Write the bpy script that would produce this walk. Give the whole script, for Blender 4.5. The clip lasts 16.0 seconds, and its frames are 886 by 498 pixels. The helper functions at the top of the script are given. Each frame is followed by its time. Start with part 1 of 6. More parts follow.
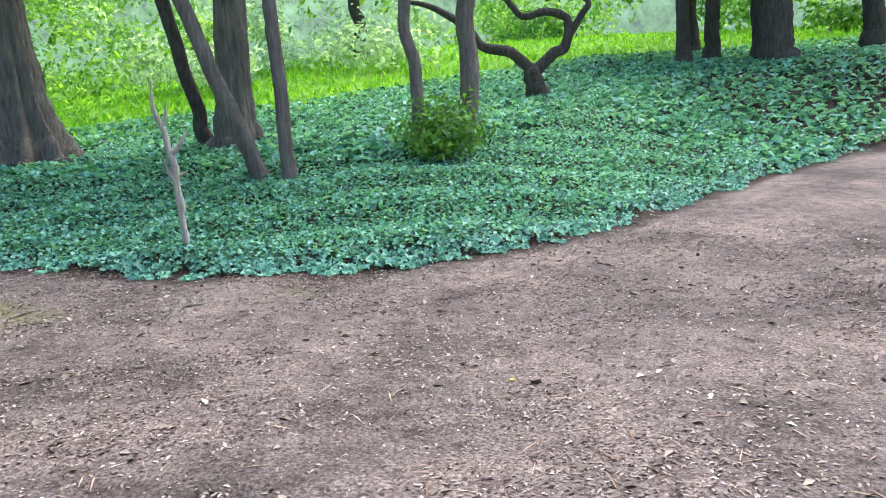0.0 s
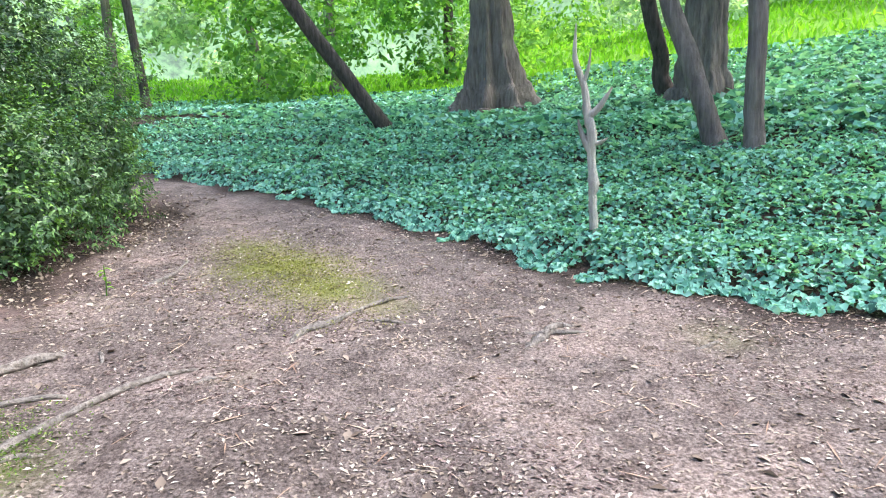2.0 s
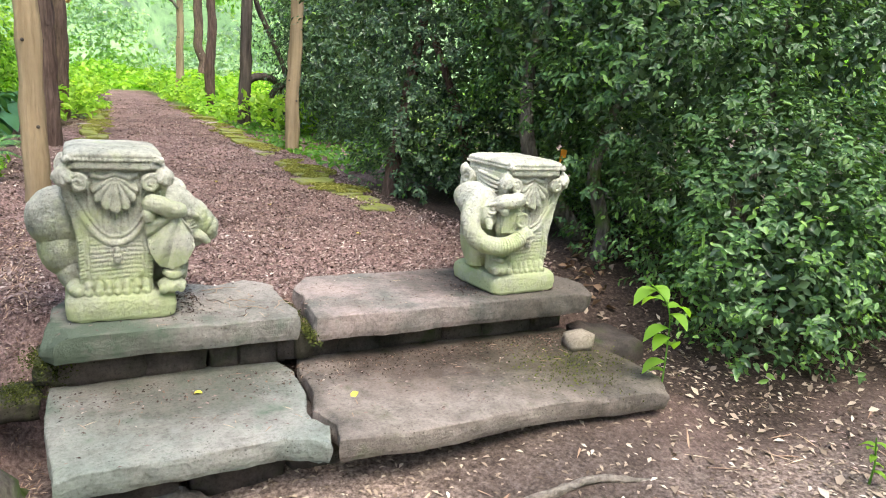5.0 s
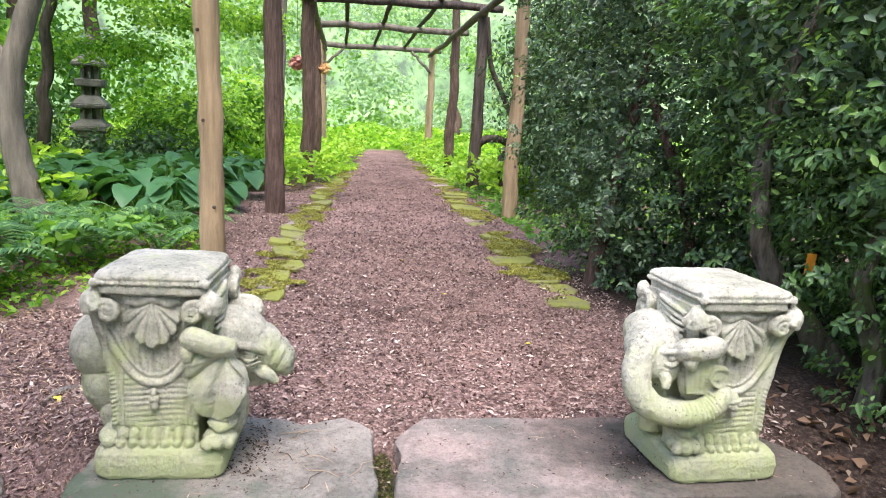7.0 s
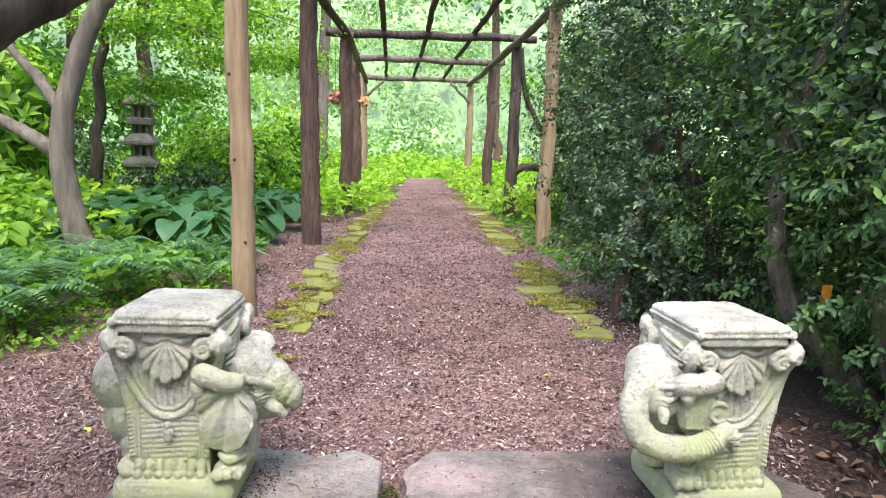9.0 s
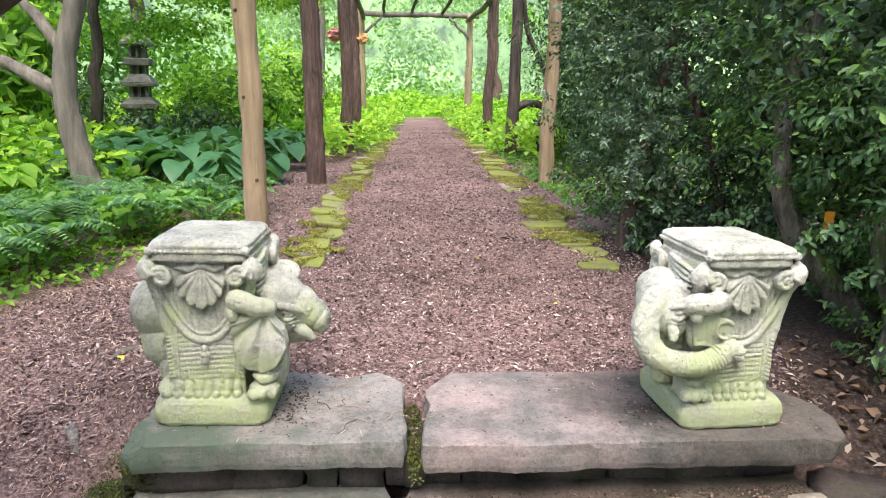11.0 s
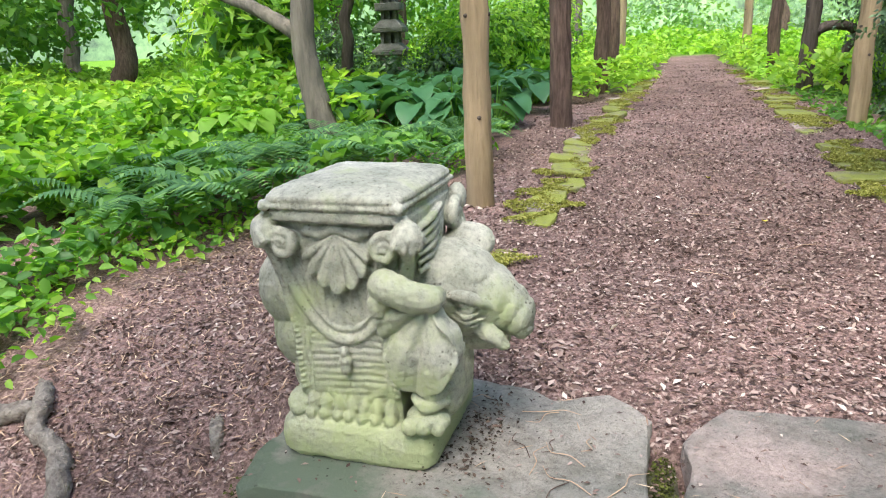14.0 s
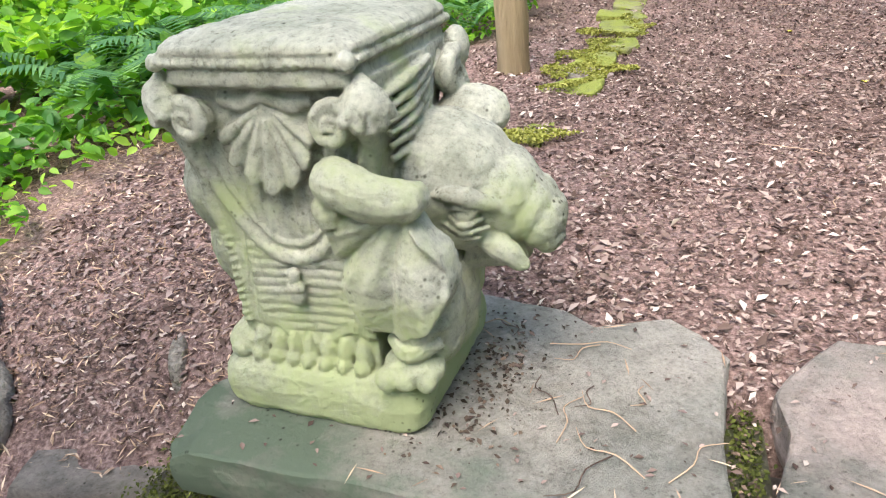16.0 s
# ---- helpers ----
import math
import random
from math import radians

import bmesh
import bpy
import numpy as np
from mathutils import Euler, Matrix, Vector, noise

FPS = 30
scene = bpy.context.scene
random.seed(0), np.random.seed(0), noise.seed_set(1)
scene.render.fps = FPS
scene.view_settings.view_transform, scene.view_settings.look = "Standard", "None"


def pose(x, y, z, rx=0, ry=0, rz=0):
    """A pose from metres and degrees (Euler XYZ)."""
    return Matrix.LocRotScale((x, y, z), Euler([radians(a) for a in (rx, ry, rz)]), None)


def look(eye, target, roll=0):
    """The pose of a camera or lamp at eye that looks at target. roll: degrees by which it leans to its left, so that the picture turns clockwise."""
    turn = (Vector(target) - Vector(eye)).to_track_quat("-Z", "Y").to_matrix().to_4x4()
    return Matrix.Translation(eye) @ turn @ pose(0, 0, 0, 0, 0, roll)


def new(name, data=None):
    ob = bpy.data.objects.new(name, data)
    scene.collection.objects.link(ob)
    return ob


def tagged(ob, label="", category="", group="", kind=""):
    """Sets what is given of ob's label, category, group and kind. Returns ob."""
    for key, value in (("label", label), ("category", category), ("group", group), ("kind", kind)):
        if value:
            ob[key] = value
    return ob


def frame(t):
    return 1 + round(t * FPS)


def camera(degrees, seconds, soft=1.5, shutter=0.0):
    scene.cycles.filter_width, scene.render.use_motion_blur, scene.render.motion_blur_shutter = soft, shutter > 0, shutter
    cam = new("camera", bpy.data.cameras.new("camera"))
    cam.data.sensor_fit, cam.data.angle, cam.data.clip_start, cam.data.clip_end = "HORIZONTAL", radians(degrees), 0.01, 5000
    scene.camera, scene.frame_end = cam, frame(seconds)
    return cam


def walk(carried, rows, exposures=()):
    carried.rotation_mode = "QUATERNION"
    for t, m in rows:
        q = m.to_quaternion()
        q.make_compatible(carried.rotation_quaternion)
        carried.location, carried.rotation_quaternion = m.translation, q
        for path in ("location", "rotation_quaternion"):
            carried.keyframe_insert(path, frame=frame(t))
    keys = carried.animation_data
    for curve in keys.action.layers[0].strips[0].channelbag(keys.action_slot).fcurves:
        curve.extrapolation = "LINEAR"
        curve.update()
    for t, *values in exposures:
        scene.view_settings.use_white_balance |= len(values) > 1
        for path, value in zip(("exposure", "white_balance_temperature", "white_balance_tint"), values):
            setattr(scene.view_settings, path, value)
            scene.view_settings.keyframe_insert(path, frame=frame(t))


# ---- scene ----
cam = camera(64.0, 16.0, soft=1.1)
PATH = [
    (0, (-4.617, -1.842, 0.869), (-3.191, -3.223, 0.625), -4.4),
    (0.5, (-4.258, -2.213, 0.889), (-2.65, -3.37, 0.61), -4.0),
    (1, (-3.9, -2.544, 0.96), (-2.236, -3.613, 0.665), -3.1),
    (1.5, (-3.63, -2.822, 1.052), (-1.794, -3.55, 0.738), -2.4),
    (2, (-3.16, -3.022, 1.075), (-1.204, -3.273, 0.744), -1.6),
    (2.5, (-2.769, -3.172, 1.086), (-0.818, -2.916, 0.725), -1.4),
    (3, (-2.381, -3.235, 1.167), (-0.645, -2.345, 0.727), 0.0),
    (3.5, (-1.96, -3.135, 1.214), (-0.385, -2.009, 0.712), 2.2),
    (4, (-1.589, -3.058, 1.202), (-0.151, -1.775, 0.666), 2.8),
    (4.5, (-1.235, -2.901, 1.298), (-0.073, -1.355, 0.787), 3.5),
    (5, (-0.923, -2.658, 1.387), (0.045, -0.966, 0.94), 4.4),
    (7.5, (-0.06, -1.904, 1.582), (0.133, 0.06, 1.261), 2.3),
    (8, (0.004, -1.932, 1.612), (0.156, 0.044, 1.343), 2.0),
    (10.5, (-0.098, -2.125, 1.582), (0.091, -0.173, 1.187), 1.5),
    (11, (-0.106, -2.126, 1.577), (0.065, -0.185, 1.127), 1.1),
    (11.5, (-0.107, -2.116, 1.561), (0.028, -0.181, 1.073), 0.9),
    (12, (-0.079, -2.009, 1.505), (-0.028, -0.083, 0.967), 0.8),
    (12.5, (-0.033, -1.822, 1.424), (-0.128, 0.09, 0.847), 0.1),
    (13, (-0.031, -1.649, 1.392), (-0.278, 0.253, 0.824), -1.1),
    (13.5, (-0.048, -1.382, 1.395), (-0.458, 0.503, 0.867), -2.0),
    (14, (-0.072, -1.171, 1.376), (-0.598, 0.67, 0.8), -2.3),
    (14.5, (-0.053, -0.912, 1.333), (-0.681, 0.863, 0.657), -2.6),
    (15, (-0.093, -0.74, 1.282), (-0.786, 0.961, 0.492), -3.5),
    (15.5, (-0.144, -0.686, 1.219), (-0.833, 0.982, 0.356), -4.3),
    (16, (-0.122, -0.673, 1.219), (-0.75, 1.006, 0.333), -4.9),
]
walk(cam, [(t, look(eye, target, roll)) for t, eye, target, roll in PATH], exposures=[(0.0, 1.5, 5800, 8.0), (1.0, 1.62, 5800, 8.5), (2.0, 1.92, 5900, 9.5), (3.5, 1.95, 6200, 5.5), (5.0, 1.68, 6400, 6.5), (8.0, 1.72, 6150, 17.0), (11.0, 1.7, 6250, 12.5), (13.0, 1.65, 6250, 9.0), (14.0, 1.6, 6200, 5.0), (16.0, 1.85, 6350, 4.0)])

# ---- light ----
SUN_FROM, SUN_UP = 186, 63
world = bpy.data.worlds.new("sky")
scene.world = world
world.use_nodes = True
sky = world.node_tree.nodes.new("ShaderNodeTexSky")
sky.sky_type, sky.sun_disc = "NISHITA", False
sky.sun_elevation, sky.sun_rotation = radians(SUN_UP), radians(SUN_FROM)
sky.air_density, sky.dust_density = 1.0, 3.0
back = world.node_tree.nodes["Background"]
back.inputs["Strength"].default_value = 0.15
world.node_tree.links.new(sky.outputs["Color"], back.inputs["Color"])
sun = new("sun", bpy.data.lights.new("sun", "SUN"))
sun.data.energy, sun.data.angle, sun.data.color = 1.15, radians(38), (1.0, 0.94, 0.82)
sun.matrix_world = look((0, 0, 20), (-8.0 * math.sin(radians(SUN_FROM)), -8.0 * math.cos(radians(SUN_FROM)), 20 - 8.0 * math.tan(radians(SUN_UP))))


# ---- materials ----
def shader(name, rough=0.8, spec=0.3):
    m = bpy.data.materials.new(name)
    m.use_nodes = True
    t = m.node_tree
    b = t.nodes["Principled BSDF"]
    b.inputs["Roughness"].default_value = rough
    b.inputs["Specular IOR Level"].default_value = spec
    return m, t, b


def noise_node(t, scale, detail=6, rough=0.6, coord="Object", stretch=None):
    c = t.nodes.new("ShaderNodeTexCoord")
    n = t.nodes.new("ShaderNodeTexNoise")
    n.inputs["Scale"].default_value, n.inputs["Detail"].default_value, n.inputs["Roughness"].default_value = scale, detail, rough
    if stretch:
        mp = t.nodes.new("ShaderNodeMapping")
        mp.inputs["Scale"].default_value = stretch
        t.links.new(c.outputs[coord], mp.inputs["Vector"])
        t.links.new(mp.outputs["Vector"], n.inputs["Vector"])
    else:
        t.links.new(c.outputs[coord], n.inputs["Vector"])
    return n.outputs["Fac"]


def ramp_node(t, fac, stops):
    r = t.nodes.new("ShaderNodeValToRGB")
    while len(r.color_ramp.elements) < len(stops):
        r.color_ramp.elements.new(0.5)
    for e, (p, c) in zip(r.color_ramp.elements, stops):
        e.position, e.color = p, (*c, 1)
    t.links.new(fac, r.inputs["Fac"])
    return r.outputs["Color"]


def mix_node(t, fac, a, b, kind="MIX"):
    m = t.nodes.new("ShaderNodeMix")
    m.data_type, m.blend_type = "RGBA", kind
    for sock, v in ((m.inputs[0], fac), (m.inputs[6], a), (m.inputs[7], b)):
        if isinstance(v, (int, float)):
            sock.default_value = v
        elif isinstance(v, tuple):
            sock.default_value = (*v, 1)
        else:
            t.links.new(v, sock)
    return m.outputs[2]


def bump_node(t, b, fac, strength=0.5, dist=0.02):
    n = t.nodes.new("ShaderNodeBump")
    n.inputs["Strength"].default_value, n.inputs["Distance"].default_value = strength, dist
    t.links.new(fac, n.inputs["Height"])
    t.links.new(n.outputs["Normal"], b.inputs["Normal"])


def leaf_material(name, stops, rough=0.45, through_light=0.35, spec=0.4):
    """Leaf: colour varies from leaf to leaf; some light passes through."""
    m, t, b = shader(name, rough, spec)
    g = t.nodes.new("ShaderNodeNewGeometry")
    col = ramp_node(t, g.outputs["Random Per Island"], stops)
    col = mix_node(t, 0.35, col, ramp_node(t, noise_node(t, 0.7, 3), [(0.3, (0.6, 0.65, 0.6)), (0.7, (1.4, 1.35, 1.2))]), "MULTIPLY")
    t.links.new(col, b.inputs["Base Color"])
    tr = t.nodes.new("ShaderNodeBsdfTranslucent")
    t.links.new(mix_node(t, 1.0, col, (1.5, 1.5, 0.6), "MULTIPLY"), tr.inputs["Color"])
    mx = t.nodes.new("ShaderNodeMixShader")
    mx.inputs[0].default_value = through_light
    t.links.new(b.outputs[0], mx.inputs[1])
    t.links.new(tr.outputs[0], mx.inputs[2])
    t.links.new(mx.outputs[0], t.nodes["Material Output"].inputs["Surface"])
    return m


def bark_material(name, dark, light, scale=5.0, stretch=(1, 1, 0.12), moss=0.0):
    m, t, b = shader(name, 0.95, 0.1)
    n = noise_node(t, scale * 4, 8, 0.65, stretch=stretch)
    col = ramp_node(t, n, [(0.3, dark), (0.7, light)])
    col = mix_node(t, 0.5, col, ramp_node(t, noise_node(t, 2.2, 4), [(0.35, (0.6, 0.6, 0.62)), (0.7, (1.25, 1.2, 1.1))]), "MULTIPLY")
    if abs(moss) > 0:
        col = mix_node(t, ramp_node(t, noise_node(t, 4.5, 6), [(0.62 - moss * 0.3, (0, 0, 0)), (0.72 - moss * 0.3, (1, 1, 1))]), col, (0.10, 0.15, 0.04))
    t.links.new(col, b.inputs["Base Color"])
    bump_node(t, b, n, 1.0, 0.04)
    return m


def stone_material(name, base, warm, green, moss=0.3, rough=0.85, side=None, stains_and_patches=()):
    m, t, b = shader(name, rough, 0.25)
    col = ramp_node(t, noise_node(t, 3.2, 8, 0.65), [(0.36, base), (0.58, warm)])
    col = mix_node(t, 0.7, col, ramp_node(t, noise_node(t, 11, 8, 0.7), [(0.35, (0.62, 0.62, 0.6)), (0.5, (1, 1, 1)), (0.68, (1.22, 1.2, 1.2))]), "MULTIPLY")
    col = mix_node(t, 0.6, col, ramp_node(t, noise_node(t, 75, 8, 0.8), [(0.36, (0.5, 0.48, 0.46)), (0.46, (1.15, 1.15, 1.15)), (0.62, (1.55, 1.55, 1.55))]), "MULTIPLY")
    algae = noise_node(t, 5.5, 6, 0.65)
    if side:
        dot = t.nodes.new("ShaderNodeVectorMath")
        dot.operation = "DOT_PRODUCT"
        dot.inputs[1].default_value = side[0]
        t.links.new(t.nodes.new("ShaderNodeTexCoord").outputs["Object"], dot.inputs[0])
        for other, by in ((dot.outputs["Value"], 0.0), (None, side[1])):
            plus = t.nodes.new("ShaderNodeMath")
            plus.operation = "ADD"
            plus.inputs[1].default_value = by
            t.links.new(algae, plus.inputs[0])
            if other:
                t.links.new(other, plus.inputs[1])
            algae = plus.outputs[0]
    col = mix_node(t, ramp_node(t, algae, [(0.66 - moss * 0.35, (0, 0, 0)), (0.86 - moss * 0.35, (1, 1, 1))]), col, green)
    v = t.nodes.new("ShaderNodeTexVoronoi")
    v.inputs["Scale"].default_value = 60
    t.links.new(t.nodes.new("ShaderNodeTexCoord").outputs["Object"], v.inputs["Vector"])
    spots = ramp_node(t, v.outputs["Distance"], [(0.08, (0.22, 0.21, 0.19)), (0.24, (1, 1, 1))])
    col = mix_node(t, ramp_node(t, noise_node(t, 9, 3), [(0.52, (0, 0, 0)), (0.62, (1, 1, 1))]), col, mix_node(t, 1.0, col, spots, "MULTIPLY"))
    for centre, reach, colour in stains_and_patches:
        far = t.nodes.new("ShaderNodeVectorMath")
        far.operation = "DISTANCE"
        far.inputs[1].default_value = centre
        t.links.new(t.nodes.new("ShaderNodeTexCoord").outputs["Object"], far.inputs[0])
        edge = t.nodes.new("ShaderNodeMath")
        edge.operation = "MULTIPLY_ADD"
        edge.inputs[1].default_value = 0.9 * reach
        t.links.new(noise_node(t, 7, 7, 0.7), edge.inputs[0])
        t.links.new(far.outputs["Value"], edge.inputs[2])
        col = mix_node(t, ramp_node(t, edge.outputs[0], [(reach * 1.0, (0.85, 0.85, 0.85)), (reach * 1.6, (0, 0, 0))]), col, mix_node(t, 1.0, col, colour, "MULTIPLY"))
    t.links.new(col, b.inputs["Base Color"])
    bump_node(t, b, noise_node(t, 60, 10, 0.8), 1.0, 0.011)
    return m


def ground_material():
    """Trodden earth, mulch, moss and lawn, by the painted cover of the ground."""
    m, t, b = shader("earth", 0.95, 0.12)
    cov = t.nodes.new("ShaderNodeAttribute")
    cov.attribute_name = "cover"
    sep = t.nodes.new("ShaderNodeSeparateColor")
    t.links.new(cov.outputs["Color"], sep.inputs["Color"])
    fine = noise_node(t, 55, 8, 0.72)
    broad = noise_node(t, 0.9, 6, 0.6)
    earth = ramp_node(t, fine, [(0.35, (0.06, 0.047, 0.041)), (0.5, (0.22, 0.175, 0.157)), (0.63, (0.40, 0.335, 0.305))])
    earth = mix_node(t, 0.75, earth, ramp_node(t, broad, [(0.34, (0.38, 0.355, 0.34)), (0.5, (0.88, 0.85, 0.83)), (0.64, (1.35, 1.25, 1.18))]), "MULTIPLY")
    earth = mix_node(t, 0.8, earth, ramp_node(t, noise_node(t, 7, 8, 0.7), [(0.36, (0.5, 0.46, 0.44)), (0.5, (0.95, 0.93, 0.92)), (0.62, (1.2, 1.17, 1.15))]), "MULTIPLY")
    mulch = ramp_node(t, noise_node(t, 70, 8, 0.75), [(0.34, (0.055, 0.034, 0.031)), (0.5, (0.22, 0.145, 0.135)), (0.65, (0.45, 0.32, 0.30))])
    mulch = mix_node(t, 0.8, mulch, ramp_node(t, broad, [(0.36, (0.6, 0.58, 0.54)), (0.64, (1.3, 1.25, 1.22))]), "MULTIPLY")
    mulch = mix_node(t, 0.7, mulch, ramp_node(t, noise_node(t, 9, 7, 0.7), [(0.36, (0.5, 0.47, 0.44)), (0.5, (1, 1, 1)), (0.64, (1.3, 1.27, 1.22))]), "MULTIPLY")
    col = mix_node(t, sep.outputs["Red"], earth, mulch)
    dark_earth = ramp_node(t, noise_node(t, 48, 8, 0.75), [(0.34, (0.018, 0.013, 0.011)), (0.52, (0.06, 0.043, 0.036)), (0.68, (0.17, 0.125, 0.10))])
    col = mix_node(t, cov.outputs["Alpha"], col, dark_earth)
    green = ramp_node(t, noise_node(t, 90, 6, 0.7), [(0.3, (0.10, 0.12, 0.03)), (0.7, (0.30, 0.29, 0.09))])
    edge = t.nodes.new("ShaderNodeMath")
    edge.operation = "MULTIPLY_ADD"
    edge.inputs[1].default_value, edge.inputs[2].default_value = 1.3, -0.65
    t.links.new(noise_node(t, 6, 7, 0.7), edge.inputs[0])
    add = t.nodes.new("ShaderNodeMath")
    add.operation, add.use_clamp = "ADD", True
    t.links.new(sep.outputs["Green"], add.inputs[0])
    t.links.new(edge.outputs[0], add.inputs[1])
    mm = t.nodes.new("ShaderNodeMath")
    mm.operation, mm.use_clamp = "MULTIPLY", True
    t.links.new(add.outputs[0], mm.inputs[0])
    t.links.new(sep.outputs["Green"], mm.inputs[1])
    col = mix_node(t, mm.outputs[0], col, green)
    lawn = ramp_node(t, noise_node(t, 3, 6, 0.7), [(0.3, (0.12, 0.26, 0.03)), (0.7, (0.24, 0.42, 0.05))])
    col = mix_node(t, sep.outputs["Blue"], col, lawn)
    t.links.new(col, b.inputs["Base Color"])
    bump_node(t, b, fine, 0.7, 0.025)
    return m


EARTH = ground_material()
STATUE = stone_material("cast_stone", (0.35, 0.35, 0.285), (0.57, 0.55, 0.48), (0.46, 0.50, 0.28), 0.5, side=((0, 0, -0.45), 0.215))
SLAB = stone_material("blue_stone", (0.175, 0.165, 0.15), (0.37, 0.29, 0.27), (0.13, 0.155, 0.12), 0.25, stains_and_patches=(((1.35, 0.1, 0.4), 0.6, (0.28, 0.32, 0.29)), ((0.85, 0.4, 0.42), 0.36, (0.45, 0.43, 0.42))))
SLAB_EDGE = stone_material("algae_stone", (0.185, 0.178, 0.162), (0.315, 0.28, 0.255), (0.125, 0.155, 0.115), 0.25, side=((-0.4, -0.6, 0), 0.02))
# Greenish slab with a darker patch along its back.
SLAB_GREEN = stone_material("green_stone", (0.23, 0.25, 0.225), (0.315, 0.30, 0.275), (0.15, 0.195, 0.148), 0.38, stains_and_patches=(((-0.5, 0.08, 0.2), 0.5, (0.42, 0.40, 0.36)),))
SLAB_DARK = stone_material("stained_stone", (0.125, 0.108, 0.095), (0.30, 0.25, 0.22), (0.085, 0.10, 0.05), 0.3, stains_and_patches=(((1.15, -0.1, 0.2), 0.6, (0.28, 0.27, 0.2)), ((0.45, 0.0, 0.2), 0.42, (0.35, 0.3, 0.27))))
# Stone colour darkened to hold the shade of the gap below the slabs.
RISER_SHADED = stone_material("shaded_rubble_stone", (0.055, 0.047, 0.042), (0.13, 0.10, 0.088), (0.06, 0.075, 0.03), 0.35)
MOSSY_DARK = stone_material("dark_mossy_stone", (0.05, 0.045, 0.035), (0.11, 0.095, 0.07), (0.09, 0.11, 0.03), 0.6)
MOSSY = stone_material("mossy_stone", (0.12, 0.105, 0.08), (0.24, 0.21, 0.15), (0.25, 0.27, 0.06), 1.0)
LANTERN = stone_material("lantern_stone", (0.10, 0.10, 0.085), (0.19, 0.18, 0.155), (0.06, 0.08, 0.04), 0.4)
BARK = bark_material("grey_bark", (0.11, 0.09, 0.08), (0.30, 0.25, 0.22))
BARK_DARK = bark_material("dark_bark", (0.045, 0.038, 0.034), (0.16, 0.13, 0.115))
BARK_MOSSY = bark_material("mossy_bark", (0.03, 0.026, 0.022), (0.30, 0.27, 0.225), 4.5, (1, 1, 0.3), moss=0.3)
BARK_ROOT = bark_material("root_bark", (0.15, 0.125, 0.11), (0.47, 0.41, 0.36), 7, (1, 1, 1))
BARK_PALE = bark_material("smooth_bark", (0.10, 0.09, 0.075), (0.25, 0.22, 0.18), 3)
BARK_RED = bark_material("cedar_bark", (0.07, 0.045, 0.04), (0.24, 0.165, 0.135), 9)
PEELED = bark_material("peeled_cedar", (0.25, 0.18, 0.11), (0.49, 0.375, 0.245), 3, (1, 1, 0.08))
DEADWOOD = bark_material("dead_wood", (0.27, 0.24, 0.205), (0.66, 0.61, 0.53), 4)
IVY = leaf_material("ivy_leaf", [(0.0, (0.02, 0.06, 0.05)), (0.25, (0.12, 0.30, 0.255)), (0.5, (0.20, 0.44, 0.375)), (0.8, (0.28, 0.55, 0.47)), (1.0, (0.40, 0.65, 0.52))], 0.5, 0.3, 0.3)
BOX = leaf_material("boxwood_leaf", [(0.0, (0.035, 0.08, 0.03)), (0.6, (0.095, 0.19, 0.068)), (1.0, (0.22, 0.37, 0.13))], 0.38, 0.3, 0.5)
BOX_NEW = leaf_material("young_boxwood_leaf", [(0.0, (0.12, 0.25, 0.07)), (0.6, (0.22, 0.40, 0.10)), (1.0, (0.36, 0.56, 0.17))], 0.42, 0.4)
# Yew leaf; inside boxwood its dark colour also stands in for deep shade.
HOLLY_AND_SHADE = leaf_material("evergreen_and_inner_shade_leaf", [(0.0, (0.02, 0.045, 0.022)), (0.45, (0.07, 0.13, 0.065)), (0.85, (0.14, 0.225, 0.115)), (1.0, (0.28, 0.40, 0.23))], 0.34, 0.25, 0.6)
LIME = leaf_material("lime_leaf", [(0.0, (0.07, 0.19, 0.02)), (0.5, (0.19, 0.38, 0.045)), (1.0, (0.40, 0.58, 0.10))], 0.5, 0.5)
# Lit copy of the lime leaf; sunlight on the plants is in its colour.
LIME_SUNLIT = leaf_material("sunlit_lime_leaf", [(0.0, (0.15, 0.31, 0.04)), (0.5, (0.31, 0.52, 0.07)), (1.0, (0.50, 0.68, 0.14))], 0.5, 0.5)
GREEN = leaf_material("green_leaf", [(0.0, (0.06, 0.16, 0.035)), (0.5, (0.12, 0.27, 0.05)), (1.0, (0.22, 0.39, 0.08))], 0.45, 0.45)
HOSTA = leaf_material("hosta_leaf", [(0.0, (0.035, 0.105, 0.05)), (0.6, (0.07, 0.18, 0.075)), (1.0, (0.15, 0.30, 0.085))], 0.38, 0.3)
FERN = leaf_material("fern_leaf", [(0.0, (0.05, 0.13, 0.06)), (0.6, (0.11, 0.24, 0.09)), (1.0, (0.24, 0.40, 0.13))], 0.55, 0.4)
# Brightened leaf green: the far trees' sunlight is part of this colour.
FAR_SUNLIT = leaf_material("far_sunlit_leaf", [(0.0, (0.14, 0.27, 0.08)), (0.5, (0.26, 0.45, 0.13)), (1.0, (0.44, 0.62, 0.22))], 0.6, 0.5)
# Leaf colour paled and cooled: distance haze is painted into it.
FAR_HAZED = leaf_material("far_hazed_leaf", [(0.0, (0.22, 0.33, 0.25)), (0.5, (0.42, 0.55, 0.46)), (1.0, (0.66, 0.77, 0.68))], 0.6, 0.5, 0.1)
GRASS = leaf_material("grass_blade", [(0.0, (0.16, 0.36, 0.02)), (0.6, (0.27, 0.52, 0.04)), (1.0, (0.40, 0.64, 0.07))], 0.5, 0.5)
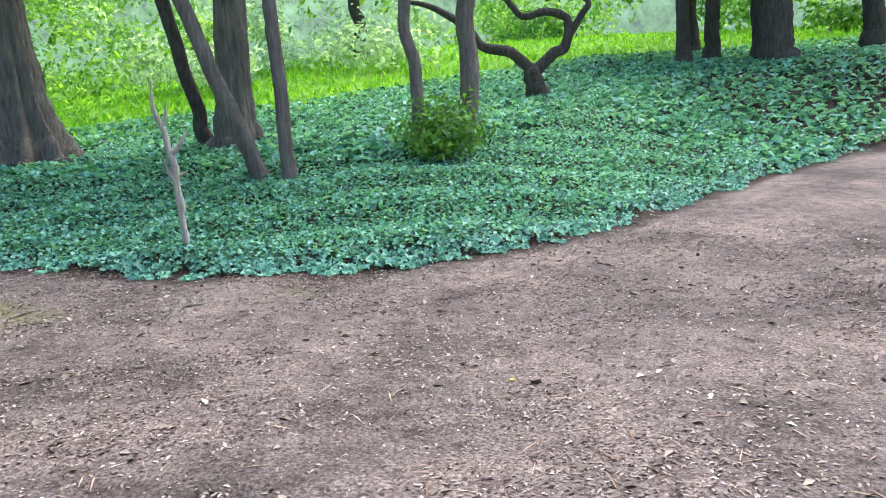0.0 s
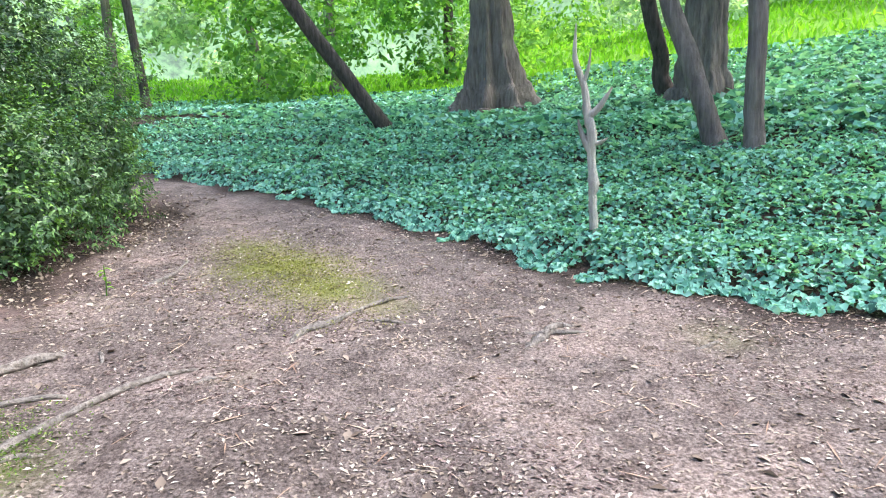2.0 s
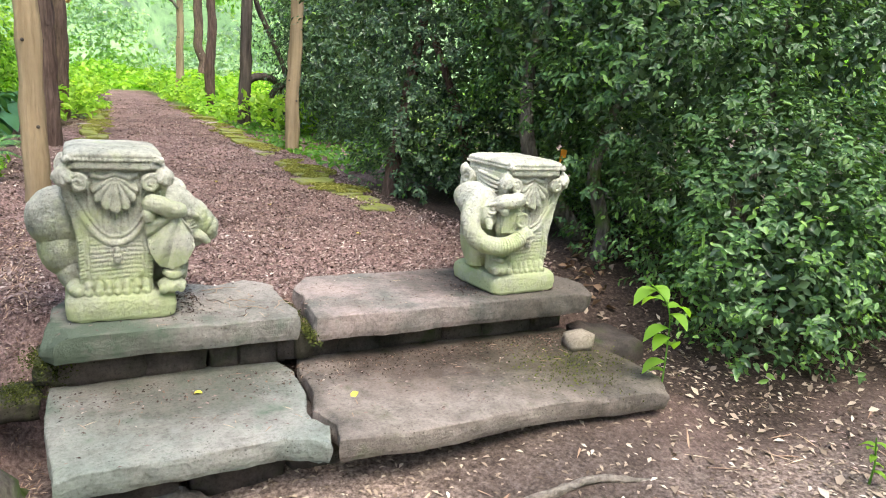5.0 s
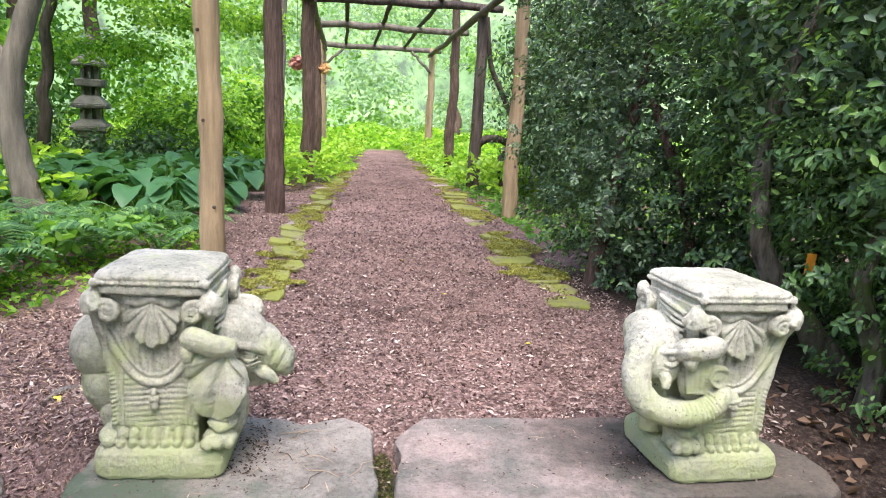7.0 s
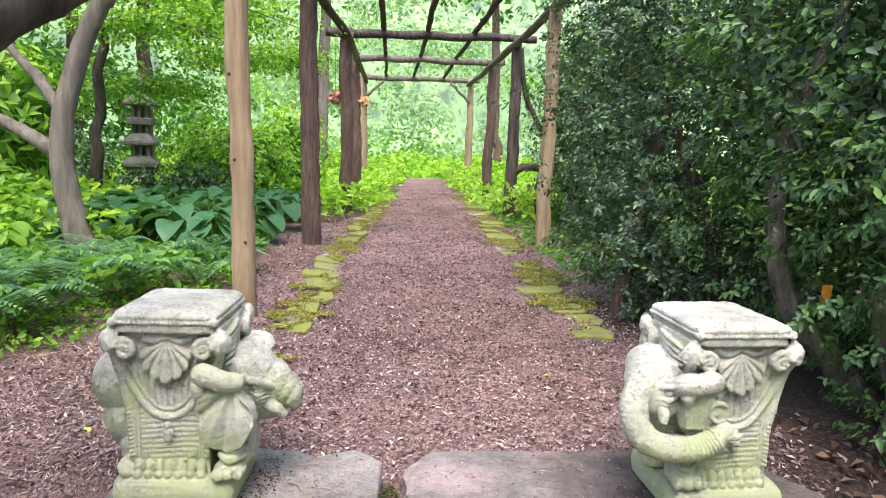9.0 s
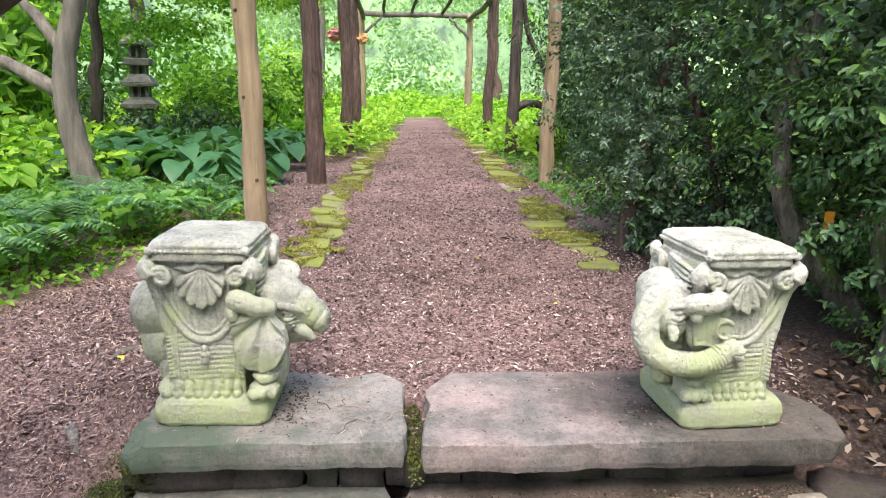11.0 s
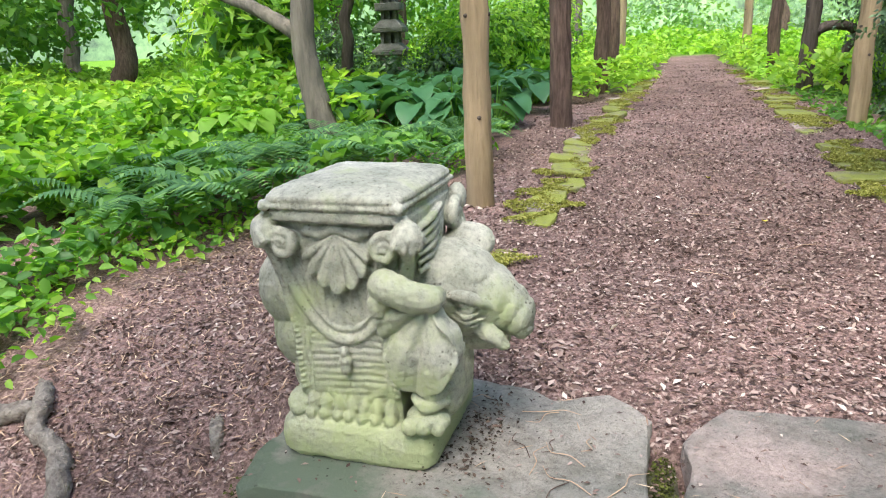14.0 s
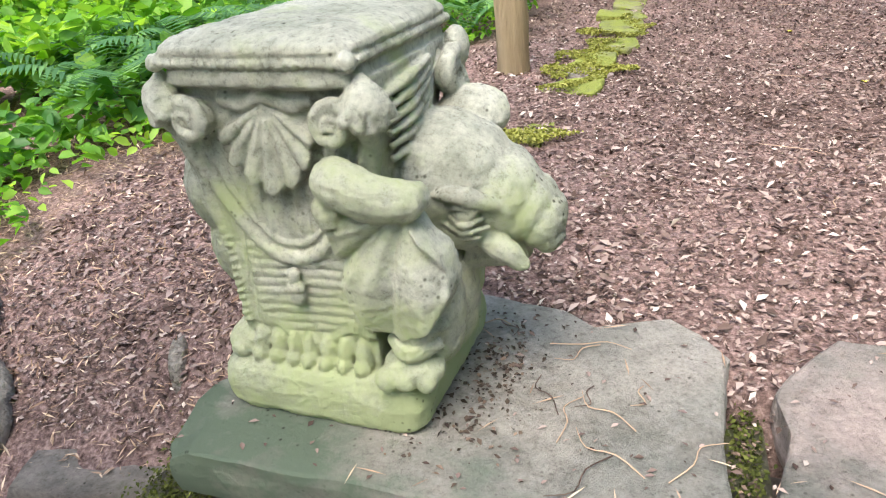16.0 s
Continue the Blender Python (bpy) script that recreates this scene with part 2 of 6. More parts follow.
CHIP = leaf_material("bark_chip", [(0.0, (0.045, 0.028, 0.025)), (0.35, (0.15, 0.10, 0.09)), (0.72, (0.30, 0.215, 0.20)), (0.94, (0.43, 0.33, 0.305)), (1.0, (0.64, 0.54, 0.49))], 0.9, 0.0, 0.1)
LITTER = leaf_material("dry_leaf", [(0.0, (0.12, 0.085, 0.065)), (0.4, (0.30, 0.23, 0.185)), (0.85, (0.46, 0.37, 0.30)), (1.0, (0.74, 0.65, 0.55))], 0.85, 0.0, 0.1)
OAK = leaf_material("oak_leaf", [(0.0, (0.07, 0.04, 0.026)), (0.6, (0.15, 0.09, 0.06)), (1.0, (0.26, 0.17, 0.115))], 0.7, 0.1, 0.3)
NEEDLE = leaf_material("pine_needle", [(0.0, (0.22, 0.13, 0.09)), (0.6, (0.5, 0.34, 0.25)), (1.0, (0.72, 0.56, 0.42))], 0.8, 0.0, 0.2)
MOSS = leaf_material("moss_tuft", [(0.0, (0.15, 0.15, 0.03)), (0.6, (0.28, 0.28, 0.07)), (1.0, (0.42, 0.40, 0.14))], 0.9, 0.1, 0.05)
MOSS_GREEN = leaf_material("green_moss_tuft", [(0.0, (0.07, 0.12, 0.02)), (0.6, (0.14, 0.22, 0.04)), (1.0, (0.26, 0.34, 0.08))], 0.9, 0.1, 0.05)
MOSS_DARK = leaf_material("dark_moss_tuft", [(0.0, (0.025, 0.028, 0.010)), (0.6, (0.07, 0.08, 0.022)), (1.0, (0.15, 0.16, 0.045))], 0.9, 0.1, 0.05)
WOODLAND_GLOW, _t, _b = shader("woodland_glow_wall", 0.95, 0.05)
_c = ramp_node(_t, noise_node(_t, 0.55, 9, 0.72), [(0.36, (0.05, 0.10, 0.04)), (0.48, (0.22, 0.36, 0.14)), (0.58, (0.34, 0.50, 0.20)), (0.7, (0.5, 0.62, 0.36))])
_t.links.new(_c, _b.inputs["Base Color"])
# Pale emission on the backdrop stands in for bright haze between the trees.
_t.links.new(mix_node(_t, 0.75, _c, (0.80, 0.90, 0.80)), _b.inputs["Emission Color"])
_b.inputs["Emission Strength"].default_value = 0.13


def plain(name, colour, rough=0.6):
    m, t, b = shader(name, rough, 0.3)
    col = mix_node(t, 0.4, colour, ramp_node(t, noise_node(t, 30, 4), [(0.3, (0.8, 0.8, 0.8)), (0.7, (1.15, 1.15, 1.15))]), "MULTIPLY")
    t.links.new(col, b.inputs["Base Color"])
    return m


ORANGE = plain("orange_plastic", (0.75, 0.30, 0.03))
RED = plain("red_petal", (0.75, 0.36, 0.32))
PEACH = plain("peach_petal", (0.80, 0.48, 0.22))
YELLOW = plain("yellow_leaf", (0.75, 0.62, 0.08))


# ---- lie of the land ----
EDGE = [(14.0, 5.5), (9.5, 1.2), (7.6, -0.7), (6.4, -1.8), (5.0, -2.85), (3.7, -3.75), (2.05, -4.6), (1.3, -5.3), (0.7, -6.0), (0.35, -6.6), (0.05, -7.4), (-0.15, -8.8), (-0.1, -11.0), (0.0, -12.7), (-0.3, -16.0), (-1.2, -20.0)]


def ramp(a, b, v):
    """Smooth step from 0 at a to 1 at b."""
    u = np.clip((np.asarray(v, float) - a) / (b - a), 0.0, 1.0)
    return u * u * (3 - 2 * u)


def bed_depth(x, y):
    """Metres inside the ivy bed, measured from its curved edge; negative on the trodden ground."""
    x, y = np.asarray(x, float), np.asarray(y, float)
    best, side = np.full(np.broadcast(x, y).shape, 1e9), np.zeros(np.broadcast(x, y).shape)
    for (ax, ay), (bx, by) in zip(EDGE, EDGE[1:]):
        dx, dy = bx - ax, by - ay
        u = np.clip(((x - ax) * dx + (y - ay) * dy) / (dx * dx + dy * dy), 0, 1)
        gap = np.hypot(x - ax - u * dx, y - ay - u * dy)
        turn = dx * (y - ay) - dy * (x - ax)
        side = np.where(gap < best - 1e-9, np.sign(turn), side)
        best = np.minimum(best, gap)
    return best * side


def ground(x, y):
    """Height of the bare ground."""
    x, y = np.asarray(x, float), np.asarray(y, float)
    d = np.maximum(bed_depth(x, y), 0)
    low = -0.10 + 0.07 * np.clip(x - 0.2, -2.5, 14) + 0.02 * (np.clip(y, -12, 3) + 2.5) + 0.165 * np.minimum(d, 4) + 0.06 * np.clip(d - 4, 0, 4) + 0.15 * np.clip(d - 8, 0, 14)
    low = low + 0.07 * np.clip(-y - 5.5, 0, 25) + 0.07 * np.clip(-y - 7, 0, 15) * ramp(0, 4, d)
    high = 0.385 + 0.01 * np.clip(y - 1, 0, 30)
    low = low + 0.07 * np.exp(-((y + 0.4) / 0.4) ** 2) * ramp(-1.0, -0.2, x) * ramp(2.2, 1.2, x)
    left, right = ramp(-0.92, -1.5, x), ramp(1.42, 2.0, x)
    a = 0.28 - 0.98 * left - 0.7 * right
    b = 0.42 + 0.9 * left + 0.7 * right
    u = np.clip((y - a) / (b - a), 0, 1)
    s = u * u * (3 - 2 * u) * ramp(9.0, 4.5, x)
    return low * (1 - s) + np.maximum(high, low * (1 - ramp(6, 3, x))) * s


def left_edge(y):
    """Middle of the mossy edging on the path's left."""
    return np.interp(y, [1.5, 3.0, 5.0, 7.3, 10, 20], [-0.68, -0.6, -0.53, -0.39, -0.15, 0.5])


def right_edge(y):
    return np.interp(y, [1.5, 3.3, 4.6, 7.2, 10, 20], [1.36, 1.36, 1.41, 1.48, 1.6, 1.75])


# ---- geometry helpers ----
def mesh_object(name, verts, faces, material, parent=None, smooth=False, label=""):
    """One mesh object from arrays: verts (n, 3), faces (m, 3 or 4)."""
    me = bpy.data.meshes.new(name)
    verts, faces = np.asarray(verts, np.float32), np.asarray(faces, np.int32)
    n, k = faces.shape
    me.vertices.add(len(verts))
    me.vertices.foreach_set("co", verts.ravel())
    me.loops.add(n * k)
    me.loops.foreach_set("vertex_index", faces.ravel())
    me.polygons.add(n)
    me.polygons.foreach_set("loop_start", np.arange(0, n * k, k, dtype=np.int32))
    if smooth:
        me.polygons.foreach_set("use_smooth", np.ones(n, bool))
    me.update(calc_edges=True)
    me.materials.append(material)
    ob = new(name, me)
    ob.parent = parent
    if label:
        ob["label"] = label
    return ob


def part(name, bm, material, parent=None, label="", smooth=False):
    me = bpy.data.meshes.new(name)
    if smooth:
        for f in bm.faces:
            f.smooth = True
    bm.to_mesh(me)
    bm.free()
    me.materials.append(material)
    ob = new(name, me)
    ob.parent = parent
    if label:
        ob["label"] = label
    return ob


def empty(name, x, y, z, label, category, group="", kind=""):
    ob = new(name)
    ob.location = (x, y, z)
    bpy.context.view_layer.update()
    return tagged(ob, label, category, group, kind)


def unit(v):
    return v / np.maximum(np.linalg.norm(v, axis=1, keepdims=True), 1e-9)


def leaves(name, pos, normal, size, material, parent=None, aspect=0.5, droop=0.0, tilt=0.6, seed=0, label="", up=None, bend=0.25, oval=False):
    """Many folded leaves: each has a base, a raised left and right edge and a drooping tip. size: one length each."""
    r = np.random.default_rng(seed)
    n = len(pos)
    pos = np.asarray(pos, float)
    normal = unit(np.asarray(normal, float) + r.normal(0, tilt, (n, 3)))
    along = r.normal(0, 1, (n, 3)) if up is None else np.asarray(up, float) + r.normal(0, 0.3, (n, 3))
    along = unit(along - normal * np.sum(along * normal, axis=1, keepdims=True))
    side = np.cross(normal, along)
    s = np.broadcast_to(np.asarray(size, float), (n,))[:, None]
    base = pos - along * s * 0.5
    tip = pos + along * s * 0.5 - normal * s * bend - np.array([0, 0, 1.0]) * s * droop
    w = s * aspect * 0.5
    if oval:
        ring = [base]
        for e, k in ((1, (-0.24, 0.85)), (1, (0.16, 0.92))):
            ring.append(pos + along * s * k[0] + side * w * k[1] * e + normal * w * 0.3 - normal * s * bend * max(k[0] + 0.2, 0) * 0.7)
        ring.append(tip)
        for e, k in ((-1, (0.16, 0.92)), (-1, (-0.24, 0.85))):
            ring.append(pos + along * s * k[0] + side * w * k[1] * e + normal * w * 0.3 - normal * s * bend * max(k[0] + 0.2, 0) * 0.7)
        verts = np.stack(ring, axis=1).reshape(-1, 3)
        i = np.arange(n, dtype=np.int32)[:, None] * 6
        return mesh_object(name, verts, np.concatenate([i + np.array([[0, 1, 2, 3]]), i + np.array([[0, 3, 4, 5]])]), material, parent, label=label)
    lf = pos - side * w - along * s * 0.05 + normal * w * 0.3
    rt = pos + side * w - along * s * 0.05 + normal * w * 0.3
    verts = np.stack([base, rt, tip, lf], axis=1).reshape(-1, 3)
    i = np.arange(n, dtype=np.int32)[:, None] * 4
    faces = np.concatenate([i + np.array([[0, 1, 2]]), i + np.array([[0, 2, 3]])])
    return mesh_object(name, verts, faces, material, parent, label=label)


def tube(points, radii, sides=10, lobes=0, lobe=0.0, rough=0.06, seed=0, closed=True):
    """Verts and faces of a bent, tapering limb; lobes: root-like ridges that fade with height."""
    r = np.random.default_rng(seed)
    p = np.asarray(points, float)
    n = len(p)
    ring = []
    ph = r.uniform(0, 6.28)
    prev = None
    for i in range(n):
        d = p[min(i + 1, n - 1)] - p[max(i - 1, 0)]
        d = d / max(np.linalg.norm(d), 1e-9)
        if prev is None:
            a = np.cross(d, [0.31, 0.93, 0.17])
        else:
            a = prev - d * np.dot(prev, d)
        a = a / np.linalg.norm(a)
        prev = a
        b = np.cross(d, a)
        th = np.linspace(0, 2 * np.pi, sides, endpoint=False)
        fade = (1 - i / max(n - 1, 1)) ** 3
        rad = radii[i] * (1 + rough * r.normal(0, 1, sides))
        if lobes:
            rad = rad * (1 + lobe * fade * (1.5 * (0.5 + 0.5 * np.cos(lobes * th + ph + 0.5 * np.sin(2 * th))) ** 2 - 0.35) + 0.06 * np.cos(2 * lobes * th + ph))
        ring.append(p[i] + np.outer(np.cos(th) * rad, a) + np.outer(np.sin(th) * rad, b))
    v = np.concatenate(ring)
    f = []
    for i in range(n - 1):
        for j in range(sides):
            k = (j + 1) % sides
            f.append((i * sides + j, i * sides + k, (i + 1) * sides + k, (i + 1) * sides + j))
    if closed:
        v = np.concatenate([v, p[-1:], p[:1]])
        for j in range(sides):
            k = (j + 1) % sides
            f.append(((n - 1) * sides + j, (n - 1) * sides + k, n * sides, n * sides))
            f.append((k, j, n * sides + 1, n * sides + 1))
    return v, np.array(f)


def smooth_line(points, per=5):
    """Catmull-Rom curve through the points."""
    p = np.asarray(points, float)
    q = np.concatenate([2 * p[:1] - p[1:2], p, 2 * p[-1:] - p[-2:-1]])
    out = []
    for i in range(1, len(q) - 2):
        for u in np.linspace(0, 1, per, endpoint=False):
            a, b, c, d = q[i - 1], q[i], q[i + 1], q[i + 2]
            out.append(0.5 * (2 * b + (c - a) * u + (2 * a - 5 * b + 4 * c - d) * u ** 2 + (3 * b - a - 3 * c + d) * u ** 3))
    out.append(p[-1])
    return np.array(out)


def limb(name, points, radii, material, parent=None, sides=10, per=5, lobes=0, lobe=0.0, rough=0.05, seed=0, label=""):
    p = np.asarray(points, float)
    line = smooth_line(p, per)
    rad = np.interp(np.linspace(0, 1, len(line)), np.linspace(0, 1, len(radii)), radii)
    v, f = tube(line, rad, sides, lobes, lobe, rough, seed, closed=False)
    return mesh_object(name, v, f, material, parent, smooth=True, label=label)


# ---- the ground ----
def axis_steps(lo, hi, fine_lo, fine_hi, fine, coarse):
    a = list(np.arange(lo, fine_lo, coarse)) + list(np.arange(fine_lo, fine_hi, fine)) + list(np.arange(fine_hi, hi + coarse, coarse))
    return np.array(a)


MOSS_SPOTS = [(2.45, -2.45, 0.55, 1), (1.75, -2.85, 0.45, 1), (3.0, -2.15, 0.4, 0.9), (1.35, -3.2, 0.3, 0.7), (-0.75, -1.15, 0.4, 1), (-0.35, -1.25, 0.28, 0.9), (-0.55, -1.6, 0.3, 0.8), (0.0, -1.15, 0.22, 0.6), (-0.95, -0.75, 0.3, 1), (0.55, -5.1, 0.3, 0.5), (0.3, -2.4, 0.2, 0.3)]


def rough_ground(x, y):
    """Small bumps of the earth on top of the broad shape."""
    b = 0.012 * np.sin(3.1 * x + 1.7 * y) + 0.010 * np.sin(5.3 * y - 2.2 * x + 1) + 0.006 * np.sin(11 * x + 3) * np.sin(9 * y) + 0.004 * np.sin(23 * x - 5 * y) * np.sin(19 * y + 4 * x)
    return ground(x, y) + b


def build_ground():
    xs = axis_steps(-60, 90, -5, 9, 0.07, 1.4)
    ys = axis_steps(-75, 90, -12, 10, 0.07, 1.4)
    X, Y = np.meshgrid(xs, ys)
    Z = rough_ground(X, Y)
    v = np.stack([X, Y, Z], -1).reshape(-1, 3)
    w, h = len(xs), len(ys)
    i = (np.arange(h - 1)[:, None] * w + np.arange(w - 1)[None]).ravel()
    ob = mesh_object("ground", v, np.stack([i, i + 1, i + w + 1, i + w], 1), EARTH, smooth=True)
    x, y = v[:, 0], v[:, 1]
    d = bed_depth(x, y)
    slope_left = ramp(-0.9, -1.3, x) * ramp(-0.9, 0.1, y)
    mulch = np.maximum(np.maximum(ramp(0.1, 0.5, y) * ramp(6, 3, x), slope_left), ramp(0.0, 0.3, d))
    mulch = np.maximum(mulch, 0.9 * ramp(0.8, 1.6, x) * ramp(-1.35, -0.75, y - 0.05 * x) * ramp(6.5, 5.5, x))
    moss = np.zeros_like(x)
    for mx, my, r, k in MOSS_SPOTS:
        moss = np.maximum(moss, k * np.exp(-((x - mx) ** 2 + (y - my) ** 2) / (r * r)))
    far = ramp(9.0, 12.0, y) * np.maximum(ramp(left_edge(y) + 0.1, left_edge(y) - 0.35, x), ramp(right_edge(y) - 0.1, right_edge(y) + 0.35, x))
    mulch = mulch * (1 - 0.85 * far)
    lawn = np.maximum(ramp(8.6, 10.2, d + 0.8 * np.sin(0.7 * x) + 0.5 * np.sin(1.3 * y)), np.maximum(ramp(20, 21, y), 0.7 * far))
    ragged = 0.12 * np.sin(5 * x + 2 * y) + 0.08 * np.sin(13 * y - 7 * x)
    # Darker ground below the bush, along the ivy edge and before the steps.
    dark_earth = ramp(1.3, 1.75, x + ragged) * ramp(-0.95, -0.55, y + 0.1 * x + ragged) * ramp(6.0, 5.0, x) * ramp(4.2, 3.0, y)
    dark_earth = np.maximum(dark_earth, ramp(0.25, -0.02, -d + ragged * 0.5 - 0.12) * (d > -0.6))
    dark_earth = np.maximum(dark_earth, 0.6 * ramp(-1.3, -0.9, y + ragged) * ramp(0.0, 0.5, x) * ramp(3.2, 2.0, x) * ramp(0.3, 0.1, y))
    cover = np.stack([mulch, moss, lawn, dark_earth], 1).astype(np.float32)
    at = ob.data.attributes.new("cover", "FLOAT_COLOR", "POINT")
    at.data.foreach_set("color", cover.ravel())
    return tagged(ob, "trodden brown earth with mulch, moss patches and lawn", "ground", kind="structure")


build_ground()


def scatter(n, box, keep, seed):
    """n random places in the box (x0, x1, y0, y1) that keep() lets stay."""
    r = np.random.default_rng(seed)
    out = np.zeros((0, 2))
    while len(out) < n:
        p = np.stack([r.uniform(box[0], box[1], n * 2), r.uniform(box[2], box[3], n * 2)], 1)
        out = np.concatenate([out, p[keep(p[:, 0], p[:, 1], r.uniform(0, 1, n * 2))]])
    return out[:n]


def on_ground(p, lift=0.0):
    return np.stack([p[:, 0], p[:, 1], rough_ground(p[:, 0], p[:, 1]) + lift], 1)


# ---- the ivy bed ----
def ivy_top(x, y, d):
    """Height of the ivy's leaves above the soil."""
    return (0.10 + 0.05 * np.sin(2.1 * x + 0.6) * np.sin(1.7 * y) + 0.04 * np.sin(4.7 * x - 3.3 * y)) * ramp(-0.12, 0.22, d + 0.08 * np.sin(5 * x) + 0.06 * np.sin(7 * y))


def ivy_bed():
    r = np.random.default_rng(5)
    p = scatter(105000, (-1, 13, -17, 5), lambda x, y, u: (bed_depth(x, y) > -0.06 + 0.1 * np.sin(5 * x) * np.sin(4 * y) + 0.09 * np.sin(11 * x + 3 * y) + 0.07 * np.sin(17 * y - 6 * x)) & (bed_depth(x, y) < 10) & (u < 1 / (1 + (np.hypot(x + 2.5, y + 2.8) / 7.5) ** 2.2)), 1)
    d = bed_depth(p[:, 0], p[:, 1])
    top = ivy_top(p[:, 0], p[:, 1], d)
    pos = on_ground(p)
    low = r.uniform(0, 1, len(p)) ** 0.45
    pos[:, 2] += top * low + 0.02
    dist = np.hypot(p[:, 0] + 2.5, p[:, 1] + 2.8)
    size = (0.044 + 0.0028 * dist) * r.uniform(0.7, 1.3, len(p))
    normal = np.tile([0, 0, 1.0], (len(p), 1))
    front = np.exp(-(np.maximum(d, 0) / 0.25) ** 2)[:, None]
    normal = normal + front * np.array([-0.6, 0.4, 0])
    tagged(leaves("ivy", pos, normal, size, IVY, aspect=0.85, tilt=0.42, seed=2), "dense dark green ivy ground cover on the bank", "ivy", kind="stuff")
    p = scatter(30000, (-1, 40, -40, 14), lambda x, y, u: ((bed_depth(x, y) > 3.5) | ((y < -14) & (bed_depth(x, y) > 0.1))) & (bed_depth(x, y) < 10.5) & (np.hypot(x, y) > 9), 3)
    pos = on_ground(p, 0.07)
    pos[:, 2] += r.uniform(0, 0.08, len(p))
    tagged(leaves("far_ivy", pos, np.tile([0, 0, 1.0], (len(p), 1)), r.uniform(0.13, 0.22, len(p)), IVY, aspect=0.85, tilt=0.35, seed=4), "dark green ivy carpet under the trees", "ivy", kind="stuff")


ivy_bed()


def lawn_grass():
    r = np.random.default_rng(7)
    p = scatter(30000, (2, 60, -60, 25), lambda x, y, u: (bed_depth(x, y) > 8.8 + 0.8 * np.sin(0.9 * x)) & (u < 1 / (1 + (np.hypot(x, y) / 22) ** 2)), 8)
    pos = on_ground(p, 0.06)
    up = np.tile([0, 0, 1.0], (len(p), 1))
    nrm = r.normal(0, 1, (len(p), 3)) * np.array([1, 1, 0.1])
    tagged(leaves("lawn_grass", pos, nrm, r.uniform(0.18, 0.34, len(p)), GRASS, aspect=0.3, tilt=0.2, seed=9, up=up), "long bright green grass of the sunny lawn", "grass", kind="stuff")


lawn_grass()


# ---- litter on the ground ----
def litter():
    r = np.random.default_rng(11)
    up = lambda n: np.tile([0, 0, 1.0], (n, 1))
    p = scatter(80000, (-3.2, 2.4, 0.3, 16), lambda x, y, u: (x > -1.2 - 0.9 * ramp(4, 1, y)) & (x < 1.75) & (u < 1 / (1 + (y / 3.2) ** 2)), 12)
    tagged(leaves("mulch_chips", on_ground(p, 0.008), up(len(p)), r.uniform(0.005, 0.022, len(p)) * (1 + 0.09 * p[:, 1]), CHIP, aspect=0.5, tilt=0.4, seed=13, bend=0.05), "shredded reddish brown bark mulch on the path", "mulch", kind="stuff")
    p = scatter(6000, (-3.0, 2.2, 0.4, 8), lambda x, y, u: (x > -1.2 - 0.9 * ramp(4, 1, y)) & (x < 1.75) & (u < 1 / (1 + (y / 3.0) ** 2)), 26)
    tagged(leaves("large_mulch_chips", on_ground(p, 0.012), up(len(p)), r.uniform(0.018, 0.045, len(p)), CHIP, aspect=0.42, tilt=0.35, seed=27, bend=0.08), "larger reddish brown bark chips on the path", "mulch", kind="stuff")
    p = scatter(13000, (-3.4, -0.9, -1.2, 2.2), lambda x, y, u: (y > -0.8 + 0.3 * np.sin(4 * x)) & (x < -0.98 + 0 * y), 14)
    tagged(leaves("slope_needles", on_ground(p, 0.008), up(len(p)), r.uniform(0.012, 0.05, len(p)), NEEDLE, aspect=0.13, tilt=0.4, seed=15, bend=0.05), "brown needles and bark shreds on the slope", "mulch", kind="stuff")
    p = scatter(42000, (-5, 5, -10, 0.0), lambda x, y, u: (bed_depth(x, y) < 0.15) & (u < 0.35 + 0.65 * (np.sin(2.3 * x + y) * np.sin(1.9 * y - x) > 0.1)) & (u < 1 / (1 + (np.hypot(x + 0.5, y + 2) / 4.2) ** 2)), 16)
    tagged(leaves("leaf_litter", on_ground(p, 0.004), up(len(p)), r.uniform(0.006, 0.034, len(p)) * (1 + 0.06 * np.hypot(p[:, 0] + 2, p[:, 1] + 2)), LITTER, aspect=0.45, tilt=0.16, seed=17, bend=0.1), "dry leaf crumbs and chips on bare earth", "leaf litter", kind="stuff")
    p = scatter(1700, (1.2, 6.3, -1.9, 1.0), lambda x, y, u: (bed_depth(x, y) < 0) & (y > -1.0 - 0.25 * x * 0.3), 18)
    tagged(leaves("bush_litter", on_ground(p, 0.01), up(len(p)), r.uniform(0.02, 0.06, len(p)), LITTER, aspect=0.5, tilt=0.5, seed=19, bend=0.1), "tan fallen leaves under the bush", "leaf litter", kind="stuff")

    p = scatter(1500, (-5, 4, -9, -0.9), lambda x, y, u: (bed_depth(x, y) < 0.3), 20)
    tagged(leaves("fallen_leaf_scatter", on_ground(p, 0.008), up(len(p)), 0.022 + 0.06 * r.uniform(0, 1, len(p)) ** 2, LITTER, aspect=0.5, tilt=0.3, seed=21, bend=0.12), "larger dry tan leaves on the bare earth", "leaf litter", kind="stuff")
    p = scatter(14000, (-5, 4.5, -9, -0.8), lambda x, y, u: (bed_depth(x, y) < 0.1) & (np.sin(1.7 * x + 0.6) * np.sin(2.1 * y + 0.8 * x) + 0.5 * np.sin(5 * x - 3 * y) > 0.25 + 0.5 * u), 24)
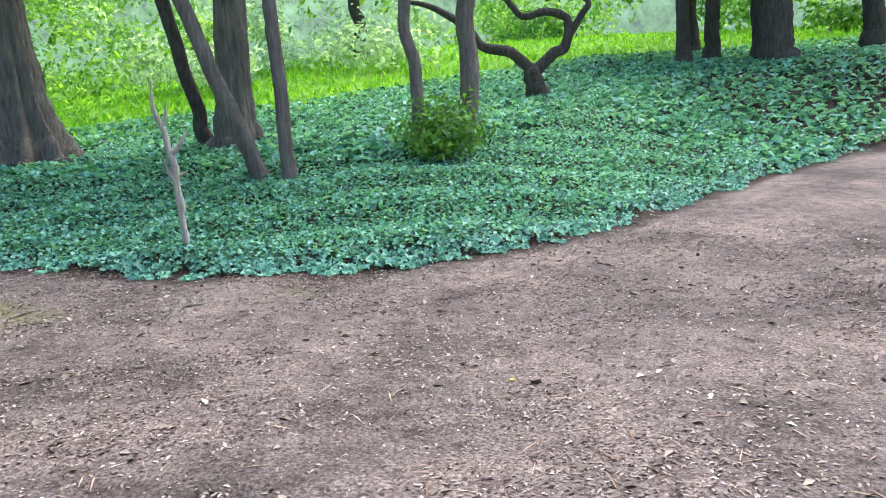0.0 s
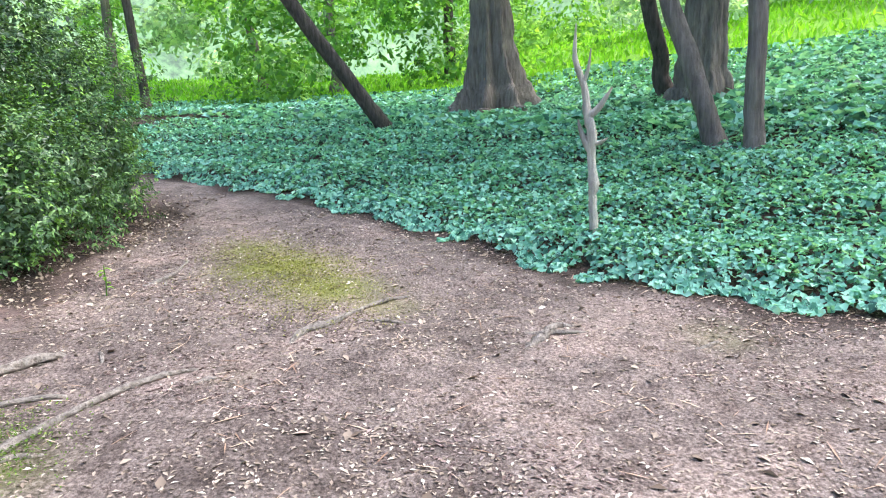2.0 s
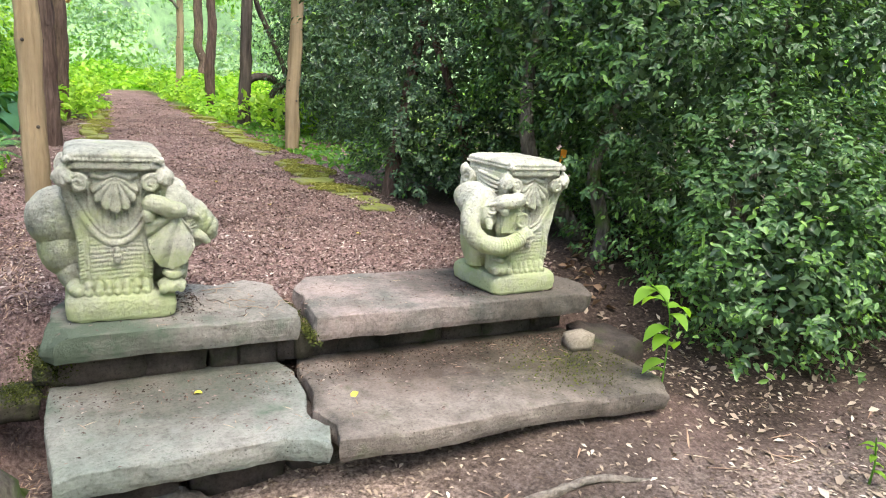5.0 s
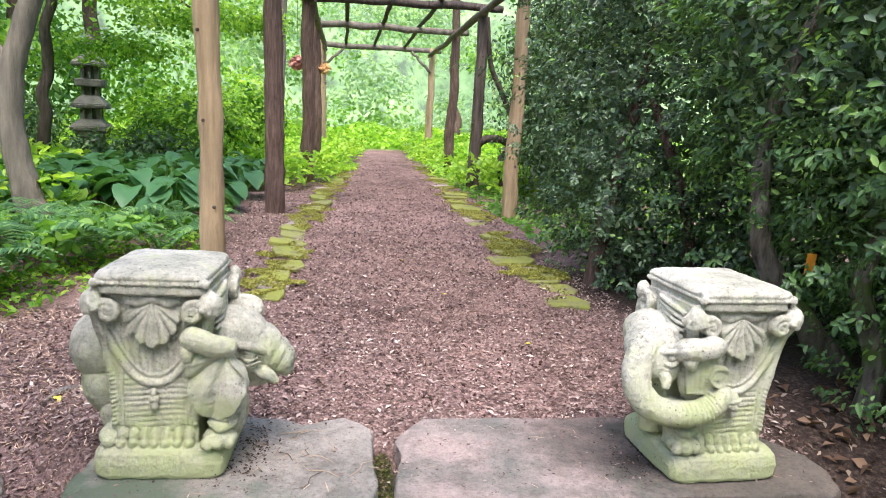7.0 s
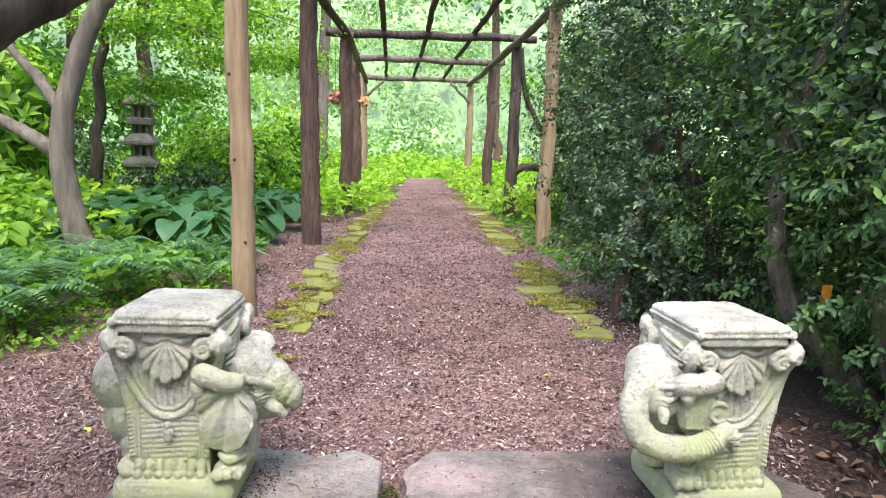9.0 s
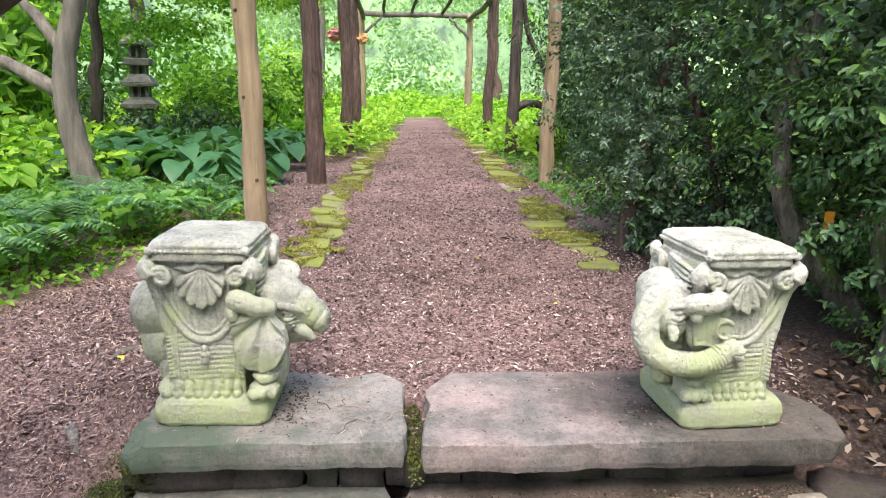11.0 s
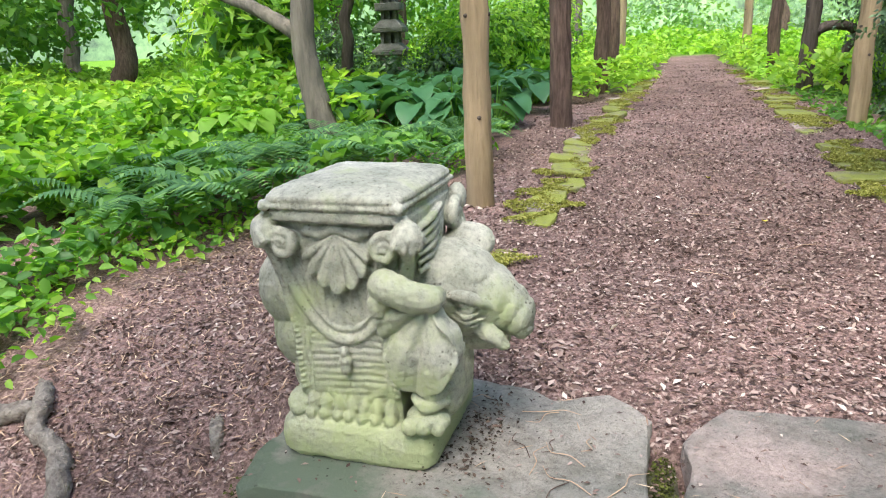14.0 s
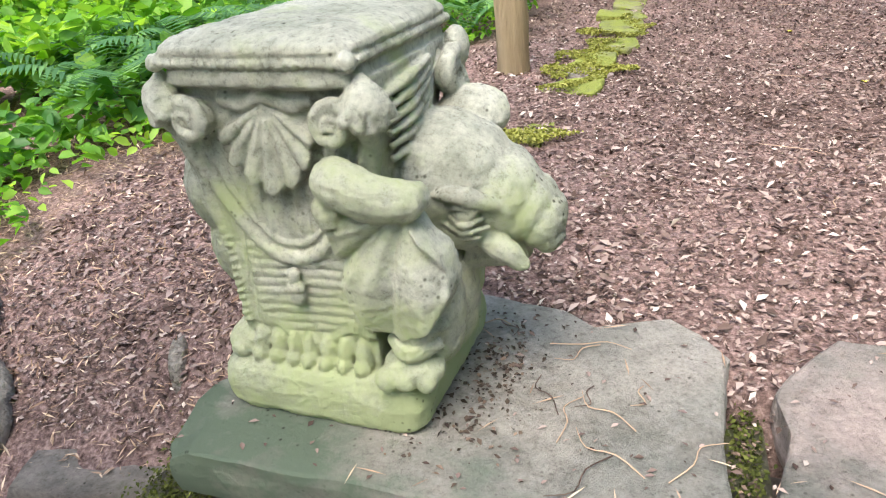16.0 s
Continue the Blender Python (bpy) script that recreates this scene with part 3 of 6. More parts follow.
    tagged(leaves("dark_litter", on_ground(p, 0.004), up(len(p)), r.uniform(0.008, 0.04, len(p)), CHIP, aspect=0.4, tilt=0.2, seed=25, bend=0.1), "dark brown decaying leaf crumbs in drifts on bare earth", "leaf litter", kind="stuff")
    p = np.array([1.9, 0.62]) + r.normal(0, 1, (46, 2)) * np.array([0.2, 0.25])
    tagged(leaves("brown_oak_leaves", on_ground(p, 0.03), up(len(p)), r.uniform(0.05, 0.095, len(p)), OAK, aspect=0.55, tilt=0.45, seed=29, bend=0.25), "curled brown oak leaves under the bush", "leaf litter", kind="stuff")
    p = scatter(1400, (-5, 4, -9, -0.7), lambda x, y, u: (bed_depth(x, y) < 0.1), 22)
    tagged(leaves("twig_scatter", on_ground(p, 0.005), up(len(p)), r.uniform(0.05, 0.2, len(p)), NEEDLE, aspect=0.05, tilt=0.08, seed=23, bend=0.02), "thin dry twigs on the bare earth", "twigs", kind="stuff")


litter()


# ---- stone steps ----
BARK_STONE = stone_material("tan_stone", (0.30, 0.25, 0.20), (0.42, 0.36, 0.29), (0.25, 0.25, 0.16), 0.1)

def slab(name, outline, top, thick, material, label, seed, tilt=(0, 0), category="step", chips=()):
    """A split stone slab: an uneven outline, a crisp upper arris with small chips, and a rough broken face."""
    r = np.random.default_rng(seed)
    o = np.asarray(outline, float)
    pts = []
    for a, b in zip(o, np.roll(o, -1, 0)):
        k = max(2, int(np.linalg.norm(b - a) / 0.022))
        for i in range(k):
            pts.append(a + (b - a) * i / k)
    p = np.array(pts)
    n = len(p)
    c = p.mean(0)
    along = np.roll(p, -1, 0) - np.roll(p, 1, 0)
    d = np.column_stack([along[:, 1], -along[:, 0]])
    d /= np.maximum(np.linalg.norm(d, axis=1, keepdims=True), 1e-9)
    if np.sum(d * (p - c)) < 0:
        d = -d
    run = np.concatenate([[0], np.cumsum(np.linalg.norm(np.diff(p, axis=0), axis=1))])
    wave = lambda scale, ph: sum(q * np.sin(run * w * 6.28 + ph * (i + 1) + r.uniform(0, 0.6)) for i, (q, w) in enumerate(((0.6, 2.3), (0.35, 5.3), (0.16, 11.1), (0.06, 21)))) * scale
    p = p + d * wave(0.004, r.uniform(0, 6))[:, None]
    nick = np.clip(wave(1.0, r.uniform(0, 6)) - 0.5, 0, 1)
    rings = []
    ph = r.uniform(0, 6)
    for inset, z in ((0.10, 0.0), (0.03, 0.0), (0.007, -0.001), (0.0015, -0.005), (0.0, -0.2 * thick), (0.0, -0.45 * thick), (0.004, -0.7 * thick), (0.012, -0.9 * thick), (0.04, -thick)):
        face = z < -0.006
        q = p - d * (inset + nick * (0.0 if face else 0.010))[:, None]
        q = q + d * (wave(0.0045, ph + 2.2 * z / thick) + r.normal(0, 0.0007, n))[:, None] * (1.0 if face else 0.15)
        zz = top + z + r.normal(0, 0.0004 if not face else 0.0008, n) + tilt[0] * (q[:, 0] - c[0]) + tilt[1] * (q[:, 1] - c[1]) - nick * (0.009 if -0.006 < z < -0.0005 else 0)
        zz = zz + 0.003 * np.sin(9 * q[:, 0] + ph) * np.sin(11 * q[:, 1] + ph)
        for x, y, reach, depth in chips:
            zz = zz - depth * np.clip(1.4 - np.hypot(q[:, 0] - x, q[:, 1] - y) / reach, 0, 1) * (1 + z / thick)
        rings.append(np.column_stack([q, zz]))
    v = np.concatenate(rings + [[[*c, top + 0.002]], [[*c, top - thick]]])
    f = []
    for i in range(len(rings) - 1):
        for j in range(n):
            k = (j + 1) % n
            f.append((i * n + j, (i + 1) * n + j, (i + 1) * n + k, i * n + k))
    bm = bmesh.new()
    vs = [bm.verts.new(x) for x in v]
    for q in f:
        bm.faces.new([vs[i] for i in q])
    last = (len(rings) - 1) * n
    for j in range(n):
        k = (j + 1) % n
        bm.faces.new((vs[j], vs[k], vs[-2]))
        bm.faces.new((vs[last + k], vs[last + j], vs[-1]))
    bmesh.ops.recalc_face_normals(bm, faces=bm.faces[:])
    ob = part(name, bm, material)
    return tagged(ob, label, category, "garden steps")


slab("step_slab", [(-0.975, 0.10), (-0.93, 0.045), (-0.7, 0.035), (-0.4, 0.045), (-0.035, 0.03), (-0.022, 0.1), (-0.028, 0.31), (-0.018, 0.5), (-0.07, 0.575), (-0.125, 0.623), (-0.2, 0.6), (-0.27, 0.57), (-0.34, 0.618), (-0.52, 0.645), (-0.84, 0.62), (-0.93, 0.4), (-0.945, 0.2)], 0.42, 0.115, SLAB_EDGE, "upper bluestone step slab with a chipped green edge", 21, chips=((-0.985, 0.08, 0.075, 0.05), (-0.35, 0.0, 0.05, 0.008)))
slab("step_slab", [(0.028, 0.0), (0.34, -0.012), (0.7, -0.006), (1.1, -0.012), (1.46, -0.01), (1.535, 0.04), (1.54, 0.25), (1.42, 0.5), (1.0, 0.595), (0.62, 0.6), (0.42, 0.615), (0.174, 0.604), (0.083, 0.477), (0.055, 0.42), (0.066, 0.32), (0.04, 0.17)], 0.42, 0.12, SLAB, "upper bluestone step slab with worn pinkish top", 22, chips=((0.7, -0.03, 0.05, 0.008), (1.53, 0.0, 0.09, 0.03)))
slab("step_slab", [(-0.95, -0.53), (-0.6, -0.535), (-0.256, -0.53), (-0.115, -0.6), (-0.09, -0.5), (-0.13, -0.36), (-0.08, -0.2), (-0.065, 0.0), (-0.1, 0.16), (-0.6, 0.16), (-0.95, 0.14), (-0.97, -0.1)], 0.195, 0.10, SLAB_GREEN, "lower greenish stone step slab with cracked corner", 23, chips=((-0.10, -0.6, 0.06, 0.02), (-0.96, -0.54, 0.06, 0.02)))
slab("step_slab", [(-0.095, -0.61), (0.15, -0.64), (0.45, -0.64), (0.72, -0.62), (1.0, -0.66), (1.37, -0.70), (1.43, -0.6), (1.45, -0.3), (1.42, 0.12), (0.8, 0.18), (0.0, 0.16), (-0.04, 0.0), (-0.05, -0.2), (-0.1, -0.36), (-0.065, -0.5)], 0.195, 0.10, SLAB_DARK, "lower stone step slab with brown stain and moss", 24, chips=((0.7, -0.66, 0.06, 0.012), (1.4, -0.7, 0.08, 0.02)))


def rubble(cx, cy, cz, w, d, h, seed, name="riser_stone", label="rough stone under the step slab, shade in its colour", material=None, group="riser stones", turn=0.0):
    r = np.random.default_rng(seed)
    bm = bmesh.new()
    bmesh.ops.create_cube(bm, size=1)
    bmesh.ops.subdivide_edges(bm, edges=bm.edges[:], cuts=2, use_grid_fill=True)
    for v in bm.verts:
        s = 1 - 0.16 * (abs(v.co.x) ** 2 + abs(v.co.y) ** 2 + abs(v.co.z) ** 2)
        v.co = Vector((v.co.x * w, v.co.y * d, v.co.z * h)) * (s * 1.1)
        v.co += Vector(r.normal(0, 0.05, 3)) * min(w, d, h)
    bmesh.ops.rotate(bm, verts=bm.verts[:], matrix=Matrix.Rotation(turn, 3, "Z"))
    bmesh.ops.translate(bm, verts=bm.verts[:], vec=(cx, cy, cz))
    return tagged(part(name, bm, material or RISER_SHADED, smooth=True), label, "stone", group)


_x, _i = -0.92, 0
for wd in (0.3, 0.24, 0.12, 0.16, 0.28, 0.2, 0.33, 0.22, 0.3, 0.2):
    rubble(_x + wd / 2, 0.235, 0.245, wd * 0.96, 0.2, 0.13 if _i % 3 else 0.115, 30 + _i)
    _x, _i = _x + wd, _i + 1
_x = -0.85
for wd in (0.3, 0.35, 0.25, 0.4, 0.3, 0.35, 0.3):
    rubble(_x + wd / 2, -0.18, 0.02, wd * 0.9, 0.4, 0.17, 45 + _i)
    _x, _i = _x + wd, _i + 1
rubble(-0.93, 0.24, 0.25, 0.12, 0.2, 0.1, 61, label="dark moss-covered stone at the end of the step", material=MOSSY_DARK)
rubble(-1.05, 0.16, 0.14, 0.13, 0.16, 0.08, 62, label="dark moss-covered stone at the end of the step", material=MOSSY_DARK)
rubble(-1.36, 0.27, 0.035, 0.4, 0.22, 0.1, 63, "field_stone", "flat grey-brown field stone sunk in the slope", SLAB_DARK, "loose stones", 0.2)
rubble(1.3, -0.16, 0.235, 0.12, 0.09, 0.075, 64, "field_stone", "small tan rounded stone on the lower step", BARK_STONE, "loose stones")
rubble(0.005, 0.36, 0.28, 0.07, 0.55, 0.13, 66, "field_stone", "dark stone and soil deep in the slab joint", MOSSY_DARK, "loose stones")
rubble(1.62, 0.0, 0.1, 0.3, 0.3, 0.16, 65, "field_stone", "dark stone beside the steps", RISER_SHADED, "loose stones")


# ---- statues ----
class Sculpt:
    """Collects closed lumps that are then fused into one carved mesh."""

    def __init__(self):
        self.v, self.f = [], []

    def add(self, v, f):
        k = len(self.v)
        self.v += [(x[0], x[1], x[2]) for x in v]
        self.f += [tuple(int(i) + k for i in q) for q in f]

    def ball(self, c, r, rot=(0, 0, 0)):
        bm = bmesh.new()
        bmesh.ops.create_icosphere(bm, subdivisions=3, radius=1)
        m = Euler([radians(a) for a in rot]).to_matrix()
        self.add([Vector(c) + m @ Vector((v.co.x * r[0], v.co.y * r[1], v.co.z * r[2])) for v in bm.verts], [[v.index for v in f.verts] for f in bm.faces])
        bm.free()

    def loft(self, levels, k=6):
        """Rounded rectangles stacked upwards: (z, x0, x1, y0, y1, power)."""
        n = 48
        th = np.linspace(0, 2 * np.pi, n, endpoint=False)
        v = []
        for z, x0, x1, y0, y1, e in levels:
            c, s = np.cos(th), np.sin(th)
            x = np.sign(c) * np.abs(c) ** (2 / e) * (x1 - x0) / 2 + (x0 + x1) / 2
            y = np.sign(s) * np.abs(s) ** (2 / e) * (y1 - y0) / 2 + (y0 + y1) / 2
            v += [(a, b, z) for a, b in zip(x, y)]
        f = [(i * n + j, i * n + (j + 1) % n, (i + 1) * n + (j + 1) % n, (i + 1) * n + j) for i in range(len(levels) - 1) for j in range(n)]
        f.append(tuple(range(n))[::-1])
        f.append(tuple((len(levels) - 1) * n + j for j in range(n)))
        self.add(v, f)

    def rope(self, pts, radii, per=6, sides=10):
        line = smooth_line(pts, per)
        rad = np.interp(np.linspace(0, 1, len(line)), np.linspace(0, 1, len(radii)), radii)
        v, f = tube(line, rad, sides, rough=0.0, closed=False)
        m = len(line)
        f = [tuple(q) for q in f] + [tuple(range(sides))[::-1], tuple((m - 1) * sides + j for j in range(sides))]
        self.add(v, f)

    def sheet(self, pivot, table, thick, ridges):
        """A hanging fan of cloth or ear: table of (angle from straight down, reach)."""
        na, nr = 56, 16
        ang = np.linspace(table[0][0], table[-1][0], na)
        reach = np.interp(ang, [q[0] for q in table], [q[1] for q in table])
        v = []
        for back_side in (0, 1):
            for i in range(na):
                for j in range(nr):
                    u = j / (nr - 1)
                    a = radians(ang[i])
                    fold = -ridges * math.sqrt(u) * (abs(math.sin(a * 4.6 + 0.8)) ** 0.7 - 0.4) + 0.08 * ridges * u * math.cos(a * 23)
                    y = pivot[1] - 0.02 * math.sin(math.pi * min(u * 0.9 + 0.05, 1)) + fold * (1 - back_side) + back_side * thick
                    v.append((pivot[0] + math.sin(a) * reach[i] * u, y, pivot[2] - math.cos(a) * reach[i] * u))
        k = na * nr
        f = []
        for i in range(na - 1):
            for j in range(nr - 1):
                q = (i * nr + j, i * nr + j + 1, (i + 1) * nr + j + 1, (i + 1) * nr + j)
                f += [q, tuple(x + k for x in q[::-1])]
        rim = [(i * nr + nr - 1) for i in range(na)]
        first, last = list(range(nr)), [(na - 1) * nr + j for j in range(nr)]
        loop = first + rim[1:] + last[::-1][1:] + [i * nr for i in range(na - 2, 0, -1)]
        for x, y in zip(loop, loop[1:] + loop[:1]):
            f.append((y, x, x + k, y + k))
        self.add(v, f)


def cut(v, a, b):
    """Smooth step of v from 0 at a to 1 at b; a may exceed b."""
    return ramp(a, b, v)


def front_relief(s, cx, w0, w1, y0):
    """Carved front of the shaft: scallop shell, brow, hanging folds, swag, ribbed apron and fringe."""
    nx, nz = 141, 191
    zz = np.linspace(0.095, 0.578, nz)
    hw = np.interp(zz, [0.095, 0.29, 0.39, 0.50, 0.578], [w0 / 2, w0 / 2 + 0.004, (w0 + w1) / 4, w1 / 2 - 0.008, w1 / 2])
    U, Z = np.meshgrid(np.linspace(-1, 1, nx), zz)
    HW = hw[:, None]
    x = U * HW
    a = np.abs(U)
    h = np.zeros_like(x)
    # swag
    zs = 0.296 + 0.20 * a ** 2.5
    d = (Z - zs) / np.sqrt(1 + (0.5 * a ** 1.5 / HW) ** 2)
    # hanging folds between shell and swag
    folds = 0.0045 * np.cos(2 * np.pi * x * (1 + 1.1 * (0.5 - Z)) / 0.023 + 0.8 * np.sin(31 * Z)) + 0.002 * np.cos(2 * np.pi * x / 0.0105 + 2 * np.sin(23 * Z))
    h += folds * cut(d, 0.025, 0.045) * cut(Z, 0.55, 0.50) * cut(a, 0.86, 0.78)
    h += 0.0125 * np.clip(1 - (d / 0.0125) ** 2, 0, 1) ** 0.6
    h += 0.0065 * np.clip(1 - ((d - 0.024) / 0.007) ** 2, 0, 1) ** 0.6 * cut(a, 0.93, 0.85)
    # apron with ribs and a lobed hem; toes show below
    below = cut(d, -0.008, -0.014)
    h += 0.004 * below
    hem = 0.157 - 0.036 * np.exp(-(x / 0.05) ** 4) + 0.004 * np.sin(95 * x)
    row = (Z + 0.25 * x * x - 0.005 * np.sin(17 * x)) / 0.0172
    rib = np.abs(np.sin(np.pi * row)) ** 0.5
    inner = cut(np.abs(x), 0.093, 0.086) * cut(Z, hem + 0.016, hem + 0.024) * below
    h -= inner * (0.0058 * (1 - rib))
    h -= 0.005 * below * np.clip(1 - ((np.abs(x) - 0.094) / 0.004) ** 2, 0, 1)
    h -= 0.022 * cut(Z, hem + 0.003, hem - 0.004)
    # fringe down both edges and the raised rail above it
    edge = cut(a, 0.83, 0.88)
    h += edge * cut(Z, 0.36, 0.30) * cut(a, 1.0, 0.965) * (0.005 + 0.003 * np.sin(2 * np.pi * (Z + 0.35 * np.abs(x)) / 0.0145))
    h += cut(a, 0.88, 0.93) * cut(Z, 0.31, 0.37) * 0.0075
    # scallop shell
    ang = np.arctan2(x, 0.549 - Z)
    r = np.hypot(x, 0.549 - Z)
    lobe_w = 2.3 / 7
    lobe = np.abs(np.cos(np.pi * ang / lobe_w))
    R = (0.137 - 0.045 * (np.abs(ang) / 1.1) ** 1.3) * (0.89 + 0.11 * lobe ** 0.6)
    inside = cut(r, R + 0.001, R - 0.004) * cut(np.abs(ang), 1.18, 1.1)
    h = np.where(inside > 0.02, h * (1 - inside) + inside * (0.014 + 0.020 * (r / 0.13) ** 0.8) * (0.42 + 0.58 * lobe ** 0.55), h)
    # brow over the shell
    droop = 0.561 - 0.9 * x * x - 0.012 * np.sin(np.clip(np.abs(x) / 0.085, 0, 1) * np.pi) ** 2
    brow = np.clip(1 - ((Z - droop) / 0.0135) ** 2, 0, 1) ** 0.5 * cut(np.abs(x), 0.088, 0.078)
    h = np.maximum(h, brow * (0.021 - 0.09 * np.abs(x)))
    front = np.stack([cx + x, y0 + 0.022 - h, Z], -1).reshape(-1, 3)
    rear = np.stack([cx + x * 0.97, np.full_like(x, y0 + 0.09), Z], -1).reshape(-1, 3)
    k = nx * nz
    q = (np.arange(nz - 1)[:, None] * nx + np.arange(nx - 1)[None]).ravel()
    f = np.stack([q, q + 1, q + nx + 1, q + nx], 1)
    rim = list(range(nx)) + [j * nx + nx - 1 for j in range(1, nz)] + [(nz - 1) * nx + i for i in range(nx - 2, -1, -1)] + [j * nx for j in range(nz - 2, 0, -1)]
    side = [(n, m, m + k, n + k) for m, n in zip(rim, rim[1:] + rim[:1])]
    s.add(np.concatenate([front, rear]), np.concatenate([f, f[:, ::-1] + k, np.array(side)]))


def pedestal(s, w0, w1, wt, y0, y1, cx=0.0):
    """The tapering shaft with its plinth, carved front, toes, volutes, corner shells and cushion top."""
    s.loft([(0.0, -0.183, 0.183, 0.002, 0.378, 9), (0.012, -0.195, 0.195, -0.004, 0.383, 10), (0.05, -0.197, 0.198, -0.006, 0.385, 11), (0.078, -0.194, 0.195, -0.002, 0.382, 10), (0.092, -0.186, 0.187, 0.007, 0.373, 9), (0.099, -0.17, 0.17, 0.022, 0.357, 8)])
    L, R = cx - w0 / 2, cx + w0 / 2
    T0, T1 = cx - w1 / 2, cx + w1 / 2
    s.loft([(0.09, L, R, y0 + 0.04, y1, 9), (0.29, L - 0.002, R + 0.002, y0 + 0.04, y1, 9), (0.39, (L + T0) / 2, (R + T1) / 2, y0 + 0.04, y1, 9), (0.50, T0 + 0.01, T1 - 0.01, y0 + 0.032, y1 + 0.01, 9), (0.56, T0, T1, y0 + 0.02, y1 + 0.02, 8), (0.585, T0, T1, y0 + 0.008, y1 + 0.02, 8)])
    front_relief(s, cx, w0, w1, y0)
    # fascia, groove and softly domed cushion
    h = wt / 2
    bands = ((0.572, -0.022), (0.578, -0.006), (0.583, -0.003), (0.600, -0.003), (0.603, -0.009), (0.607, -0.012), (0.612, -0.008), (0.618, -0.001), (0.627, 0.003), (0.635, 0.0), (0.642, -0.010), (0.648, -0.026), (0.652, -0.048), (0.655, -0.09))
    s.loft([(z, cx - h - o, cx + h + o, y0 - 0.016 - o, y1 + 0.038 + o, 11 + 50 * min(o, 0)) for z, o in bands])
    # twisted cord under the cushion
    x0, x1, f0, f1 = cx - h + 0.002, cx + h - 0.002, y0 - 0.013, y1 + 0.035
    for (ax, ay), (bx, by) in (((x0, f0), (x1, f0)), ((x1, f0), (x1, f1)), ((x1, f1), (x0, f1)), ((x0, f1), (x0, f0))):
        n = int(math.hypot(bx - ax, by - ay) / 0.0135)
        for i in range(1, n):
            u = i / n
            s.ball((ax + (bx - ax) * u, ay + (by - ay) * u, 0.612), (0.0078, 0.0078, 0.0082), (28 * (ax == bx), 28 * (ay == by), 0))
    for k in (-1, 1):
        s.ball((cx + k * (h - 0.004), y0 - 0.012, 0.614), (0.013, 0.013, 0.015))
    # toes under the hem
    widths = (0.034, 0.036, 0.03, 0.03, 0.036, 0.032, 0.036)
    x = L + 0.012
    for i, w in enumerate(widths):
        x += w / 2
        s.ball((x, y0 + 0.026, 0.122), (w * 0.47, 0.026, 0.032))
        s.ball((x, y0 + 0.008, 0.106), (w * 0.46, 0.02, 0.017))
        x += w / 2
    # tassel
    s.ball((cx, y0 + 0.004, 0.272), (0.011, 0.012, 0.013))
    s.ball((cx, y0 + 0.005, 0.25), (0.0155, 0.013, 0.014))
    s.ball((cx, y0 + 0.006, 0.232), (0.0135, 0.012, 0.017))
    for k in (-1, 1):
        # volute: a strap from the corner that curls down and inwards
        vx, vz = cx + k * (w1 / 2 - 0.045), 0.527
        curl = []
        for j, a in enumerate(np.linspace(radians(125), radians(-400), 26)):
            rad = 0.031 * (1 - 0.78 * j / 25)
            curl.append((vx - k * rad * math.cos(a), y0 - 0.012 - 0.006 * j / 25, vz + rad * math.sin(a)))
        s.rope([(cx + k * (w1 / 2 + 0.012), y0 + 0.0, 0.572), (cx + k * (w1 / 2 - 0.012), y0 - 0.008, 0.566)] + curl, [0.014, 0.012, 0.011, 0.010, 0.009, 0.008, 0.007], 3, 10)
        s.ball((vx, y0 + 0.008, vz), (0.032, 0.02, 0.032))
        s.ball((vx, y0 - 0.012, vz - 0.001), (0.010, 0.012, 0.010))
        # ribbed shell hanging at the corner
        out, tan = Vector((k * 0.72, -0.69, 0)), Vector((0.69, k * 0.72, 0))
        apex = Vector((cx + k * (w1 / 2 - 0.004), y0 + 0.004, 0.596))
        for t in (-1, -0.5, 0, 0.5, 1):
            mid = apex + out * (0.026 - 0.006 * t * t) + tan * (0.018 * t) + Vector((0, 0, -0.034))
            end = apex + out * (0.022 - 0.006 * t * t) + tan * (0.032 * t) + Vector((0, 0, -0.070 + 0.014 * t * t))
            s.rope([tuple(apex), tuple(mid), tuple(end)], [0.007, 0.0115, 0.0125], 6, 10)
            s.ball(tuple(end), (0.0125, 0.0125, 0.010))
        s.ball(tuple(apex + out * 0.008 + Vector((0, 0, -0.04))), (0.03, 0.03, 0.034))
        # stem under the corner shell
        s.rope([tuple(apex + out * 0.004 + Vector((0, 0, -0.07))), (cx + k * (w1 / 2 - 0.006), y0 + 0.022, 0.48), (cx + k * (w0 / 4 + w1 / 4 - 0.002), y0 + 0.026, 0.40)], [0.017, 0.014, 0.010], 6, 10)
        # side panel: curved flutes, a fan and the rear volute
        sx = cx + k * (w1 / 2 + 0.002)
        for i in range(6):
            s.rope([(sx, y0 + 0.065, 0.455 + 0.019 * i), (sx + k * 0.010, y0 + 0.13, 0.462 + 0.020 * i), (sx + k * 0.006, y0 + 0.20, 0.49 + 0.0155 * i), (sx, y0 + 0.24, 0.525 + 0.009 * i)], [0.006, 0.0085, 0.008, 0.005], 5, 8)
        rear = []
        for j, a in enumerate(np.linspace(radians(125), radians(-330), 20)):
            rad = 0.036 * (1 - 0.75 * j / 19)
            rear.append((sx + k * (0.018 + 0.006 * j / 19), y1 - 0.035 - rad * math.cos(a), 0.53 + rad * math.sin(a)))
        s.rope(rear, [0.016, 0.014, 0.012, 0.009], 3, 10)
        s.ball((sx + k * 0.006, y1 - 0.035, 0.53), (0.022, 0.036, 0.036))
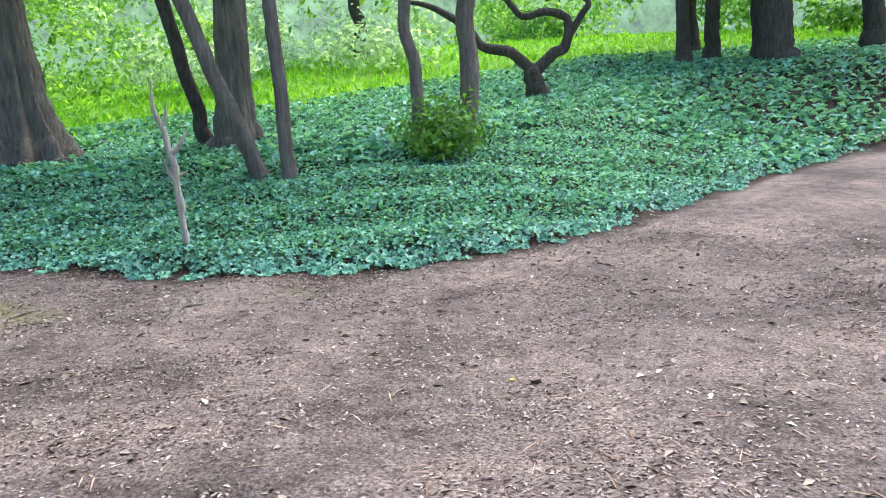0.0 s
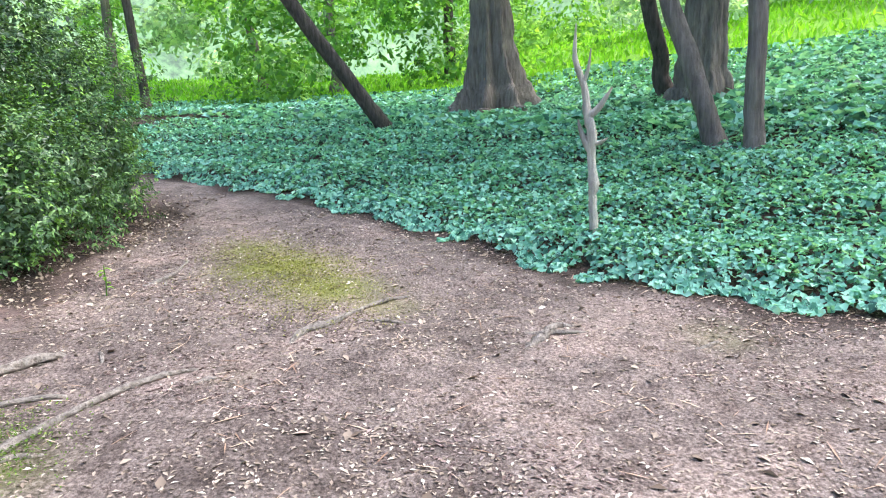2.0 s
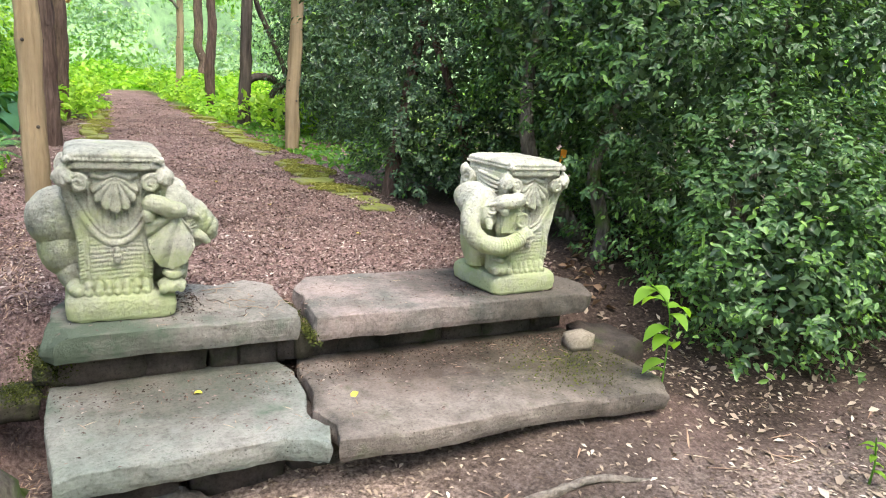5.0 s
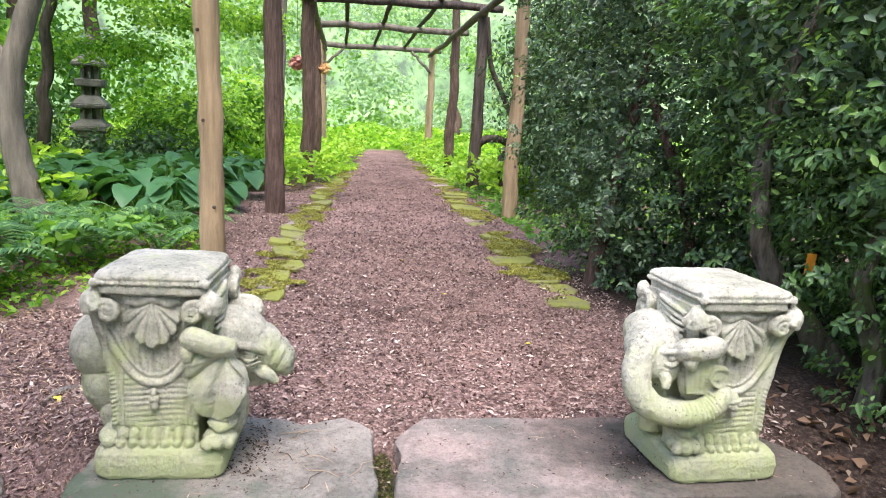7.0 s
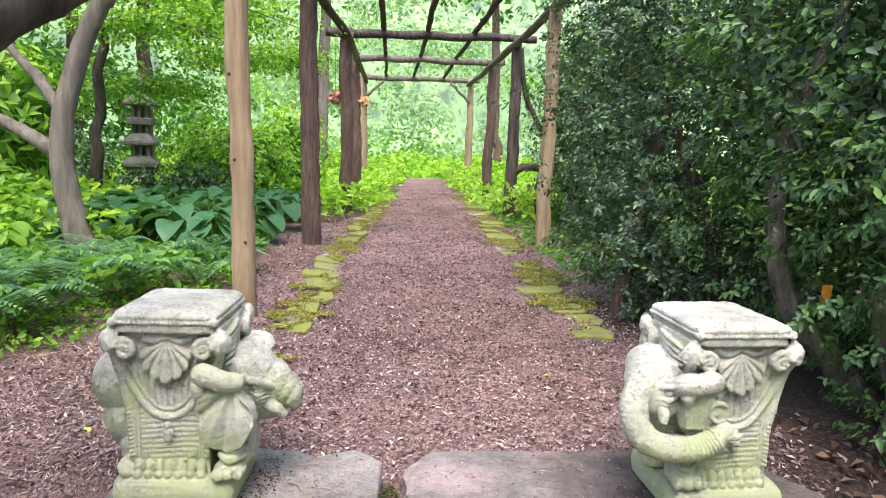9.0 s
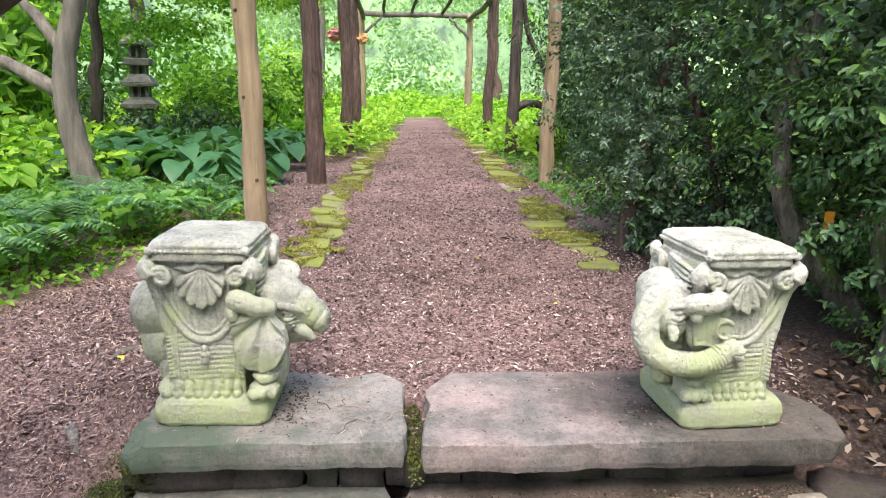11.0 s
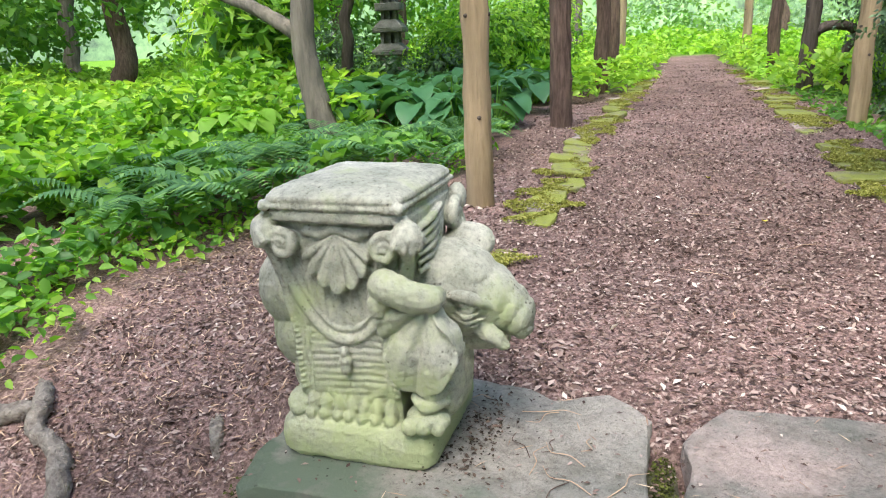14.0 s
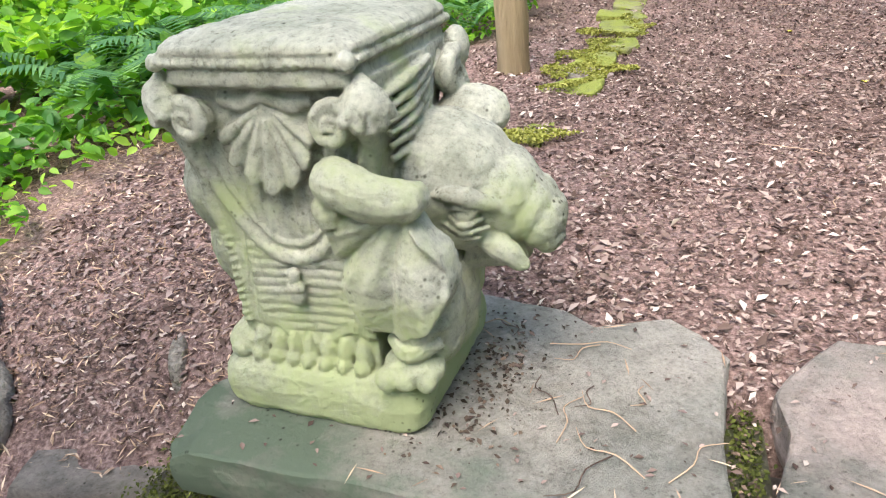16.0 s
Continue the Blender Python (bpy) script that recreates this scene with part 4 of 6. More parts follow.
        s.ball((cx + k * (w1 / 2 + 0.01), y1 + 0.016, 0.562), (0.024, 0.028, 0.036))
        s.ball((cx + k * (w1 / 2 + 0.008), y1 + 0.01, 0.49), (0.024, 0.03, 0.06))


def carved(name, s, m, label, group):
    me = bpy.data.meshes.new(name)
    me.from_pydata(s.v, [], s.f)
    me.validate()
    me.update()
    me.materials.append(STATUE)
    ob = new(name, me)
    ob.matrix_world = m
    a = ob.modifiers.new("fuse", "REMESH")
    a.mode, a.voxel_size, a.use_smooth_shade = "VOXEL", 0.0026, True
    b = ob.modifiers.new("worn", "SMOOTH")
    b.factor, b.iterations = 0.4, 2
    for size, depth, strength in ((0.045, 2, 0.007), (0.011, 2, 0.0032)):
        tex = bpy.data.textures.new("weathering", "CLOUDS")
        tex.noise_scale, tex.noise_depth = size, depth
        c = ob.modifiers.new("weathered", "DISPLACE")
        c.texture, c.texture_coords, c.strength, c.mid_level = tex, "LOCAL", strength, 0.5
    return tagged(ob, label, "statue", group)


def tusked_statue():
    s = Sculpt()
    pedestal(s, 0.255, 0.335, 0.325, 0.02, 0.35, -0.015)
    # crouching body behind the shaft: haunch, leg and foot
    s.ball((-0.2, 0.235, 0.36), (0.125, 0.15, 0.125), (0, -8, 0))
    s.ball((-0.19, 0.23, 0.25), (0.098, 0.14, 0.12))
    s.ball((-0.165, 0.20, 0.16), (0.06, 0.11, 0.08))
    s.ball((-0.155, 0.075, 0.118), (0.036, 0.06, 0.03))
    s.ball((-0.15, 0.03, 0.112), (0.022, 0.025, 0.02))
    s.ball((0.12, 0.24, 0.26), (0.11, 0.12, 0.2))
    # domed head, sloping to a blunt snout
    s.ball((0.185, 0.215, 0.39), (0.13, 0.115, 0.105), (0, 12, 8))
    s.ball((0.262, 0.222, 0.362), (0.092, 0.096, 0.082), (0, 28, 5))
    s.ball((0.315, 0.226, 0.335), (0.056, 0.074, 0.06), (0, 40, 0))
    s.ball((0.348, 0.226, 0.312), (0.036, 0.06, 0.05), (0, 25, 0))
    s.ball((0.358, 0.226, 0.285), (0.024, 0.045, 0.03), (0, 20, 0))
    # cheek, and a tusk that leaves the mouth
    s.ball((0.225, 0.165, 0.325), (0.055, 0.05, 0.045), (0, 20, 0))
    s.rope([(0.27, 0.155, 0.306), (0.292, 0.146, 0.296), (0.312, 0.143, 0.286), (0.33, 0.145, 0.27)], [0.022, 0.022, 0.02, 0.014], 5, 12)
    s.ball((0.331, 0.145, 0.269), (0.015, 0.014, 0.012))
    s.rope([(0.22, 0.20, 0.275), (0.28, 0.215, 0.268), (0.325, 0.22, 0.272)], [0.05, 0.042, 0.028], 5, 12)
    # brow, eyeball in its lids and the folds about it
    s.rope([(0.205, 0.108, 0.392), (0.232, 0.101, 0.398), (0.262, 0.108, 0.39), (0.29, 0.13, 0.372), (0.305, 0.15, 0.352)], [0.006, 0.014, 0.016, 0.012, 0.006], 5)
    s.ball((0.252, 0.118, 0.362), (0.019, 0.015, 0.014))
    s.rope([(0.222, 0.115, 0.368), (0.245, 0.104, 0.377), (0.272, 0.112, 0.366)], [0.004, 0.007, 0.004], 5, 8)
    s.rope([(0.224, 0.118, 0.352), (0.25, 0.108, 0.345), (0.278, 0.122, 0.353)], [0.004, 0.008, 0.004], 5, 8)
    s.rope([(0.212, 0.118, 0.342), (0.248, 0.112, 0.331), (0.288, 0.126, 0.338)], [0.004, 0.007, 0.004], 5, 8)
    s.rope([(0.21, 0.124, 0.328), (0.245, 0.118, 0.319), (0.275, 0.124, 0.32)], [0.003, 0.006, 0.003], 5, 8)
    for q in range(4):
        s.rope([(0.31 + 0.012 * q, 0.15 + 0.006 * q, 0.365 - 0.02 * q), (0.335 + 0.012 * q, 0.19, 0.372 - 0.022 * q), (0.342 + 0.01 * q, 0.23, 0.37 - 0.022 * q)], [0.003, 0.006, 0.003], 5, 8)
    s.ball((0.205, 0.32, 0.46), (0.065, 0.06, 0.05))
    s.ball((0.16, 0.30, 0.37), (0.09, 0.09, 0.11))
    # ear: a thick rolled rim above a fan of three deep folds
    s.rope([(0.098, 0.03, 0.425), (0.104, -0.006, 0.452), (0.13, -0.024, 0.452), (0.165, -0.022, 0.438), (0.2, -0.004, 0.428), (0.215, 0.04, 0.42)], [0.022, 0.034, 0.036, 0.034, 0.032, 0.02], 6, 14)
    s.ball((0.205, 0.0, 0.427), (0.03, 0.032, 0.03))
    s.rope([(0.1, 0.02, 0.44), (0.094, -0.012, 0.412), (0.1, -0.018, 0.385)], [0.024, 0.026, 0.016], 6, 12)
    s.sheet((0.2, 0.004, 0.412), [(-95, 0.085), (-78, 0.115), (-60, 0.132), (-45, 0.155), (-30, 0.188), (-18, 0.215), (-6, 0.22), (6, 0.198), (16, 0.168), (26, 0.14), (38, 0.08)], 0.06, 0.030)
    s.ball((0.15, 0.06, 0.31), (0.06, 0.035, 0.09))
    # shin, ankle folds and foot on the plinth
    s.ball((0.205, 0.09, 0.2), (0.045, 0.06, 0.1))
    s.rope([(0.15, 0.03, 0.178), (0.185, 0.008, 0.168), (0.23, 0.035, 0.178)], [0.013, 0.02, 0.013], 5)
    s.rope([(0.16, 0.035, 0.205), (0.195, 0.015, 0.195), (0.235, 0.05, 0.207)], [0.012, 0.018, 0.012], 5)
    s.ball((0.18, 0.03, 0.128), (0.055, 0.042, 0.030), (0, 0, -12))
    for k in range(3):
        s.ball((0.145 + 0.032 * k, -0.004 + 0.005 * k, 0.118), (0.019, 0.02, 0.02))
    s.ball((0.2, 0.17, 0.18), (0.045, 0.07, 0.10))
    s.ball((0.195, 0.15, 0.118), (0.03, 0.06, 0.03))
    s.ball((0.16, 0.3, 0.17), (0.05, 0.07, 0.12))
    return carved("animal_pedestal_statue", s, pose(-0.69, 0.165, 0.423, 0, 0, -2), "pale cast-stone pedestal statue with tusked animal head and shell ornament", "pair of statues")


def coiled_trunk_statue():
    s = Sculpt()
    pedestal(s, 0.255, 0.34, 0.325, 0.02, 0.35, 0.01)
    # body and flank behind the shaft
    s.ball((0.17, 0.25, 0.30), (0.07, 0.12, 0.25))
    s.ball((-0.12, 0.24, 0.28), (0.11, 0.12, 0.22))
    s.ball((-0.19, 0.24, 0.44), (0.09, 0.12, 0.08))
    # head with brow, eye and cheek folds
    s.ball((-0.232, 0.135, 0.428), (0.098, 0.10, 0.088))
    s.ball((-0.262, 0.085, 0.405), (0.062, 0.07, 0.075))
    s.ball((-0.225, 0.075, 0.37), (0.05, 0.05, 0.05))
    s.ball((-0.232, 0.022, 0.425), (0.016, 0.013, 0.013))
    s.rope([(-0.265, 0.025, 0.44), (-0.235, 0.012, 0.448), (-0.2, 0.025, 0.438)], [0.006, 0.012, 0.006], 5)
    s.rope([(-0.262, 0.022, 0.41), (-0.235, 0.014, 0.402), (-0.205, 0.025, 0.41)], [0.005, 0.009, 0.005], 5)
    s.rope([(-0.268, 0.02, 0.395), (-0.24, 0.018, 0.384), (-0.205, 0.03, 0.39)], [0.004, 0.008, 0.004], 5)
    # short tusk, then the ringed trunk that sweeps round to the front
    s.rope([(-0.25, 0.04, 0.385), (-0.245, 0.015, 0.355), (-0.25, 0.005, 0.328)], [0.02, 0.019, 0.012], 5, 12)
    coil = [(-0.27, 0.09, 0.462), (-0.312, 0.06, 0.43), (-0.337, 0.04, 0.38), (-0.333, 0.02, 0.318), (-0.29, 0.0, 0.27), (-0.21, -0.015, 0.252), (-0.13, -0.022, 0.262), (-0.075, -0.018, 0.292), (-0.05, -0.006, 0.325)]
    rad = [0.05, 0.048, 0.046, 0.045, 0.044, 0.041, 0.038, 0.034, 0.026]
    s.rope(coil, rad, 7, 16)
    line = smooth_line(coil[1:8], 5)
    for i in range(0, len(line) - 1):
        o = line[i + 1] - line[i]
        w = 0.0495 - 0.0003 * i
        s.ball(line[i], (w, w, 0.0075), (0, math.degrees(math.atan2(o[0], o[2])), 0))
    for q in range(4):
        s.rope([(-0.075 + 0.004 * q, -0.04, 0.285 + 0.004 * q), (-0.06 + 0.012 * q, -0.038, 0.315 - 0.006 * q), (-0.045 + 0.016 * q, -0.02, 0.338 - 0.014 * q)], [0.012, 0.012, 0.008], 5, 10)
    # ear: rolled rim, hanging folds and a round boss
    s.rope([(-0.2, 0.055, 0.425), (-0.185, 0.01, 0.455), (-0.145, -0.012, 0.462), (-0.1, -0.006, 0.468), (-0.07, 0.015, 0.455)], [0.026, 0.037, 0.036, 0.034, 0.024], 6, 14)
    s.rope([(-0.17, 0.008, 0.438), (-0.175, 0.0, 0.415), (-0.165, 0.0, 0.395)], [0.026, 0.024, 0.012], 6, 12)
    s.ball((-0.078, -0.004, 0.372), (0.034, 0.02, 0.036))
    s.rope([(-0.105, -0.012, 0.36), (-0.1, -0.018, 0.395), (-0.075, -0.022, 0.402), (-0.052, -0.016, 0.382), (-0.058, -0.016, 0.348), (-0.085, -0.016, 0.342), (-0.105, -0.012, 0.36)], [0.008] * 7, 5, 8)
    for i in range(5):
        u = i / 4
        s.rope([(-0.155 + 0.05 * u, 0.03 - 0.02 * u, 0.43), (-0.16 + 0.065 * u, 0.022 - 0.02 * u, 0.37), (-0.155 + 0.06 * u, 0.02, 0.305)], [0.013, 0.016, 0.013], 5)
    s.ball((-0.135, 0.05, 0.36), (0.05, 0.03, 0.09))
    # fore foot with ankle folds, hind foot behind
    s.rope([(-0.15, 0.085, 0.26), (-0.155, 0.065, 0.19), (-0.155, 0.06, 0.12)], [0.045, 0.046, 0.05], 5, 12)
    s.ball((-0.15, 0.045, 0.128), (0.055, 0.048, 0.034))
    for i in range(3):
        s.ball((-0.185 + 0.034 * i, 0.004 + 0.006 * abs(i - 1), 0.122), (0.019, 0.02, 0.022))
    for k in range(2):
        s.rope([(-0.2, 0.055, 0.178 + 0.034 * k), (-0.155, 0.005, 0.17 + 0.034 * k), (-0.105, 0.045, 0.178 + 0.034 * k)], [0.008, 0.013, 0.008], 4, 8)
    s.rope([(-0.175, 0.22, 0.25), (-0.18, 0.2, 0.17), (-0.18, 0.2, 0.11)], [0.045, 0.045, 0.045], 5, 12)
    return carved("animal_pedestal_statue", s, pose(1.12, 0.065, 0.423, 0, 0, 3), "pale cast-stone pedestal statue with coiled trunk and shell ornament", "pair of statues")


tusked_statue()
coiled_trunk_statue()


# ---- pergola ----
def pole(name, a, b, ra, rb, material, parent=None, seed=0, wob=0.012, label="", knots=5):
    """A rough round pole from a to b with knots and slight bends."""
    r = np.random.default_rng(seed)
    a, b = np.asarray(a, float), np.asarray(b, float)
    n = 9
    pts = [a + (b - a) * i / (n - 1) + (r.normal(0, wob, 3) if 0 < i < n - 1 else 0) for i in range(n)]
    line = smooth_line(pts, 3)
    rad = np.interp(np.linspace(0, 1, len(line)), [0, 1], [ra, rb]) * (1 + r.normal(0, 0.04, len(line)))
    v, f = tube(line, rad, 14, rough=0.04, seed=seed, closed=False)
    m, sd = len(line), 14
    bm = bmesh.new()
    vs = [bm.verts.new(x) for x in v]
    for q in f:
        bm.faces.new([vs[i] for i in q])
    bm.faces.new([vs[j] for j in range(sd)][::-1])
    bm.faces.new([vs[(m - 1) * sd + j] for j in range(sd)])
    post = part(name, bm, material, parent, label, smooth=True)
    for k in range(knots):
        bm = bmesh.new()
        i = r.integers(2, m - 2)
        j = r.integers(0, sd)
        vv = v[i * sd + j]
        dr = Vector(vv - line[i]).normalized()
        mat = Matrix.Translation(Vector(vv)) @ dr.to_track_quat("Z", "Y").to_matrix().to_4x4()
        bmesh.ops.create_cone(bm, cap_ends=True, segments=7, radius1=ra * 0.19, radius2=ra * 0.1, depth=ra * 0.24, matrix=mat)
        part("knot", bm, BARK_DARK if material is PEELED else material, post, smooth=True)
    return post


def pergola():
    p = empty("pergola", 0.5, 9.0, 0.4, "rustic cedar pole pergola over the mulch path", "pergola")
    inv = p.matrix_world.inverted()
    made = []
    left = [(-0.97, 2.85), (-0.86, 6.15), (-0.64, 9.6), (-0.62, 12.6), (-0.6, 16.6)]
    right = [(1.9, 6.5), (2.0, 9.5), (2.06, 12.6), (2.1, 16.6)]
    mats = [PEELED, BARK_RED, BARK_RED, BARK_RED, PEELED]
    for i, (x, y) in enumerate(left):
        made.append(pole("post", (x, y, 0.25), (x - 0.05, y, 3.4 if i else 3.5), 0.082 if i == 0 else 0.11 - 0.01 * (i == 2), 0.07 if i == 0 else 0.095, mats[i], seed=70 + i, label="peeled pale cedar post" if mats[i] is PEELED else "dark red cedar post", knots=9))
    for i, (x, y) in enumerate(right):
        m = [PEELED, BARK_DARK, BARK_RED, PEELED][i]
        made.append(pole("post", (x, y, 0.25), (x + 0.04, y, 3.35), 0.09 if i == 0 else 0.11, 0.075, m, seed=80 + i, label="peeled pale cedar post" if m is PEELED else "dark cedar post", knots=7))
    for i, y in enumerate((6.2, 9.5, 12.6, 16.6)):
        made.append(pole("crossbeam", (-1.05 + 0.05 * i, y, 3.34 - 0.02 * i), (2.35, y + 0.08, 3.36 - 0.02 * i), 0.07, 0.06, [BARK_DARK, BARK_DARK, BARK_PALE, BARK_PALE][i], seed=90 + i, knots=3))
    made.append(pole("rail", (-0.98, 2.5, 3.28), (-0.62, 9.9, 3.24), 0.06, 0.055, BARK_DARK, seed=95, knots=2))
    made.append(pole("rail", (-0.62, 9.3, 3.24), (-0.58, 17.0, 3.2), 0.06, 0.055, BARK_PALE, seed=96, knots=2))
    made.append(pole("rail", (1.85, 2.5, 3.28), (2.0, 9.9, 3.24), 0.06, 0.055, BARK_PALE, seed=97, knots=2))
    made.append(pole("rail", (2.0, 9.3, 3.24), (2.1, 17.0, 3.2), 0.06, 0.055, BARK_PALE, seed=98, knots=2))
    for i, x in enumerate((-0.1, 0.6, 1.35)):
        made.append(pole("rafter", (x - 0.05, 3.0, 3.44), (x, 9.8, 3.42), 0.045, 0.04, BARK_DARK, seed=100 + i, knots=2))
        made.append(pole("rafter", (x, 9.3, 3.42), (x + 0.06, 17.0, 3.36), 0.04, 0.035, BARK_DARK, seed=105 + i, knots=2))
    made.append(pole("brace", (-0.6, 16.55, 2.75), (-0.1, 16.6, 3.25), 0.035, 0.03, BARK_PALE, seed=110, knots=0))
    made.append(pole("brace", (2.08, 16.55, 2.75), (1.6, 16.6, 3.25), 0.035, 0.03, BARK_PALE, seed=111, knots=0))
    made.append(limb("vine_stem", [(2.55, 9.7, 0.4), (2.5, 9.65, 1.0), (2.75, 9.6, 1.3), (2.45, 9.6, 2.0), (2.2, 9.55, 2.5), (2.1, 9.5, 3.2)], [0.05, 0.05, 0.045, 0.045, 0.04, 0.03], BARK_DARK, seed=112))
    made.append(limb("vine_stem", [(2.0, 9.5, 1.15), (2.2, 9.5, 1.3), (2.5, 9.6, 1.28), (2.7, 9.7, 1.05), (2.75, 9.75, 0.4)], [0.06, 0.065, 0.06, 0.05, 0.05], BARK_DARK, seed=113))
    for o in made:
        o.parent, o.matrix_parent_inverse = p, inv


pergola()


def edging(side, n, seed):
    r = np.random.default_rng(seed)
    y = 1.75 if side < 0 else 2.3
    for i in range(n):
        ln = r.uniform(0.16, 0.42) * (1 + 0.03 * i)
        x = left_edge(y) if side < 0 else right_edge(y)
        x += r.normal(0, 0.035)
        w = r.uniform(0.09, 0.15) if side < 0 else r.uniform(0.11, 0.19)
        z = float(ground(x, y + ln / 2)) + r.uniform(0.008, 0.03)
        j = lambda: r.normal(0, 0.018)
        o = [(x - w + j(), y + 0.03), (x + j(), y + j()), (x + w * 0.7, y + j()), (x + w + j(), y + ln * 0.4), (x + w * 0.8, y + ln * 0.92), (x + j(), y + ln), (x - w * 1.1, y + ln * 0.85 + j()), (x - w + j(), y + ln * 0.4)]
        ob = slab("edging_stone", o, z, 0.06, MOSSY if i % 7 != 3 else SLAB, "flat path edging stone covered with yellow-green moss" if i % 7 != 3 else "flat bare grey path edging stone", seed + i, (r.normal(0, 0.06), r.normal(0, 0.03)), "edging stone")
        ob["group"] = "path edging stones"
        y += ln + r.uniform(0.01, 0.07)


edging(-1, 26, 200)
edging(1, 24, 240)


# ---- foliage ----
def foliage_points(blobs, n, seed, thick=0.25, lumps=0.18, floor=None):
    """Places and outward directions near the surface of uneven rounded masses (cx, cy, cz, rx, ry, rz)."""
    r = np.random.default_rng(seed)
    b = np.asarray(blobs, float)
    area = b[:, 3] * b[:, 4] + b[:, 4] * b[:, 5] + b[:, 3] * b[:, 5]
    pick = r.choice(len(b), n, p=area / area.sum())
    d = unit(r.normal(0, 1, (n, 3)))
    q = b[pick]
    lump = 1 + lumps * (np.sin(5 * d[:, 0] + 3 * pick) * np.sin(6 * d[:, 1] + pick) + 0.8 * np.sin(9 * d[:, 2] + 5 * d[:, 0]) * np.sin(8 * d[:, 1] - pick) + 0.5 * np.sin(17 * d[:, 0] + 4) * np.sin(15 * d[:, 2] + 13 * d[:, 1]))
    k = lump * (1 - thick * r.uniform(0, 1, n) ** 1.6)
    pos = q[:, :3] + d * q[:, 3:] * k[:, None]
    nrm = unit(d / q[:, 3:])
    inside = np.zeros(n, bool)
    for i in range(len(b)):
        e = np.sum(((pos - b[i, :3]) / b[i, 3:]) ** 2, axis=1)
        inside |= (e < 0.55) & (pick != i)
    ok = ~inside
    if floor is not None:
        ok &= pos[:, 2] > ground(pos[:, 0], pos[:, 1]) + floor
    return pos[ok], nrm[ok]


def spray_points(blobs, n, seed, thick, size, floor, per=18):
    """Leaves in pairs along many short twigs that point outwards and up: places, faces and directions."""
    root, out = foliage_points(blobs, n // per, seed, thick, 0.3, floor=floor)
    r = np.random.default_rng(seed + 9)
    m = len(root)
    axis = unit(out + np.array([0, 0, 0.45]) + r.normal(0, 0.45, (m, 3)))
    side = unit(np.cross(axis, r.normal(0, 1, (m, 3))))
    third = np.cross(axis, side)
    ln = size * r.uniform(3.0, 6.5, m)
    pos, nrm, along = [], [], []
    for k in range(per):
        u = (k + 0.5) / per
        a = k * 2.4
        p = side * math.cos(a) + third * math.sin(a)
        spread = size * (0.85 - 0.55 * u)
        pos.append(root + axis * (ln * u)[:, None] + p * spread + r.normal(0, 0.12 * size, (m, 3)))
        nrm.append(axis * 0.7 + np.array([0, 0, 0.6]) - p * 0.2)
        along.append(p + axis * (0.5 + u))
    return np.concatenate(pos), np.concatenate(nrm), np.concatenate(along)


def bush(name, blobs, n, size, material, label, seed, stems=(), floor=0.05, group="", new_growth=0, inner=None, category="bush", stem_bark=None, aspect=0.5, thick=0.3, sprays=False):
    b0 = blobs[0]
    e = empty(name, b0[0], b0[1], float(ground(b0[0], b0[1])), label, category, group)
    inv = e.matrix_world.inverted()
    made = []
    r = np.random.default_rng(seed + 1)
    if sprays:
        pos, nrm, along = spray_points(blobs, n, seed, thick, size, floor)
        made.append(leaves("foliage", pos, nrm, size * r.uniform(0.65, 1.35, len(pos)), material, aspect=aspect, tilt=0.3, seed=seed, up=along, oval=True))
    else:
        pos, nrm = foliage_points(blobs, n, seed, thick, 0.26, floor=floor)
        made.append(leaves("foliage", pos, nrm + np.array([0, 0, 0.35]), size * r.uniform(0.65, 1.35, len(pos)), material, aspect=aspect, tilt=0.55, seed=seed))
    # Where given a darker material, inner leaves carry the bush's shade as colour.
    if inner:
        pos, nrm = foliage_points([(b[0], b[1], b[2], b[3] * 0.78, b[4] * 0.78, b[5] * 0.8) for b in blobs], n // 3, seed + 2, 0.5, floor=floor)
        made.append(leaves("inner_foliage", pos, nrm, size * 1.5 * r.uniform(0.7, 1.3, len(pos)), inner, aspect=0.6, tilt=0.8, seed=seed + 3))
    if new_growth:
        pos, nrm = foliage_points(blobs, new_growth, seed + 4, 0.06, floor=floor)
        keep = np.sin(2.9 * pos[:, 0] + 1.2) * np.sin(3.7 * pos[:, 2] + pos[:, 1]) > -0.1
        pos, nrm = pos[keep] + nrm[keep] * 0.03, nrm[keep]
        made.append(leaves("new_growth", pos, nrm + np.array([0, 0, 0.7]), size * r.uniform(0.8, 1.4, len(pos)), BOX_NEW, aspect=0.5, tilt=0.5, seed=seed + 5, oval=True, label="bright young leaves"))
    for i, s in enumerate(stems):
        made.append(limb("stem", s[0], s[1], stem_bark or BARK, seed=seed + 20 + i, sides=9, rough=0.08))
    for o in made:
        o.parent, o.matrix_parent_inverse = e, inv
    return e


